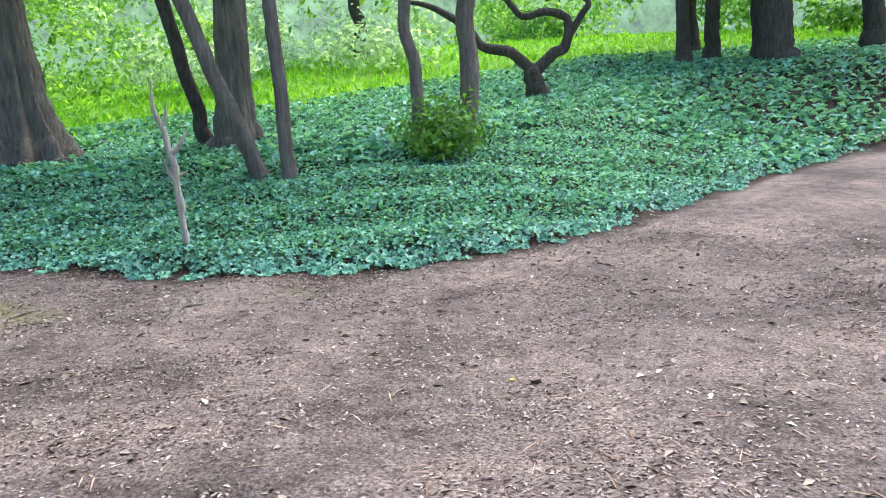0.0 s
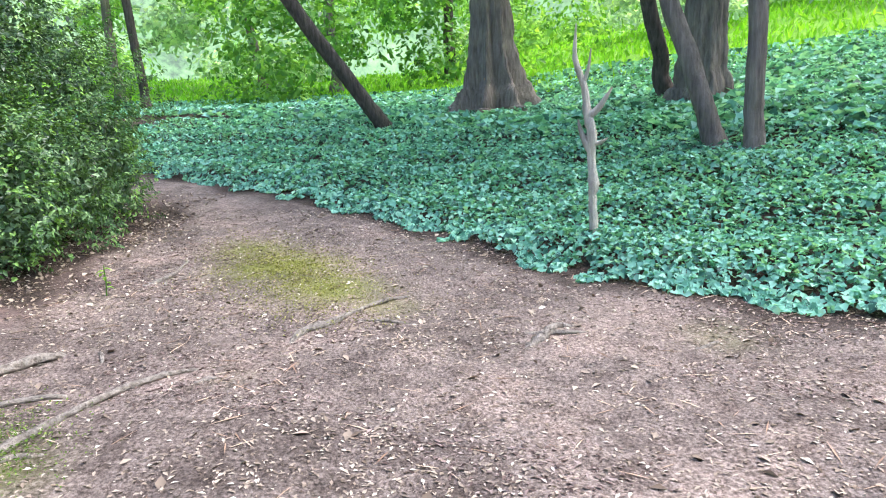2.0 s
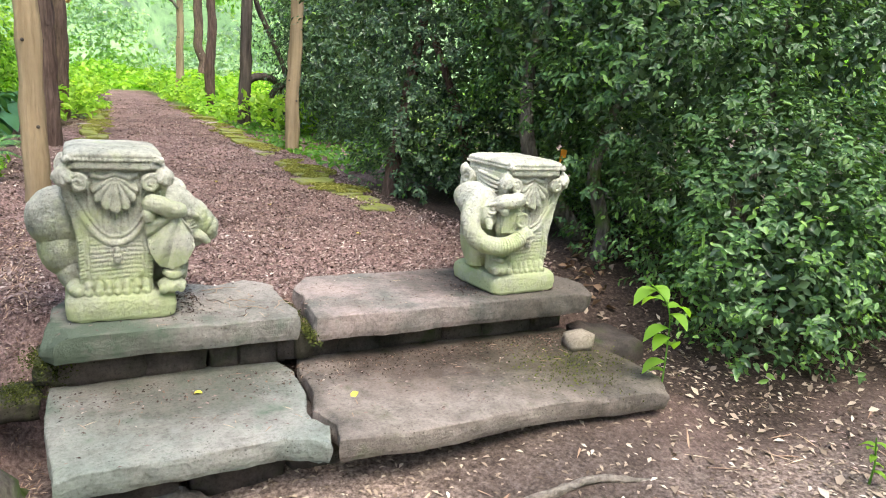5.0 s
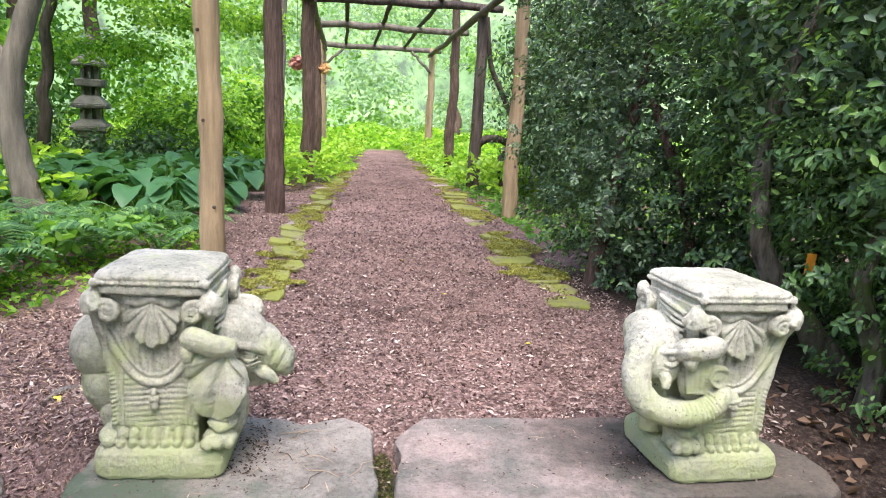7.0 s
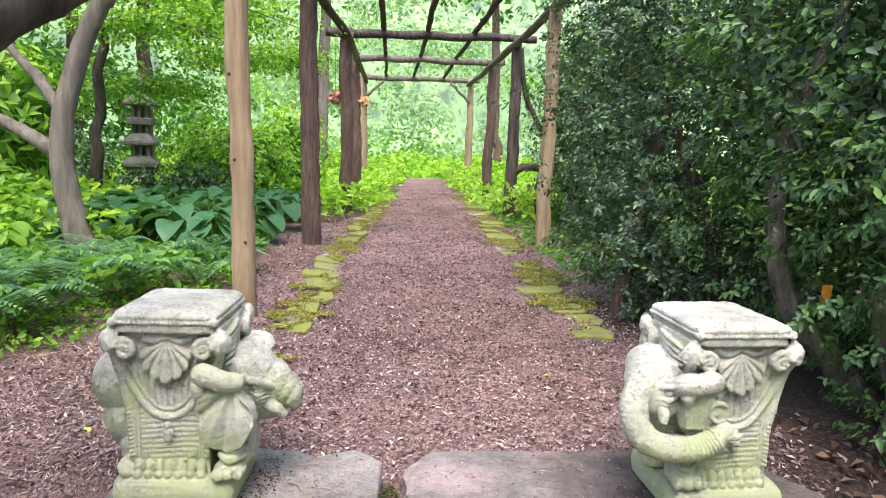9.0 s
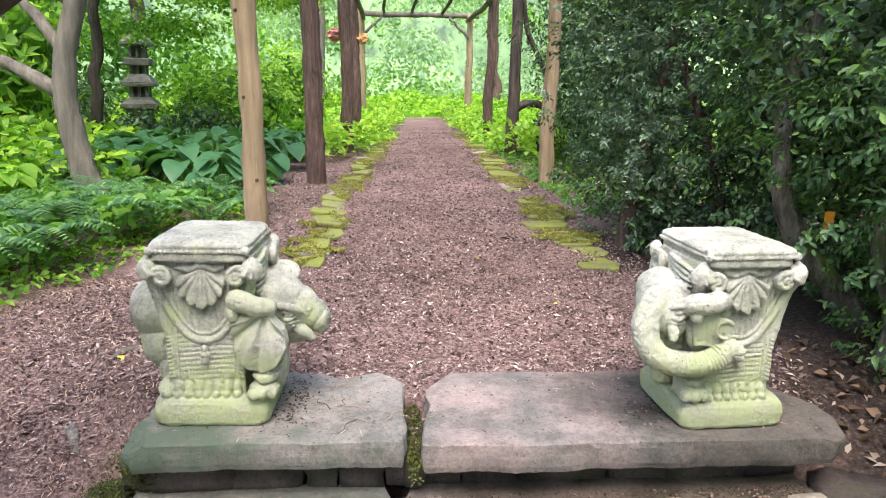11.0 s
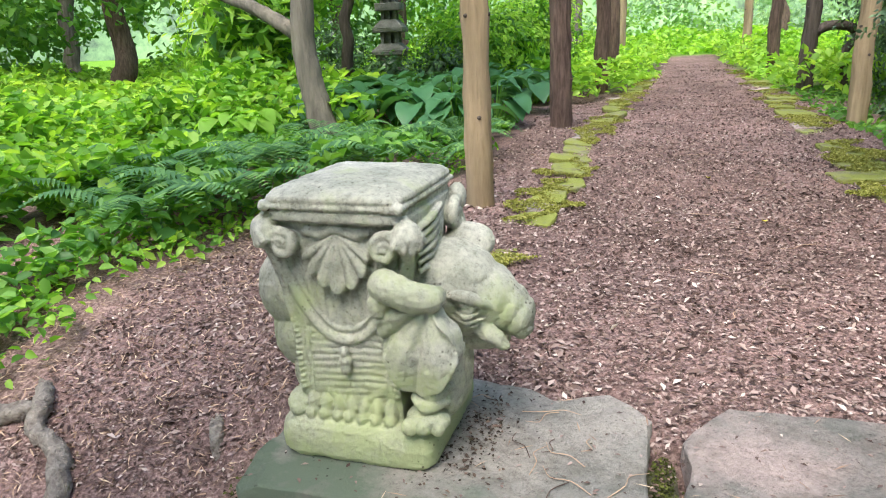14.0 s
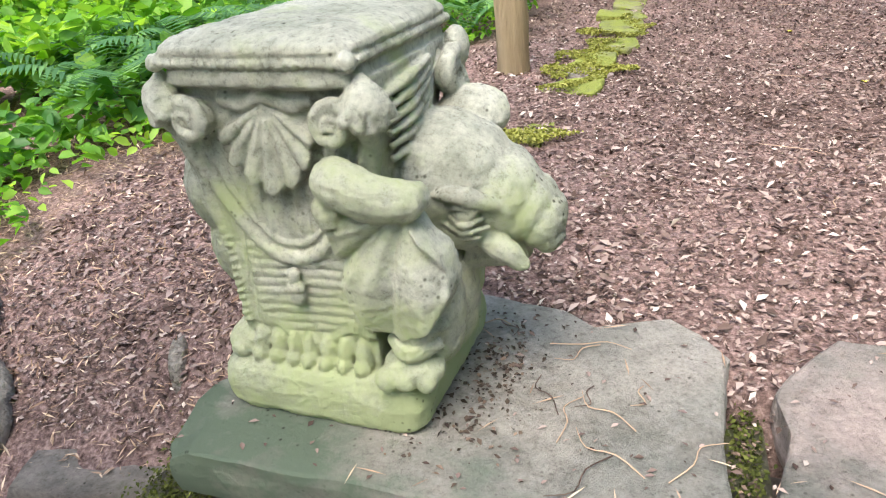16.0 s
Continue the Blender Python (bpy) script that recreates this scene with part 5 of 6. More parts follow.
bush("boxwood_bush", [(3.0, 0.45, 1.25, 1.0, 0.95, 1.3), (2.55, -0.15, 0.75, 0.62, 0.58, 0.75), (4.1, 0.15, 1.4, 1.1, 0.95, 1.5), (5.1, 0.2, 1.3, 0.9, 1.0, 1.3), (3.6, 1.2, 2.3, 1.5, 1.0, 1.4), (2.5, 0.9, 2.6, 0.75, 0.7, 1.0), (2.25, 0.5, 1.95, 0.62, 0.6, 1.1), (2.05, 1.3, 2.3, 0.6, 0.7, 1.3), (2.5, 1.9, 1.5, 0.6, 0.7, 1.0), (2.35, -0.42, 0.5, 0.5, 0.42, 0.5), (3.15, -0.45, 0.65, 0.7, 0.5, 0.65), (4.2, -0.5, 0.75, 0.85, 0.5, 0.7), (3.3, 1.35, 0.7, 0.8, 0.6, 0.6)], 110000, 0.040, BOX, "large dense boxwood bush with bright new leaves", 300,
     stems=[([(2.6, 1.1, 0.1), (2.3, 1.18, 0.48), (2.12, 1.19, 0.68), (1.98, 1.2, 0.84), (1.88, 1.25, 1.15), (1.95, 1.35, 1.7), (2.2, 1.3, 2.5)], [0.095, 0.072, 0.066, 0.06, 0.05, 0.04, 0.02]), ([(2.15, 0.75, 0.2), (2.25, 0.8, 0.55), (2.2, 0.9, 0.95), (2.4, 0.9, 1.5), (2.5, 0.9, 2.2)], [0.06, 0.05, 0.045, 0.04, 0.02]), ([(3.0, 0.5, 0.2), (3.2, 0.5, 1.0), (3.6, 0.7, 2.2)], [0.08, 0.06, 0.03])], new_growth=16000, inner=HOLLY_AND_SHADE, sprays=True, stem_bark=BARK_MOSSY)
bush("yew_bush", [(2.35, 3.3, 1.75, 1.0, 0.95, 1.5), (2.3, 3.2, 3.0, 1.05, 1.0, 1.2), (3.2, 2.6, 2.2, 1.2, 1.0, 1.9), (2.1, 3.0, 0.85, 0.6, 0.6, 0.5)], 60000, 0.040, HOLLY_AND_SHADE, "tall dark evergreen bush beside the path", 320,
     stems=[([(1.72, 3.0, 0.35), (1.8, 3.05, 0.9), (2.0, 3.2, 1.6), (2.2, 3.3, 2.6)], [0.07, 0.065, 0.05, 0.03]), ([(2.3, 2.6, 0.35), (2.25, 2.7, 1.0), (2.0, 2.9, 1.8)], [0.05, 0.04, 0.03])], new_growth=2500, inner=HOLLY_AND_SHADE, stem_bark=BARK_RED, sprays=True)
bush("yew_bush", [(3.0, 7.5, 1.6, 0.8, 1.6, 1.4), (3.6, 9.5, 2.3, 1.2, 1.6, 2.2)], 14000, 0.08, HOLLY_AND_SHADE, "dark evergreen bush behind the pergola posts", 330, inner=HOLLY_AND_SHADE)


def sprig(x, y, h, n, size, seed, label, name="seedling", material=None):
    """A single arching stem with alternate leaves."""
    r = np.random.default_rng(seed)
    z = float(rough_ground(x, y)) if y < 0.1 else 0.2
    e = empty(name, x, y, z, label, "plant")
    inv = e.matrix_world.inverted()
    line = smooth_line([(x, y, z - 0.02), (x - 0.01, y - 0.01, z + h * 0.4), (x - 0.05, y - 0.02, z + h * 0.75), (x - 0.22 * h / 0.6, y - 0.03, z + h)], 6)
    v, f = tube(line, np.linspace(0.005, 0.0025, len(line)), 6, rough=0, closed=False)
    made = [mesh_object("stem", v, f, GREEN, smooth=True)]
    for i in range(n):
        c = line[int((0.25 + 0.75 * i / n) * (len(line) - 1))]
        a = r.uniform(0, 6.28)
        s = size * r.uniform(0.7, 1.2)
        made.append(broad_leaf("leaf", c, a, s, material or LIME, 0.3, seed + i))
    for o in made:
        o.parent, o.matrix_parent_inverse = e, inv
    return e


def broad_leaf_arrays(base, angle, length, rise, width=0.55, seed=0):
    """Verts and faces of one arching, veined leaf blade."""
    r = np.random.default_rng(seed)
    n = 6
    d = np.array([math.cos(angle), math.sin(angle), 0])
    sd = np.array([-d[1], d[0], 0])
    v = []
    for i in range(n):
        u = i / (n - 1)
        w = length * width * 0.5 * math.sin(math.pi * min(u * 0.86 + 0.1, 1.0)) ** 0.8 * (1 if u < 0.999 else 0.05)
        c = np.asarray(base) + d * length * u * (1 - 0.12 * u) + np.array([0, 0, rise * length * u - (0.55 + rise * 0.4) * length * u * u])
        lift = np.array([0, 0, w * 0.35])
        v += [c - sd * w + lift, c, c + sd * w + lift]
    f = []
    for i in range(n - 1):
        a = i * 3
        f += [(a, a + 1, a + 4, a + 3), (a + 1, a + 2, a + 5, a + 4)]
    return np.array(v), np.array(f)


def broad_leaf(name, base, angle, length, material, rise=0.4, seed=0):
    v, f = broad_leaf_arrays(base, angle, length, rise, seed=seed)
    return mesh_object(name, v, f, material, smooth=True)


def hosta(x, y, spread, n, seed, material=None, label="broad-leaved green hosta clump", width=0.7):
    r = np.random.default_rng(seed)
    z = float(ground(x, y))
    e = empty("hosta", x, y, z, label, "hosta", "hostas")
    inv = e.matrix_world.inverted()
    V, k = [], 0
    for i in range(n):
        a = r.uniform(0, 6.28)
        rad = spread * r.uniform(0.05, 0.75)
        h = 0.14 + 0.55 * spread * r.uniform(0.4, 1.2) * (1 - 0.4 * rad / spread)
        base = (x + math.cos(a) * rad, y + math.sin(a) * rad, z + h)
        v, f = broad_leaf_arrays(base, a + r.normal(0, 0.4), spread * r.uniform(0.45, 0.8), r.uniform(0.05, 0.5), width, seed + i)
        ob = mesh_object("leaf", v, f, material or HOSTA, smooth=True)
        ob.parent, ob.matrix_parent_inverse = e, inv
        V.append(np.array([(x, y, z), (x + 0.02, y, z), np.array(base) + (0.012, 0, 0), base]))
    ob = mesh_object("stalk_clump", np.concatenate(V), np.arange(4 * n).reshape(n, 4), GREEN)
    ob.parent, ob.matrix_parent_inverse = e, inv
    return e


def fern(x, y, size, seed, n=11):
    r = np.random.default_rng(seed)
    z = float(ground(x, y))
    V, Fc, k = [], [], 0
    for i in range(n):
        a = 6.28 * i / n + r.normal(0, 0.25)
        L = size * r.uniform(0.75, 1.15)
        d = np.array([math.cos(a), math.sin(a), 0])
        sd = np.array([-d[1], d[0], 0])
        m = 26
        for j in range(2, m):
            u = j / m
            c = np.array([x, y, z]) + d * L * u * 0.9 + np.array([0, 0, L * (1.5 * u - 1.15 * u * u)])
            w = L * 0.17 * math.sin(math.pi * u ** 0.8) + 0.01
            t = L / m * 0.55
            for sgn in (-1, 1):
                tip = c + sgn * sd * w + d * t * 0.8 - np.array([0, 0, w * 0.25])
                V.append(np.array([c - d * t, tip, c + d * t]))
                Fc.append(np.array([[0, 1, 2]]) + k)
                k += 3
    ob = mesh_object("fern", np.concatenate(V), np.concatenate(Fc), FERN)
    return tagged(ob, "arching dark green fern at the bed edge", "fern", "ferns")


# ---- trees ----
def tree(name, base, top, r0, r1, material, label, seed, bend=0.15, lobes=0, lobe=0.0, limbs=(), crown=(), n_leaf=0, leaf=0.12, leaf_mat=None, sink=0.15, group="trees", flare=1.6, sides=14, mid=None):
    """A tapered trunk with limbs and, where it has one, a crown of many leaves."""
    r = np.random.default_rng(seed)
    b, t = np.asarray(base, float), np.asarray(top, float)
    e = empty(name, *base, label, "tree", group)
    inv = e.matrix_world.inverted()
    h = t[2] - b[2]
    pts = [b - (0, 0, sink)]
    n = 14
    for i in range(n + 1):
        u = (i / n) ** 1.8
        q = b + (t - b) * u
        if mid is not None:
            q = q + np.asarray(mid) * math.sin(math.pi * u)
        pts.append(q + np.array([r.normal(0, bend), r.normal(0, bend), 0]) * 0.25 * (u > 0.02))
    rad = [r0 * flare * 1.15] + [r0 * (flare if i == 0 else (1 + (flare - 1) * math.exp(-((i / n) ** 1.8) * h / (r0 * 1.5)))) * (1 - (1 - r1 / r0) * (i / n) ** 1.8) for i in range(n + 1)]
    made = [limb("trunk", pts, rad, material, sides=sides if not lobes else 56, per=4, lobes=lobes, lobe=lobe, seed=seed, rough=0.03)]
    for i, (lp, lr) in enumerate(limbs):
        made.append(limb("limb", lp, lr, material, sides=9, per=5, seed=seed + i + 1, rough=0.06))
    if n_leaf:
        pos, nrm = foliage_points(crown, n_leaf, seed + 30, 0.75, 0.35)
        made.append(leaves("crown", pos, nrm + np.array([0, 0, 0.6]), leaf * r.uniform(0.6, 1.4, len(pos)), leaf_mat or LIME, aspect=0.6, tilt=0.6, seed=seed + 31))
    for o in made:
        o.parent, o.matrix_parent_inverse = e, inv
    return e


def g(x, y):
    return float(ground(x, y))


# trees in and behind the ivy
tree("tree", (10.6, -5.9, g(10.6, -5.9)), (10.9, -5.6, 9.5), 0.36, 0.26, BARK, "old tree with fluted grey-brown trunk and spreading roots", 400, lobes=8, lobe=0.75, flare=2.1, bend=0.05, crown=[(10, -6, 9, 4, 4, 3)], n_leaf=5000, leaf=0.2)
tree("tree", (7.5, -8.5, g(7.5, -8.5)), (7.0, -8.6, 9), 0.3, 0.22, BARK, "large grey-brown trunk behind slender trees", 401, lobes=7, lobe=0.25, flare=1.6, bend=0.05, crown=[(7, -9, 9, 4, 4, 3)], n_leaf=4000, leaf=0.2)
tree("tree", (8.3, -8.3, g(8.3, -8.3)), (7.0, -6.4, 8), 0.13, 0.1, BARK_DARK, "dark leaning trunk behind the large tree", 402)
tree("tree", (4.42, -7.14, g(4.42, -7.14)), (5.9, -5.4, 7.5), 0.115, 0.09, BARK, "slender leaning grey trunk in the ivy", 403, bend=0.04, flare=1.3, crown=[(6, -5.5, 8, 2.5, 2.5, 1.8)], n_leaf=2000, leaf=0.18)
tree("tree", (4.0, -7.33, g(4.0, -7.33)), (4.2, -7.3, 7.5), 0.10, 0.08, BARK, "slender upright grey trunk in the ivy", 404, bend=0.04, flare=1.3, crown=[(4.5, -8.5, 8, 2.5, 2.5, 1.8)], n_leaf=2000, leaf=0.18)
tree("tree", (9.5, -3.7, g(9.5, -3.7)), (8.3, 1.2, 8), 0.125, 0.1, BARK_DARK, "dark leaning trunk with ivy at its foot", 405, bend=0.04, flare=1.3)
tree("tree", (3.56, -9.5, g(3.56, -9.5)), (3.7, -9.3, 7.5), 0.1, 0.08, BARK, "slender trunk rising from a leafy shrub", 406, flare=1.2)
tree("tree", (3.4, -10.4, g(3.4, -10.4)), (3.3, -10.8, 8), 0.16, 0.12, BARK, "grey trunk rising from a leafy shrub", 407, flare=1.3, crown=[(3.5, -11, 8.5, 3, 3, 2)], n_leaf=2500, leaf=0.2)
bush("understory_shrub", [(3.3, -9.7, 1.35, 0.75, 0.75, 0.55), (3.0, -9.3, 1.15, 0.6, 0.5, 0.35)], 1700, 0.13, GREEN, "loose leafy green shrub in the ivy", 408, floor=-0.1, thick=0.9)
_b = np.array([5.7, -15.3, g(5.7, -15.3)])
tree("gnarled_tree", tuple(_b), tuple(_b + (0.1, 0.1, 0.75)), 0.2, 0.17, BARK_DARK, "low gnarled dark tree with twisting limbs", 409, flare=1.4, limbs=[
    ([_b + (0.05, 0.05, 0.6), _b + (0.45, 0.35, 1.1), _b + (0.95, 0.75, 1.3), _b + (1.2, 1.0, 1.75), _b + (1.8, 1.5, 2.3), _b + (2.3, 2.0, 2.5)], [0.15, 0.13, 0.11, 0.1, 0.07, 0.04]),
    ([_b + (0.05, 0.05, 0.6), _b + (-0.3, -0.25, 1.0), _b + (-0.5, -0.45, 1.15), _b + (-0.55, -0.5, 1.75), _b + (-0.2, -0.15, 1.95), _b + (0.2, 0.2, 1.9), _b + (0.5, 0.5, 2.4), _b + (1.2, 1.1, 3.0)], [0.15, 0.13, 0.12, 0.1, 0.09, 0.08, 0.07, 0.04]),
    ([_b + (-0.5, -0.45, 1.2), _b + (-0.75, -0.65, 1.7), _b + (-0.95, -0.8, 2.1), _b + (-0.5, -0.5, 2.3), _b + (-0.2, -0.2, 2.2)], [0.1, 0.08, 0.07, 0.05, 0.03])])
for i, (x, y, r0) in enumerate(((5.6, -22.3, 0.2), (5.3, -23.5, 0.22), (4.0, -23.8, 0.2), (3.0, -22.6, 0.36), (1.8, -27, 0.3), (7.2, -26, 0.25))):
    tree("pine_tree", (x, y, g(x, y)), (x + 0.3 * math.sin(i * 5), y, 12), r0, r0 * 0.7, BARK_DARK, "dark straight trunk on the far slope", 410 + i, bend=0.1, crown=[(x, y, 9.5, 3.2, 3.2, 3.2)], n_leaf=2500, leaf=0.3, leaf_mat=GREEN)
for i, (x, y, r0, lx, ly) in enumerate(((24.7, -2.7, 0.2, -0.3, 0.5), (21.2, -6.6, 0.17, -0.2, 0.2), (30, 0.5, 0.2, -0.6, 1.5), (22, 3.5, 0.15, -1.0, 1.0), (26, 5.5, 0.18, 0.6, 0.8), (19.5, 6.5, 0.12, 0.4, 0.6), (28, -9, 0.25, 0, 0.4), (18, -20, 0.25, 0, 0))):
    tree("tree", (x, y, g(x, y)), (x + lx, y + ly, 12), r0, r0 * 0.7, BARK_DARK if i % 2 else BARK, "tree at the edge of the far lawn", 420 + i, bend=0.2, crown=[(x, y, 10.5, 4, 4, 3.2)], n_leaf=2600, leaf=0.3, leaf_mat=LIME if i % 2 else GREEN)


# dead trunk at the bed edge
def snag():
    x, y = 2.3, -4.95
    z = g(x, y)
    e = empty("tree_snag", x, y, z, "bare pale dead sapling trunk with snapped branches", "dead tree")
    inv = e.matrix_world.inverted()
    rx, ry = -0.58, -0.81
    P = lambda s, h: (x + rx * s, y + ry * s, z + h)
    made = [limb("trunk", [P(0.0, -0.1), P(0.0, 0.25), P(-0.01, 0.45), P(0.0, 0.55), P(-0.02, 0.75), P(-0.02, 0.95), P(-0.06, 1.12), P(-0.08, 1.3), P(-0.15, 1.5), P(-0.16, 1.62), P(-0.15, 1.8)], [0.042, 0.035, 0.033, 0.043, 0.031, 0.039, 0.034, 0.028, 0.022, 0.017, 0.005], DEADWOOD, sides=12, rough=0.09, seed=440),
            limb("branch", [P(-0.05, 1.08), P(0.02, 1.13), P(0.09, 1.22), P(0.14, 1.3)], [0.034, 0.028, 0.02, 0.007], DEADWOOD, sides=9, seed=441),
            limb("branch", [P(-0.02, 0.8), P(-0.07, 0.88), P(-0.11, 0.97), P(-0.13, 1.06)], [0.036, 0.028, 0.02, 0.007], DEADWOOD, sides=9, seed=442),
            limb("branch", [P(-0.02, 0.86), P(0.06, 0.88), P(0.11, 0.91)], [0.022, 0.016, 0.005], DEADWOOD, sides=8, seed=443),
            limb("branch", [P(-0.09, 1.34), P(-0.05, 1.45), P(-0.03, 1.6)], [0.02, 0.014, 0.005], DEADWOOD, sides=8, seed=444)]
    for o in made:
        o.parent, o.matrix_parent_inverse = e, inv


snag()


# tree whose roots run over the bare earth
def rooty_tree():
    x, y = -1.42, -0.55
    z = g(x, y)
    e = empty("tree", x, y, z, "old tree with mossy flaring roots beside the steps", "tree")
    inv = e.matrix_world.inverted()
    made = [limb("trunk", [(x, y, z - 0.15), (x, y, z), (x - 0.02, y, z + 0.25), (x - 0.05, y, z + 0.7), (x - 0.1, y + 0.05, z + 1.6), (x - 0.3, y + 0.2, z + 3.2), (x - 0.5, y + 0.4, z + 6)], [0.64, 0.56, 0.36, 0.28, 0.26, 0.24, 0.2], BARK_MOSSY, sides=64, per=7, lobes=9, lobe=0.5, seed=450, rough=0.04),
            limb("limb", [(x - 0.05, y, 1.5), (-1.1, -0.42, 1.72), (-0.93, -0.22, 1.92), (-0.8, 0.08, 2.1), (-0.6, 0.5, 2.45), (-0.5, 0.9, 3.2)], [0.13, 0.1, 0.09, 0.085, 0.07, 0.05], BARK_DARK, sides=12, seed=451)]
    roots = [
        [(-1.0, -0.4), (-0.63, -0.36), (-0.45, -0.6), (-0.27, -0.84), (0.0, -0.9), (0.36, -1.16), (0.67, -1.43), (0.72, -1.5)],
        [(0.2, -0.78), (0.32, -0.88), (0.6, -0.9), (0.84, -0.92), (1.19, -1.03)],
        [(-1.0, -0.75), (-0.69, -0.8), (-0.45, -0.85), (-0.3, -0.95), (-0.15, -1.02)],
        [(-0.75, -1.0), (-0.55, -0.96), (-0.36, -0.97), (-0.2, -0.96)],
        [(0.0, -1.1), (0.08, -1.35), (0.18, -1.62), (0.16, -1.75)],
        [(-1.15, -0.9), (-0.85, -1.13), (-0.62, -1.22), (-0.5, -1.3), (-0.37, -1.08), (-0.23, -1.16), (-0.2, -1.05)],
        [(-1.25, -0.95), (-0.95, -1.2), (-0.67, -1.3), (-0.5, -1.5), (-0.39, -1.62), (-0.1, -1.72), (0.19, -1.91), (0.35, -2.14), (0.54, -2.36)],
        [(-0.5, -1.5), (-0.42, -1.7), (-0.36, -1.86)],
        [(0.9, -1.0), (0.75, -1.08), (0.63, -1.21)],
        [(0.8, -1.6), (0.65, -1.68), (0.46, -1.72)],
        [(0.72, -2.62), (0.9, -2.7), (1.04, -2.87), (1.25, -3.05), (1.5, -3.3), (1.62, -3.55)],
        [(1.1, -2.95), (1.0, -3.2), (0.85, -3.6)],
        [(1.7, -1.42), (2.05, -1.6), (2.35, -1.67), (2.7, -1.68), (3.08, -1.73)],
        [(0.45, -3.9), (0.58, -4.05), (0.72, -4.2), (0.7, -4.45)],
        [(0.75, -3.9), (0.62, -4.2), (0.66, -4.45)],
        [(0.33, -4.78), (0.45, -5.0), (0.58, -5.17)],
        [(0.15, -2.2), (0.24, -2.3), (0.3, -2.36)]]
    wid = [0.042, 0.02, 0.028, 0.022, 0.016, 0.024, 0.026, 0.015, 0.012, 0.016, 0.02, 0.014, 0.014, 0.028, 0.016, 0.016, 0.018]
    for i, (line, w) in enumerate(zip(roots, wid)):
        n = len(line)
        pts = [(a, b, float(rough_ground(a, b)) + (0.35 * w if 0 < j < n - 1 else -2.4 * w)) for j, (a, b) in enumerate(line)]
        made.append(limb("root", pts, [1.12 * w * (1.25 - 0.9 * j / (n - 1)) * (1 + 0.18 * math.sin(j * 2.3 + i)) for j in range(n)], BARK_ROOT, sides=12, per=8, seed=460 + i, rough=0.16))
    for i, line in enumerate(([(-2.2, 0.75), (-2.0, 0.55), (-1.95, 0.45), (-1.8, 0.38), (-1.7, 0.25), (-1.66, 0.15)], [(-2.6, 0.35), (-2.3, 0.42), (-2.05, 0.5), (-1.98, 0.6)], [(-1.36, 0.62), (-1.3, 0.5), (-1.24, 0.4)], [(-1.2, 1.1), (-1.26, 0.95), (-1.36, 0.75)])):
        w = (0.034, 0.036, 0.022, 0.016)[i]
        pts = [(a, b, float(rough_ground(a, b)) + (0.5 * w if 0 < j < len(line) - 1 else -2.0 * w)) for j, (a, b) in enumerate(line)]
        made.append(limb("root", pts, [w] * (len(line) - 1) + [w * 0.4], BARK_ROOT, sides=10, per=6, seed=480 + i, rough=0.14))
    for o in made:
        o.parent, o.matrix_parent_inverse = e, inv


rooty_tree()

# ---- left garden ----
_t = np.array([-2.9, 5.0, g(-2.9, 5.0)])
tree("garden_tree", tuple(_t), tuple(_t + (0.23, 0.1, 2.5)), 0.125, 0.085, BARK_PALE, "smooth grey leaning tree with spreading limbs", 500, flare=1.25, bend=0.02, mid=(-0.3, 0, 0), crown=[(-3, 5.5, 4.3, 2.2, 1.6, 0.9), (-1.6, 6.2, 3.6, 1.0, 0.8, 0.5)], n_leaf=2600, leaf=0.09, leaf_mat=LIME, limbs=[
    ([_t + (-0.19, 0.05, 1.0), _t + (-0.45, 0.1, 1.12), _t + (-0.75, 0.15, 1.28), _t + (-1.3, 0.3, 1.5), _t + (-1.9, 0.4, 2.2)], [0.085, 0.075, 0.06, 0.045, 0.02]),
    ([_t + (0.2, 0.1, 2.4), _t + (0.35, 0.15, 2.8), _t + (0.55, 0.3, 3.3), _t + (0.8, 0.5, 4.0)], [0.1, 0.085, 0.07, 0.03]),
    ([_t + (-0.15, 0.08, 1.3), _t + (-0.45, 0.2, 1.7), _t + (-0.75, 0.3, 2.0), _t + (-1.2, 0.4, 2.7)], [0.07, 0.055, 0.04, 0.02]),
    ([_t + (0.1, 0.3, 3.0), _t + (0.6, 0.5, 2.75), _t + (1.2, 0.8, 2.6), _t + (1.9, 1.0, 2.4)], [0.02, 0.014, 0.01, 0.005])])

for i, (x, y, s) in enumerate(((-1.75, 5.3, 0.5), (-2.2, 5.7, 0.55), (-2.6, 6.0, 0.5), (-1.6, 6.4, 0.5), (-2.15, 6.8, 0.6), (-2.9, 6.9, 0.55), (-1.5, 7.4, 0.5), (-2.3, 7.8, 0.6), (-3.3, 5.9, 0.5), (-3.5, 6.8, 0.55), (-1.45, 8.4, 0.5), (-2.0, 9.0, 0.55), (-3.0, 8.3, 0.55), (-3.9, 7.8, 0.5), (-3.7, 4.7, 0.4), (-4.3, 5.6, 0.45), (-1.4, 10.3, 0.5), (-1.9, 11.2, 0.6))):
    hosta(x, y, s, 26, 520 + 40 * i, HOSTA if i < 13 else LIME)
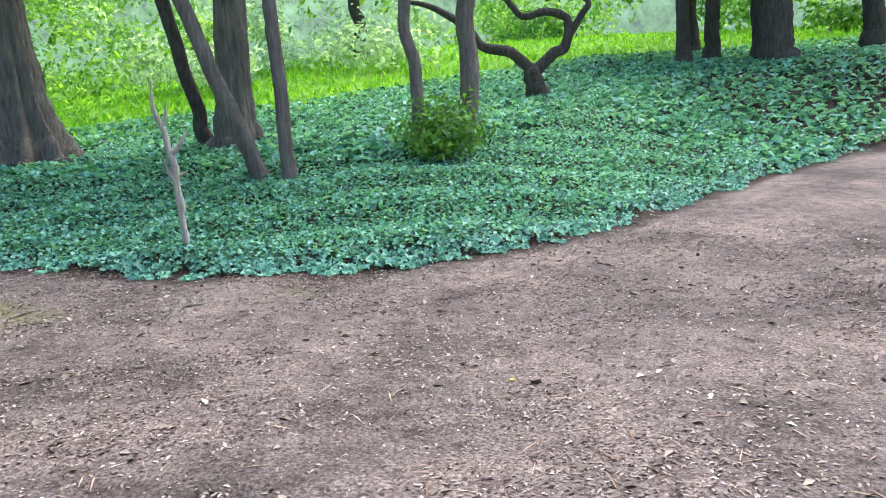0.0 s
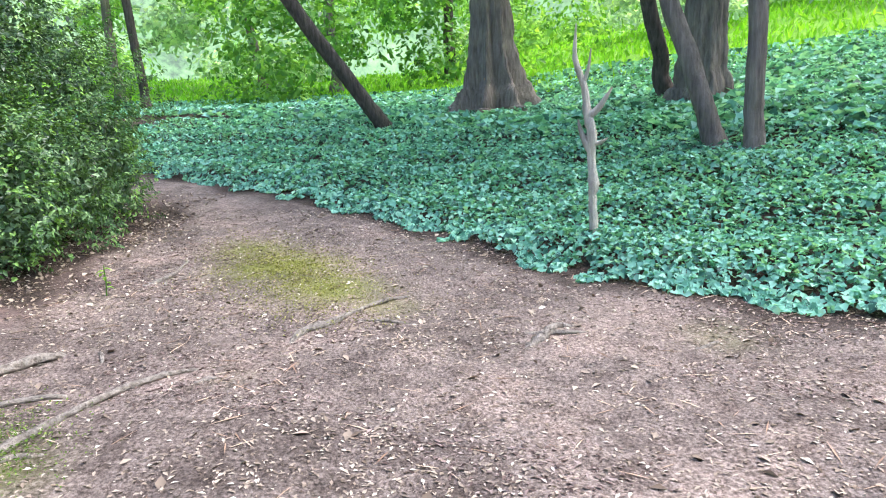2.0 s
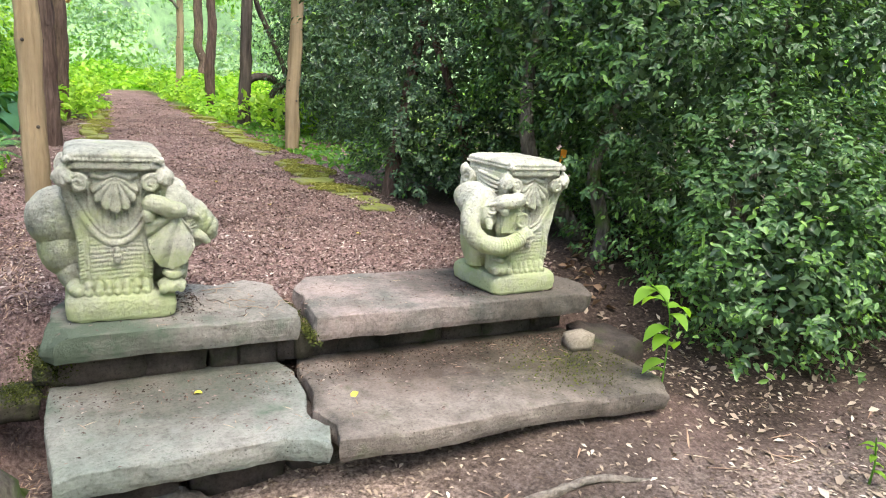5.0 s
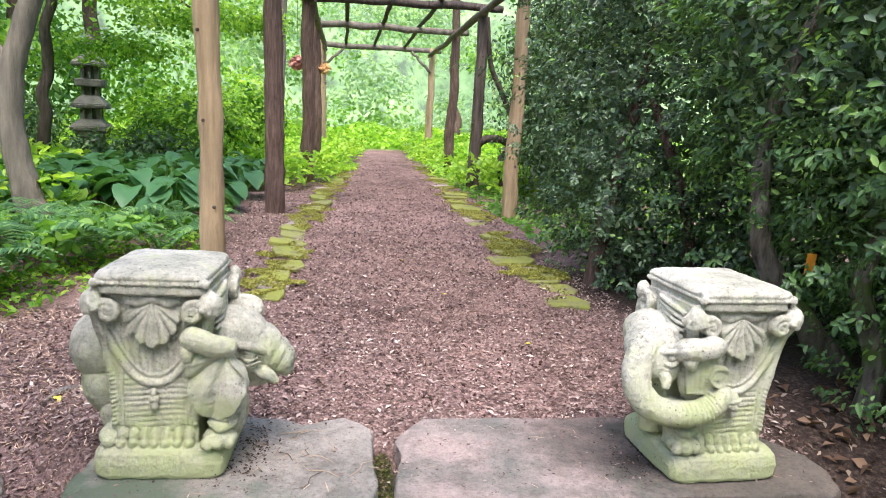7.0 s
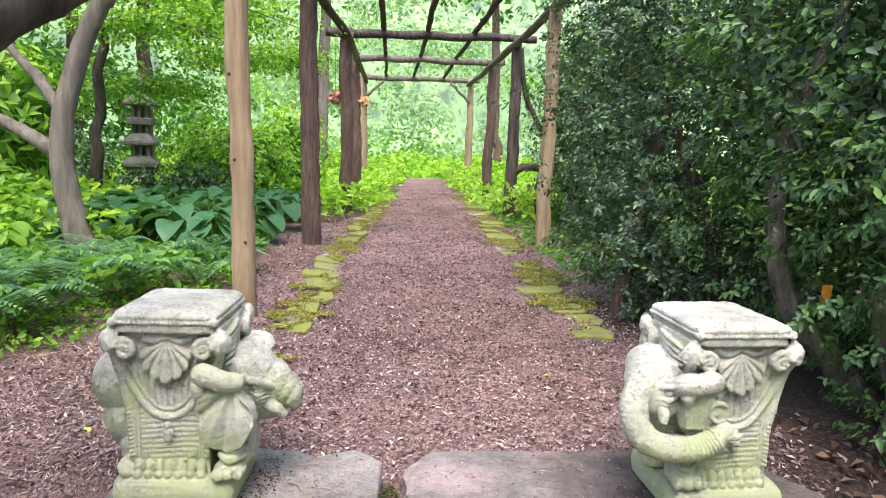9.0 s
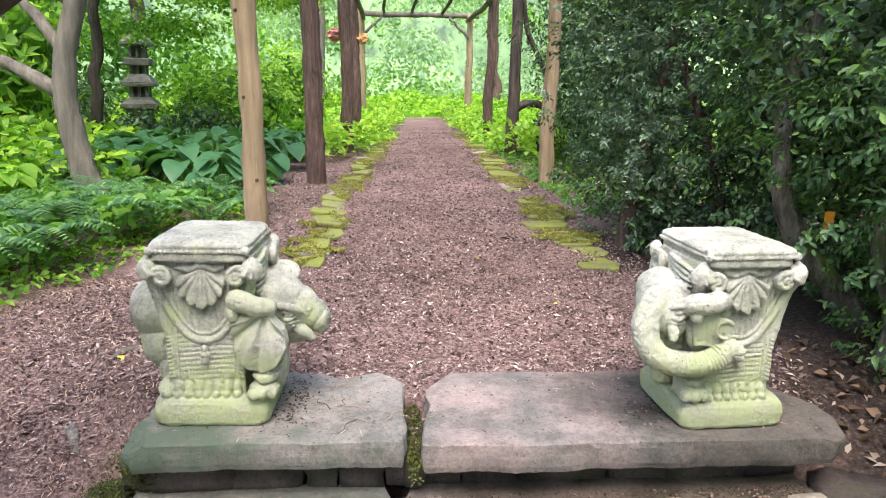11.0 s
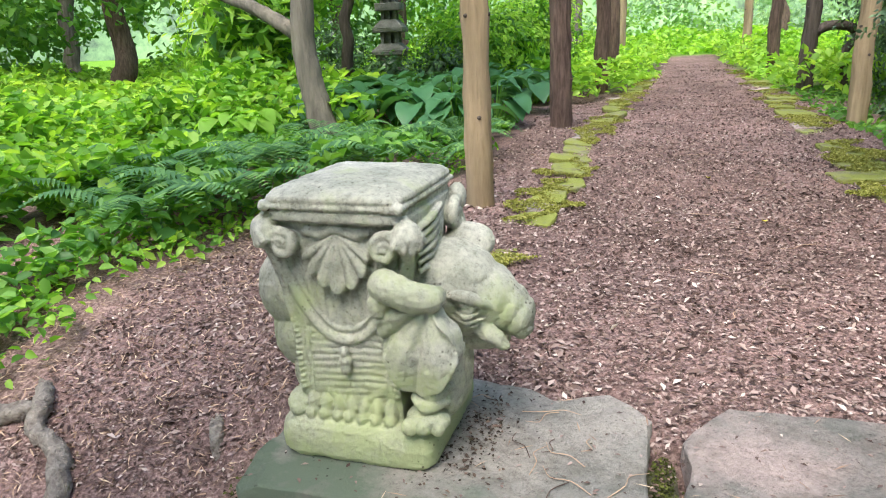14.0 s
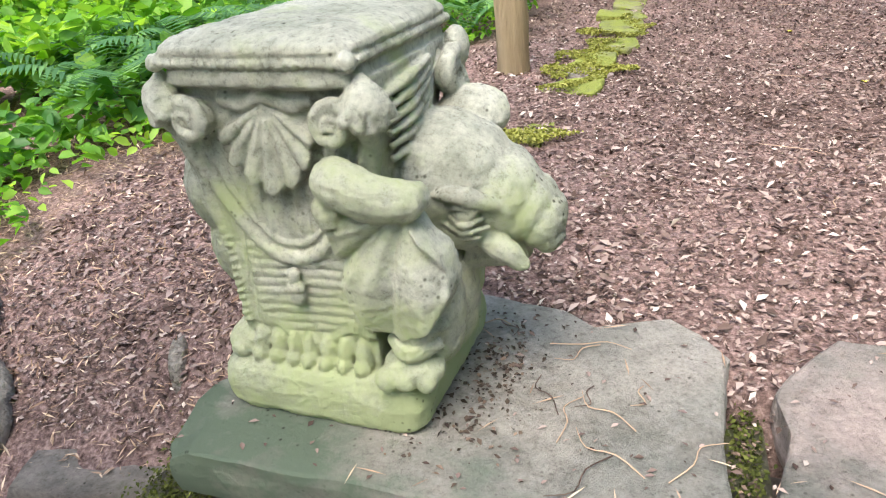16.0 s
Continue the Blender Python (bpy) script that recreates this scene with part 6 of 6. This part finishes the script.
for i, (x, y, s) in enumerate(((-1.5, 3.75, 0.55), (-1.9, 3.4, 0.6), (-1.45, 4.5, 0.55), (-2.3, 3.0, 0.6), (-2.1, 4.1, 0.6), (-2.7, 3.5, 0.6), (-2.35, 2.35, 0.55), (-2.7, 2.8, 0.55), (-1.75, 4.9, 0.5), (-3.2, 3.0, 0.55), (-2.55, 1.9, 0.5), (-3.0, 2.2, 0.5), (-2.6, 4.5, 0.55), (-3.6, 2.4, 0.5))):
    fern(x, y, s * (1.25 if y < 3.2 else 1.0), 540 + i)


def ground_cover(name, box, n, size, material, label, seed, h, keep=None, aspect=0.6, category="ground cover"):
    r = np.random.default_rng(seed)
    p = scatter(n, box, keep or (lambda x, y, u: u < 2), seed)
    pos = on_ground(p)
    hump = h * (0.55 + 0.45 * np.sin(1.3 * p[:, 0] + seed) * np.sin(1.1 * p[:, 1] + 2 * seed))
    pos[:, 2] += hump * r.uniform(0, 1, len(p)) ** 0.5 + 0.02
    tagged(leaves(name, pos, np.tile([0, 0, 1.0], (len(p), 1)), size * r.uniform(0.6, 1.4, len(p)), material, aspect=aspect, tilt=0.5, seed=seed + 1, oval=size > 0.04), label, category, kind="stuff")


def in_left_bed(x, y, gap=0.0):
    return x < np.interp(y, [0.2, 1.5, 2.35, 3.0, 3.9, 5.0, 9.0], [-2.3, -2.15, -1.85, -1.65, -1.3, -1.2, -1.15]) - gap


ground_cover("broad_ground_cover", (-7.5, -1.2, 0.6, 6.5), 15000, 0.085, GREEN, "leafy green perennials filling the left bed", 560, 0.34, lambda x, y, u: in_left_bed(x, y, 0.15) & (np.sin(3.3 * x + 1.1 * y) * np.sin(2.9 * y - x) + 0.5 * np.sin(7 * x + 5 * y) > -0.55 + 0.3 * u))
ground_cover("bed_edge_weeds", (-4.5, -1.2, 0.2, 4.6), 1500, 0.05, LIME, "small light green weeds along the bed edge", 563, 0.14, lambda x, y, u: in_left_bed(x, y, -0.12) & ~in_left_bed(x, y, 0.6) & (u < 0.8))
ground_cover("tall_perennials", (-8, -2.6, 1.5, 6), 8000, 0.115, LIME, "tall bright green perennials deeper in the bed", 566, 0.85, lambda x, y, u: in_left_bed(x, y, 1.1) & (np.sin(2.3 * x + y) * np.sin(2.1 * y - 0.6 * x) > -0.35 + 0.25 * u) & ~((y < 5.0) & (x > -3.5 + 0.25 * (5 - y))))
ground_cover("lime_perennials", (-14, -3.2, 5.5, 16), 12000, 0.15, LIME_SUNLIT, "lime-green perennials with sunlight put into their leaf colour", 570, 0.7, lambda x, y, u: x < -2.6 - 0.1 * (y - 5))
ground_cover("path_border_plants", (-2.6, 0.8, 8.2, 22), 9000, 0.12, LIME_SUNLIT, "bright green plants crowding the path edge", 580, 0.5, lambda x, y, u: x < left_edge(y) + 0.12 - 0.25 * u - 0.35 * ramp(10.5, 8.5, y) + 0.12 * np.sin(2.2 * y))
ground_cover("path_border_plants", (1.3, 5.0, 8.0, 22), 10000, 0.12, LIME_SUNLIT, "bright green plants crowding the path edge", 590, 0.65, lambda x, y, u: x > right_edge(y) - 0.1 + 0.25 * u + 0.5 * ramp(10.5, 8.5, y) + 0.15 * np.sin(1.9 * y))
ground_cover("edging_moss", (-1.1, 0.3, 1.7, 14), 20000, 0.015, MOSS, "yellow-green moss along the path edging", 604, 0.03, lambda x, y, u: (np.abs(x - left_edge(y)) < 0.14 + 0.07 * np.sin(7 * y) + 0.04 * np.sin(17 * y + 9 * x)) & (np.sin(23 * x + 5 * y) + np.sin(19 * y - 8 * x) > -0.9) & (np.sin(5 * y) + np.sin(2.3 * y + 1) > -0.6) & (u < 1 / (1 + (y / 4) ** 2) + 0.15), category="moss")
ground_cover("edging_moss", (1.0, 2.1, 2.6, 14), 22000, 0.016, MOSS, "yellow-green moss along the path edging", 606, 0.03, lambda x, y, u: (np.abs(x - right_edge(y)) < 0.17 + 0.09 * np.sin(6 * y + 1) + 0.04 * np.sin(15 * y + 9 * x)) & (np.sin(23 * x + 5 * y) + np.sin(19 * y - 8 * x) > -0.9) & (np.sin(4.3 * y) + np.sin(2.9 * y + 2) > -0.6) & (u < 1 / (1 + (y / 4) ** 2) + 0.15), category="moss")
ground_cover("root_moss", (-1.3, 0.3, -2.0, -0.6), 9000, 0.011, MOSS_GREEN, "green moss between the roots", 608, 0.02, lambda x, y, u: u < 1.3 * np.maximum(np.exp(-((x + 0.75) ** 2 + (y + 1.15) ** 2) / 0.12), np.exp(-((x + 0.4) ** 2 + (y + 1.4) ** 2) / 0.09)), category="moss")
ground_cover("earth_moss", (0.8, 3.8, -3.8, -1.6), 11000, 0.011, MOSS, "olive moss patch on the bare earth", 609, 0.012, lambda x, y, u: u < 1.0 * np.exp(-((x - 2.15 - 0.9 * (y + 2.6)) ** 2 / 0.5 + (y + 2.55) ** 2 / 0.2)), category="moss")
ground_cover("vine_ground_cover", (1.75, 6.5, 4.2, 10), 6000, 0.075, GREEN, "low green ground cover beyond the posts", 600, 0.12)
ground_cover("end_plants", (-9, 9, 19, 26), 7000, 0.2, LIME_SUNLIT, "bright green planting at the end of the path", 610, 0.8, lambda x, y, u: y > 20.6)
bush("azalea_bush", [(-2.6, 10.2, 1.1, 1.1, 1.0, 0.75), (-1.9, 11.8, 1.3, 0.8, 1.0, 0.9)], 5000, 0.1, LIME_SUNLIT, "bright green leafy shrub behind the posts", 620, inner=GREEN)
bush("rhododendron_bush", [(-4.9, 7.6, 1.9, 0.8, 0.7, 0.8), (-5.4, 8.0, 1.4, 0.9, 0.8, 0.9)], 1500, 0.2, LIME_SUNLIT, "shrub with upright yellow-green leaves", 630, inner=GREEN, aspect=0.3)
bush("evergreen_bush", [(-2.85, 9.3, 0.8, 0.65, 0.55, 0.45), (-3.65, 8.95, 0.72, 0.6, 0.45, 0.42), (-5.9, 11.5, 1.0, 1.0, 0.8, 0.7)], 5000, 0.08, BOX, "rounded dark green shrub near the lantern", 640, inner=HOLLY_AND_SHADE)


def stone_lantern():
    """A tiered pagoda: square bodies with window openings under wide sloping roofs."""
    x, y = -4.16, 10.5
    z = g(x, y)
    e = empty("stone_lantern", x, y, z, "dark weathered stone pagoda lantern among shrubs", "stone lantern")
    inv = e.matrix_world.inverted()
    made = []

    def piece(name, z0, z1, r0, r1, seg=4):
        bm = bmesh.new()
        bmesh.ops.create_cone(bm, cap_ends=True, segments=seg, radius1=r0, radius2=r1, depth=z1 - z0, matrix=Matrix.Translation((x, y, (z0 + z1) / 2)) @ Matrix.Rotation(radians(45 + 8), 4, "Z"))
        bmesh.ops.bevel(bm, geom=bm.edges[:], offset=0.012, segments=1, affect="EDGES")
        made.append(part(name, bm, LANTERN))

    def storey(z0, z1, half):
        turn = Matrix.Translation((x, y, (z0 + z1) / 2)) @ Matrix.Rotation(radians(8), 4, "Z")
        for i in (-1, 1):
            for j in (-1, 1):
                bm = bmesh.new()
                bmesh.ops.create_cube(bm, size=1, matrix=turn @ Matrix.Translation((i * half * 0.8, j * half * 0.8, 0)) @ Matrix.Diagonal((half * 0.4, half * 0.4, z1 - z0, 1)))
                made.append(part("pillar", bm, LANTERN))
        for i, w in ((0, 0.32), (1, 0.32)):
            bm = bmesh.new()
            bmesh.ops.create_cube(bm, size=1, matrix=turn @ Matrix.Rotation(radians(90 * i), 4, "Z") @ Matrix.Diagonal((half * w, half * 1.9, z1 - z0, 1)))
            made.append(part("mullion", bm, LANTERN))
    piece("foot", z - 0.02, z + 0.2, 0.5, 0.42)
    piece("shaft", z + 0.2, 1.0, 0.26, 0.24)
    piece("platform", 1.0, 1.1, 0.30, 0.34)
    piece("roof", 1.10, 1.17, 0.40, 0.41)
    piece("roof", 1.17, 1.29, 0.41, 0.22)
    storey(1.29, 1.46, 0.15)
    piece("roof", 1.46, 1.52, 0.36, 0.37)
    piece("roof", 1.52, 1.67, 0.37, 0.18)
    storey(1.67, 1.80, 0.125)
    piece("ledge", 1.80, 1.92, 0.29, 0.30)
    storey(1.92, 2.12, 0.13)
    piece("roof", 2.12, 2.17, 0.34, 0.35)
    piece("roof", 2.17, 2.32, 0.35, 0.14)
    piece("finial", 2.32, 2.7, 0.10, 0.03, 12)
    for o in made:
        o.parent, o.matrix_parent_inverse = e, inv


stone_lantern()

# ---- distance ----
def wood_edge(name, box, tops, n_blob, n_leaf, size, material, label, seed):
    """A stand of many uneven crowns, from the ground up, within the box (x0, x1, y0, y1)."""
    r = np.random.default_rng(seed)
    blobs = []
    for i in range(n_blob):
        x, y = r.uniform(box[0], box[1]), r.uniform(box[2], box[3])
        k = r.uniform(0.7, 2.0)
        z = float(ground(x, y)) + r.uniform(0.2, tops) * (0.35 + 0.65 * r.uniform(0, 1))
        blobs.append((x, y, z, k * r.uniform(0.8, 1.4), k, k * r.uniform(0.5, 0.9)))
    pos, nrm = foliage_points(blobs, n_leaf, seed + 1, 0.6, 0.35, floor=0.05)
    tagged(leaves(name, pos, nrm + np.array([0, 0, 0.4]), size * r.uniform(0.5, 1.5, len(pos)), material, aspect=0.6, tilt=0.6, seed=seed + 2), label, "trees", kind="stuff")


wood_edge("woodland", (-17, -6.5, 9, 22), 9, 34, 20000, 0.2, GREEN, "dense green woodland behind the garden", 700)
wood_edge("woodland", (-16, -5, 12, 24), 9, 16, 9000, 0.2, LIME, "bright green woodland leaves behind the garden", 703)
wood_edge("woodland", (-18, -11, -2, 10), 7, 24, 12000, 0.2, GREEN, "dense green woodland beside the garden", 706)
wood_edge("woodland", (-7, 10, 25, 36), 11, 40, 22000, 0.2, FAR_HAZED, "trees beyond the path end, haze in their pale leaf colour", 710)
wood_edge("woodland", (-6, 9, 26, 34), 10, 14, 3500, 0.22, FAR_SUNLIT, "trees beyond the path end, sunlight in their bright leaf colour", 713)
wood_edge("woodland", (7, 22, 11, 26), 9, 34, 20000, 0.22, GREEN, "green trees behind the evergreen bushes", 716)
wood_edge("woodland", (30, 42, -26, 14), 11, 50, 19000, 0.32, FAR_SUNLIT, "trees beyond the lawn, sunlight in their bright leaf colour", 720)
wood_edge("woodland", (29, 42, -26, 14), 10, 22, 9000, 0.32, FAR_HAZED, "trees beyond the lawn, haze in their pale leaf colour", 723)
wood_edge("woodland", (-4, 30, -46, -33), 11, 44, 12000, 0.34, FAR_SUNLIT, "trees beyond the lawn, sunlight in their bright leaf colour", 726)
wood_edge("woodland", (-4, 30, -44, -31), 8, 18, 7000, 0.32, GREEN, "green shrubs beyond the lawn", 729)
wood_edge("woodland", (14, 22, -22, -12), 3.2, 9, 5000, 0.22, FAR_HAZED, "green shrubs on the lawn, haze in their pale leaf colour", 732)
wood_edge("woodland", (16, 26, -7, 0), 4.5, 9, 5500, 0.22, GREEN, "green shrubs at the lawn edge", 735)
wood_edge("woodland", (13, 17, -12, -7), 3.6, 4, 1800, 0.16, LIME, "light green leaves hanging over the lawn edge", 738)
for i, (x, y) in enumerate(((-8, 17), (-10.5, 15), (-6.8, 19), (-12, 12), (-9.5, 10.5), (-2.2, 22), (4, 24), (-7.6, 12.8), (-13.5, 7))):
    tree("tree", (x, y, g(x, y)), (x + 0.4 * math.sin(3 * i), y + 0.3, 10), 0.16 + 0.03 * (i % 3), 0.12, BARK if i % 2 else BARK_RED, "slim woodland trunk behind the garden", 730 + i, bend=0.15, crown=[(x, y, 8.5, 2.6, 2.6, 2.2)], n_leaf=1500, leaf=0.25, leaf_mat=GREEN)



def woodland_glow_wall():
    """Woods that close the view all round, far beyond the garden; their haze is a glow."""
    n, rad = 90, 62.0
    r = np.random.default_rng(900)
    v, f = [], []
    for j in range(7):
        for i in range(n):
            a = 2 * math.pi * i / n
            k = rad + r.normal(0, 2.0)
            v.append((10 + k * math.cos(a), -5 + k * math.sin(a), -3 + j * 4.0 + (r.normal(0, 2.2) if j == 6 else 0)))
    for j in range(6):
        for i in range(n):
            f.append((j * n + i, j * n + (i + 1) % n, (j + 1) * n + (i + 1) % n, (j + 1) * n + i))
    tagged(mesh_object("backdrop", v, f, WOODLAND_GLOW), "green woodland backdrop, its haze put in as a glow", "woodland", kind="structure")


woodland_glow_wall()

_m = np.array([-4.3, 8.8, g(-4.3, 8.8)])
tree("maple_tree", tuple(_m), tuple(_m + (0.3, -0.2, 3.2)), 0.09, 0.06, BARK_DARK, "slender maple with layered bright green sprays", 860, crown=[(-3.0, 8.0, 3.1, 1.6, 1.0, 0.3), (-2.1, 7.5, 2.65, 0.9, 0.8, 0.22), (-3.6, 8.6, 3.9, 2.2, 1.2, 0.4), (-2.4, 9.2, 3.5, 1.3, 0.9, 0.3), (-1.6, 9.8, 2.9, 0.7, 0.6, 0.25), (-3.3, 9.0, 2.35, 0.9, 0.6, 0.3)], n_leaf=13000, leaf=0.075, leaf_mat=LIME, limbs=[
    ([_m + (0.25, -0.2, 2.6), _m + (1.0, -0.7, 2.75), _m + (1.9, -1.2, 2.5), _m + (2.6, -1.5, 2.1)], [0.04, 0.03, 0.02, 0.008]),
    ([_m + (0.28, -0.2, 3.0), _m + (0.9, 0.2, 3.2), _m + (1.9, 0.5, 3.1)], [0.04, 0.03, 0.01])])

# small plants beside the steps
sprig(1.42, -0.6, 0.62, 10, 0.12, 800, "bright green seedling with arching stem by the step")
sprig(1.76, -1.36, 0.22, 6, 0.06, 820, "small light green seedling in the leaf litter")


# ---- small things ----
def tag_card():
    x, y, z = TAG
    bm = bmesh.new()
    bmesh.ops.create_cube(bm, size=1, matrix=Matrix.Translation((x, y, z)) @ Matrix.Rotation(0.2, 4, "Z") @ Matrix.Rotation(0.08, 4, "Y") @ Matrix.Diagonal((0.055, 0.004, 0.095, 1)))
    bmesh.ops.bevel(bm, geom=bm.edges[:], offset=0.0015, segments=2, affect="EDGES")
    tagged(part("plant_tag", bm, ORANGE), "small orange tag hanging on the bush stem", "tag")


def disc_marker():
    bm = bmesh.new()
    bmesh.ops.create_cone(bm, cap_ends=True, segments=20, radius1=0.06, radius2=0.055, depth=0.02, matrix=Matrix.Translation((10.2, -5.66, 2.0)) @ Vector((-0.9, 0.35, 0)).to_track_quat("Z", "Y").to_matrix().to_4x4())
    tagged(part("tree_marker", bm, ORANGE), "small round yellow marker on the trunk", "marker")


TAG = (1.9, 0.86, 1.01)
tag_card()
disc_marker()


def flower_basket(x, y, z, material, seed, label):
    r = np.random.default_rng(seed)
    e = empty("hanging_flowers", x, y, z, label, "flowers")
    inv = e.matrix_world.inverted()
    pos, nrm = foliage_points([(x, y, z, 0.11, 0.11, 0.10)], 300, seed, 0.5)
    pt = leaves("blossom", pos, nrm, 0.06 * r.uniform(0.6, 1.4, len(pos)), material, aspect=0.8, seed=seed)
    v, f = tube(np.array([(x, y, z), (x, y, 3.3)]), [0.004, 0.004], 6, rough=0, closed=False)
    cord = mesh_object("cord", v, f, BARK_DARK)
    for o in (pt, cord):
        o.parent, o.matrix_parent_inverse = e, inv


flower_basket(-0.86, 9.75, 2.33, RED, 950, "red flowers hanging from the pergola")
flower_basket(-0.5, 12.6, 2.45, PEACH, 951, "orange flowers hanging from the pergola")


def twigs():
    r = np.random.default_rng(960)
    for i in range(26):
        if i < 12:
            x, y = r.uniform(-0.48, -0.1), r.uniform(0.12, 0.55)
            z = 0.424
        else:
            x, y = r.uniform(-1.0, 1.2), r.uniform(0.9, 5.5)
            z = float(rough_ground(x, y)) + 0.012
        a, ln = r.uniform(0, 6.28), r.uniform(0.06, 0.16) * (1 if i < 12 else 1.5)
        d = np.array([math.cos(a), math.sin(a), 0])
        p0 = np.array([x, y, z])
        o = limb("twig", [p0, p0 + d * ln * 0.4 + (0, 0, 0.004), p0 + d * ln * 0.7 + np.array([-d[1], d[0], 0]) * 0.02, p0 + d * ln], [0.0011, 0.0013, 0.001, 0.0007], NEEDLE if i % 3 else BARK_RED, sides=6, per=3, seed=961 + i)
        tagged(o, "thin dry twig fallen on the ground", "twig", "fallen twigs")
    for i, (x, y) in enumerate(((0.95, 0.2), (0.35, 3.6), (-0.45, -0.1), (0.1, -0.28), (-1.25, 0.9), (0.85, 1.6), (0.55, 2.6), (-1.5, -2.1), (-2.2, -4.6))):
        z = 0.425 if 0.05 < y < 0.6 and x > -1 else (0.2 if -0.6 < y < 0 and -1 < x < 1.4 else float(rough_ground(x, y)) + 0.01)
        o = broad_leaf("fallen_leaf", (x, y, z), i * 1.3, 0.05, YELLOW, 0.25, i)
        tagged(o, "small yellow leaf fallen on the ground", "leaf", "fallen yellow leaves")


def soil_crumbs():
    """Dark crumbs of soil and needles lying against the plinths and in the slab joint."""
    r = np.random.default_rng(980)
    pos = []
    for cx, cy, sx, sy, n, z in ((-0.44, 0.36, 0.05, 0.11, 420, 0.4235), (0.005, 0.35, 0.012, 0.2, 300, 0.365), (0.86, 0.2, 0.05, 0.1, 160, 0.4235)):
        p = np.column_stack([r.normal(cx, sx, n), r.normal(cy, sy, n), np.full(n, z)])
        pos.append(p[(p[:, 1] > 0.06) & (p[:, 1] < 0.62)])
    strip = np.column_stack([r.uniform(-0.95, 1.42, 5200), -0.22 + 0.27 * r.uniform(0, 1, 5200) ** 0.55, np.full(5200, 0.2)])
    pos.append(strip[r.uniform(0, 1, 5200) < np.clip(0.25 + 0.5 * strip[:, 0], 0.12, 0.95)])
    pos = np.concatenate(pos)
    tagged(leaves("soil_crumbs", pos, np.tile([0, 0, 1.0], (len(pos), 1)), r.uniform(0.004, 0.016, len(pos)), SOIL, aspect=0.6, tilt=0.3, seed=981, bend=0.1), "dark soil crumbs and needles on the slab", "soil", kind="stuff")


SOIL = leaf_material("soil_crumb", [(0.0, (0.03, 0.022, 0.018)), (0.7, (0.10, 0.07, 0.058)), (1.0, (0.28, 0.19, 0.15))], 0.95, 0.0, 0.1)
soil_crumbs()
twigs()


def slab_litter():
    """Needles, chips and small leaves lying on the step slabs."""
    r = np.random.default_rng(990)
    n = 420
    p = np.column_stack([r.uniform(-0.95, 1.45, n), r.uniform(0.05, 0.58, n), np.full(n, 0.4245)])
    q = np.column_stack([r.uniform(-0.92, 1.38, n), -0.55 + 0.6 * r.uniform(0, 1, n) ** 0.6, np.full(n, 0.2)])
    pos = np.concatenate([p, q])
    up = np.tile([0, 0, 1.0], (len(pos), 1))
    half = r.uniform(0, 1, len(pos)) < 0.14
    tagged(leaves("slab_needles", pos[half], up[half], r.uniform(0.02, 0.07, half.sum()), NEEDLE, aspect=0.06, tilt=0.05, seed=991, bend=0.02), "dry needles on the step slabs", "needles", kind="stuff")
    tagged(leaves("slab_chips", pos[~half], up[~half], r.uniform(0.006, 0.02, (~half).sum()), CHIP, aspect=0.5, tilt=0.15, seed=992, bend=0.1), "bark chips and leaf bits on the step slabs", "leaf litter", kind="stuff")


slab_litter()


def step_moss():
    """Moss cushions on the stones at the end of the steps and in the joint between the slabs."""
    r = np.random.default_rng(995)
    pos = []
    for cx, cy, cz, sx, sy, sz, n in ((-0.97, 0.2, 0.295, 0.03, 0.05, 0.008, 700), (-1.05, 0.15, 0.187, 0.045, 0.05, 0.006, 900), (-0.92, 0.135, 0.26, 0.035, 0.006, 0.025, 500), (0.004, 0.1, 0.345, 0.012, 0.07, 0.012, 900), (0.01, 0.35, 0.352, 0.014, 0.12, 0.01, 900), (1.12, -0.35, 0.197, 0.16, 0.12, 0.002, 1500)):
        pos.append(np.column_stack([r.normal(cx, sx, n), r.normal(cy, sy, n), r.normal(cz, sz, n)]))
    pos = np.concatenate(pos)
    tagged(leaves("step_moss", pos, np.tile([-0.2, -0.4, 1.0], (len(pos), 1)), r.uniform(0.006, 0.014, len(pos)), MOSS_DARK, aspect=0.6, tilt=0.5, seed=996, bend=0.2), "dark green moss on the ends and joints of the steps", "moss", kind="stuff")


step_moss()
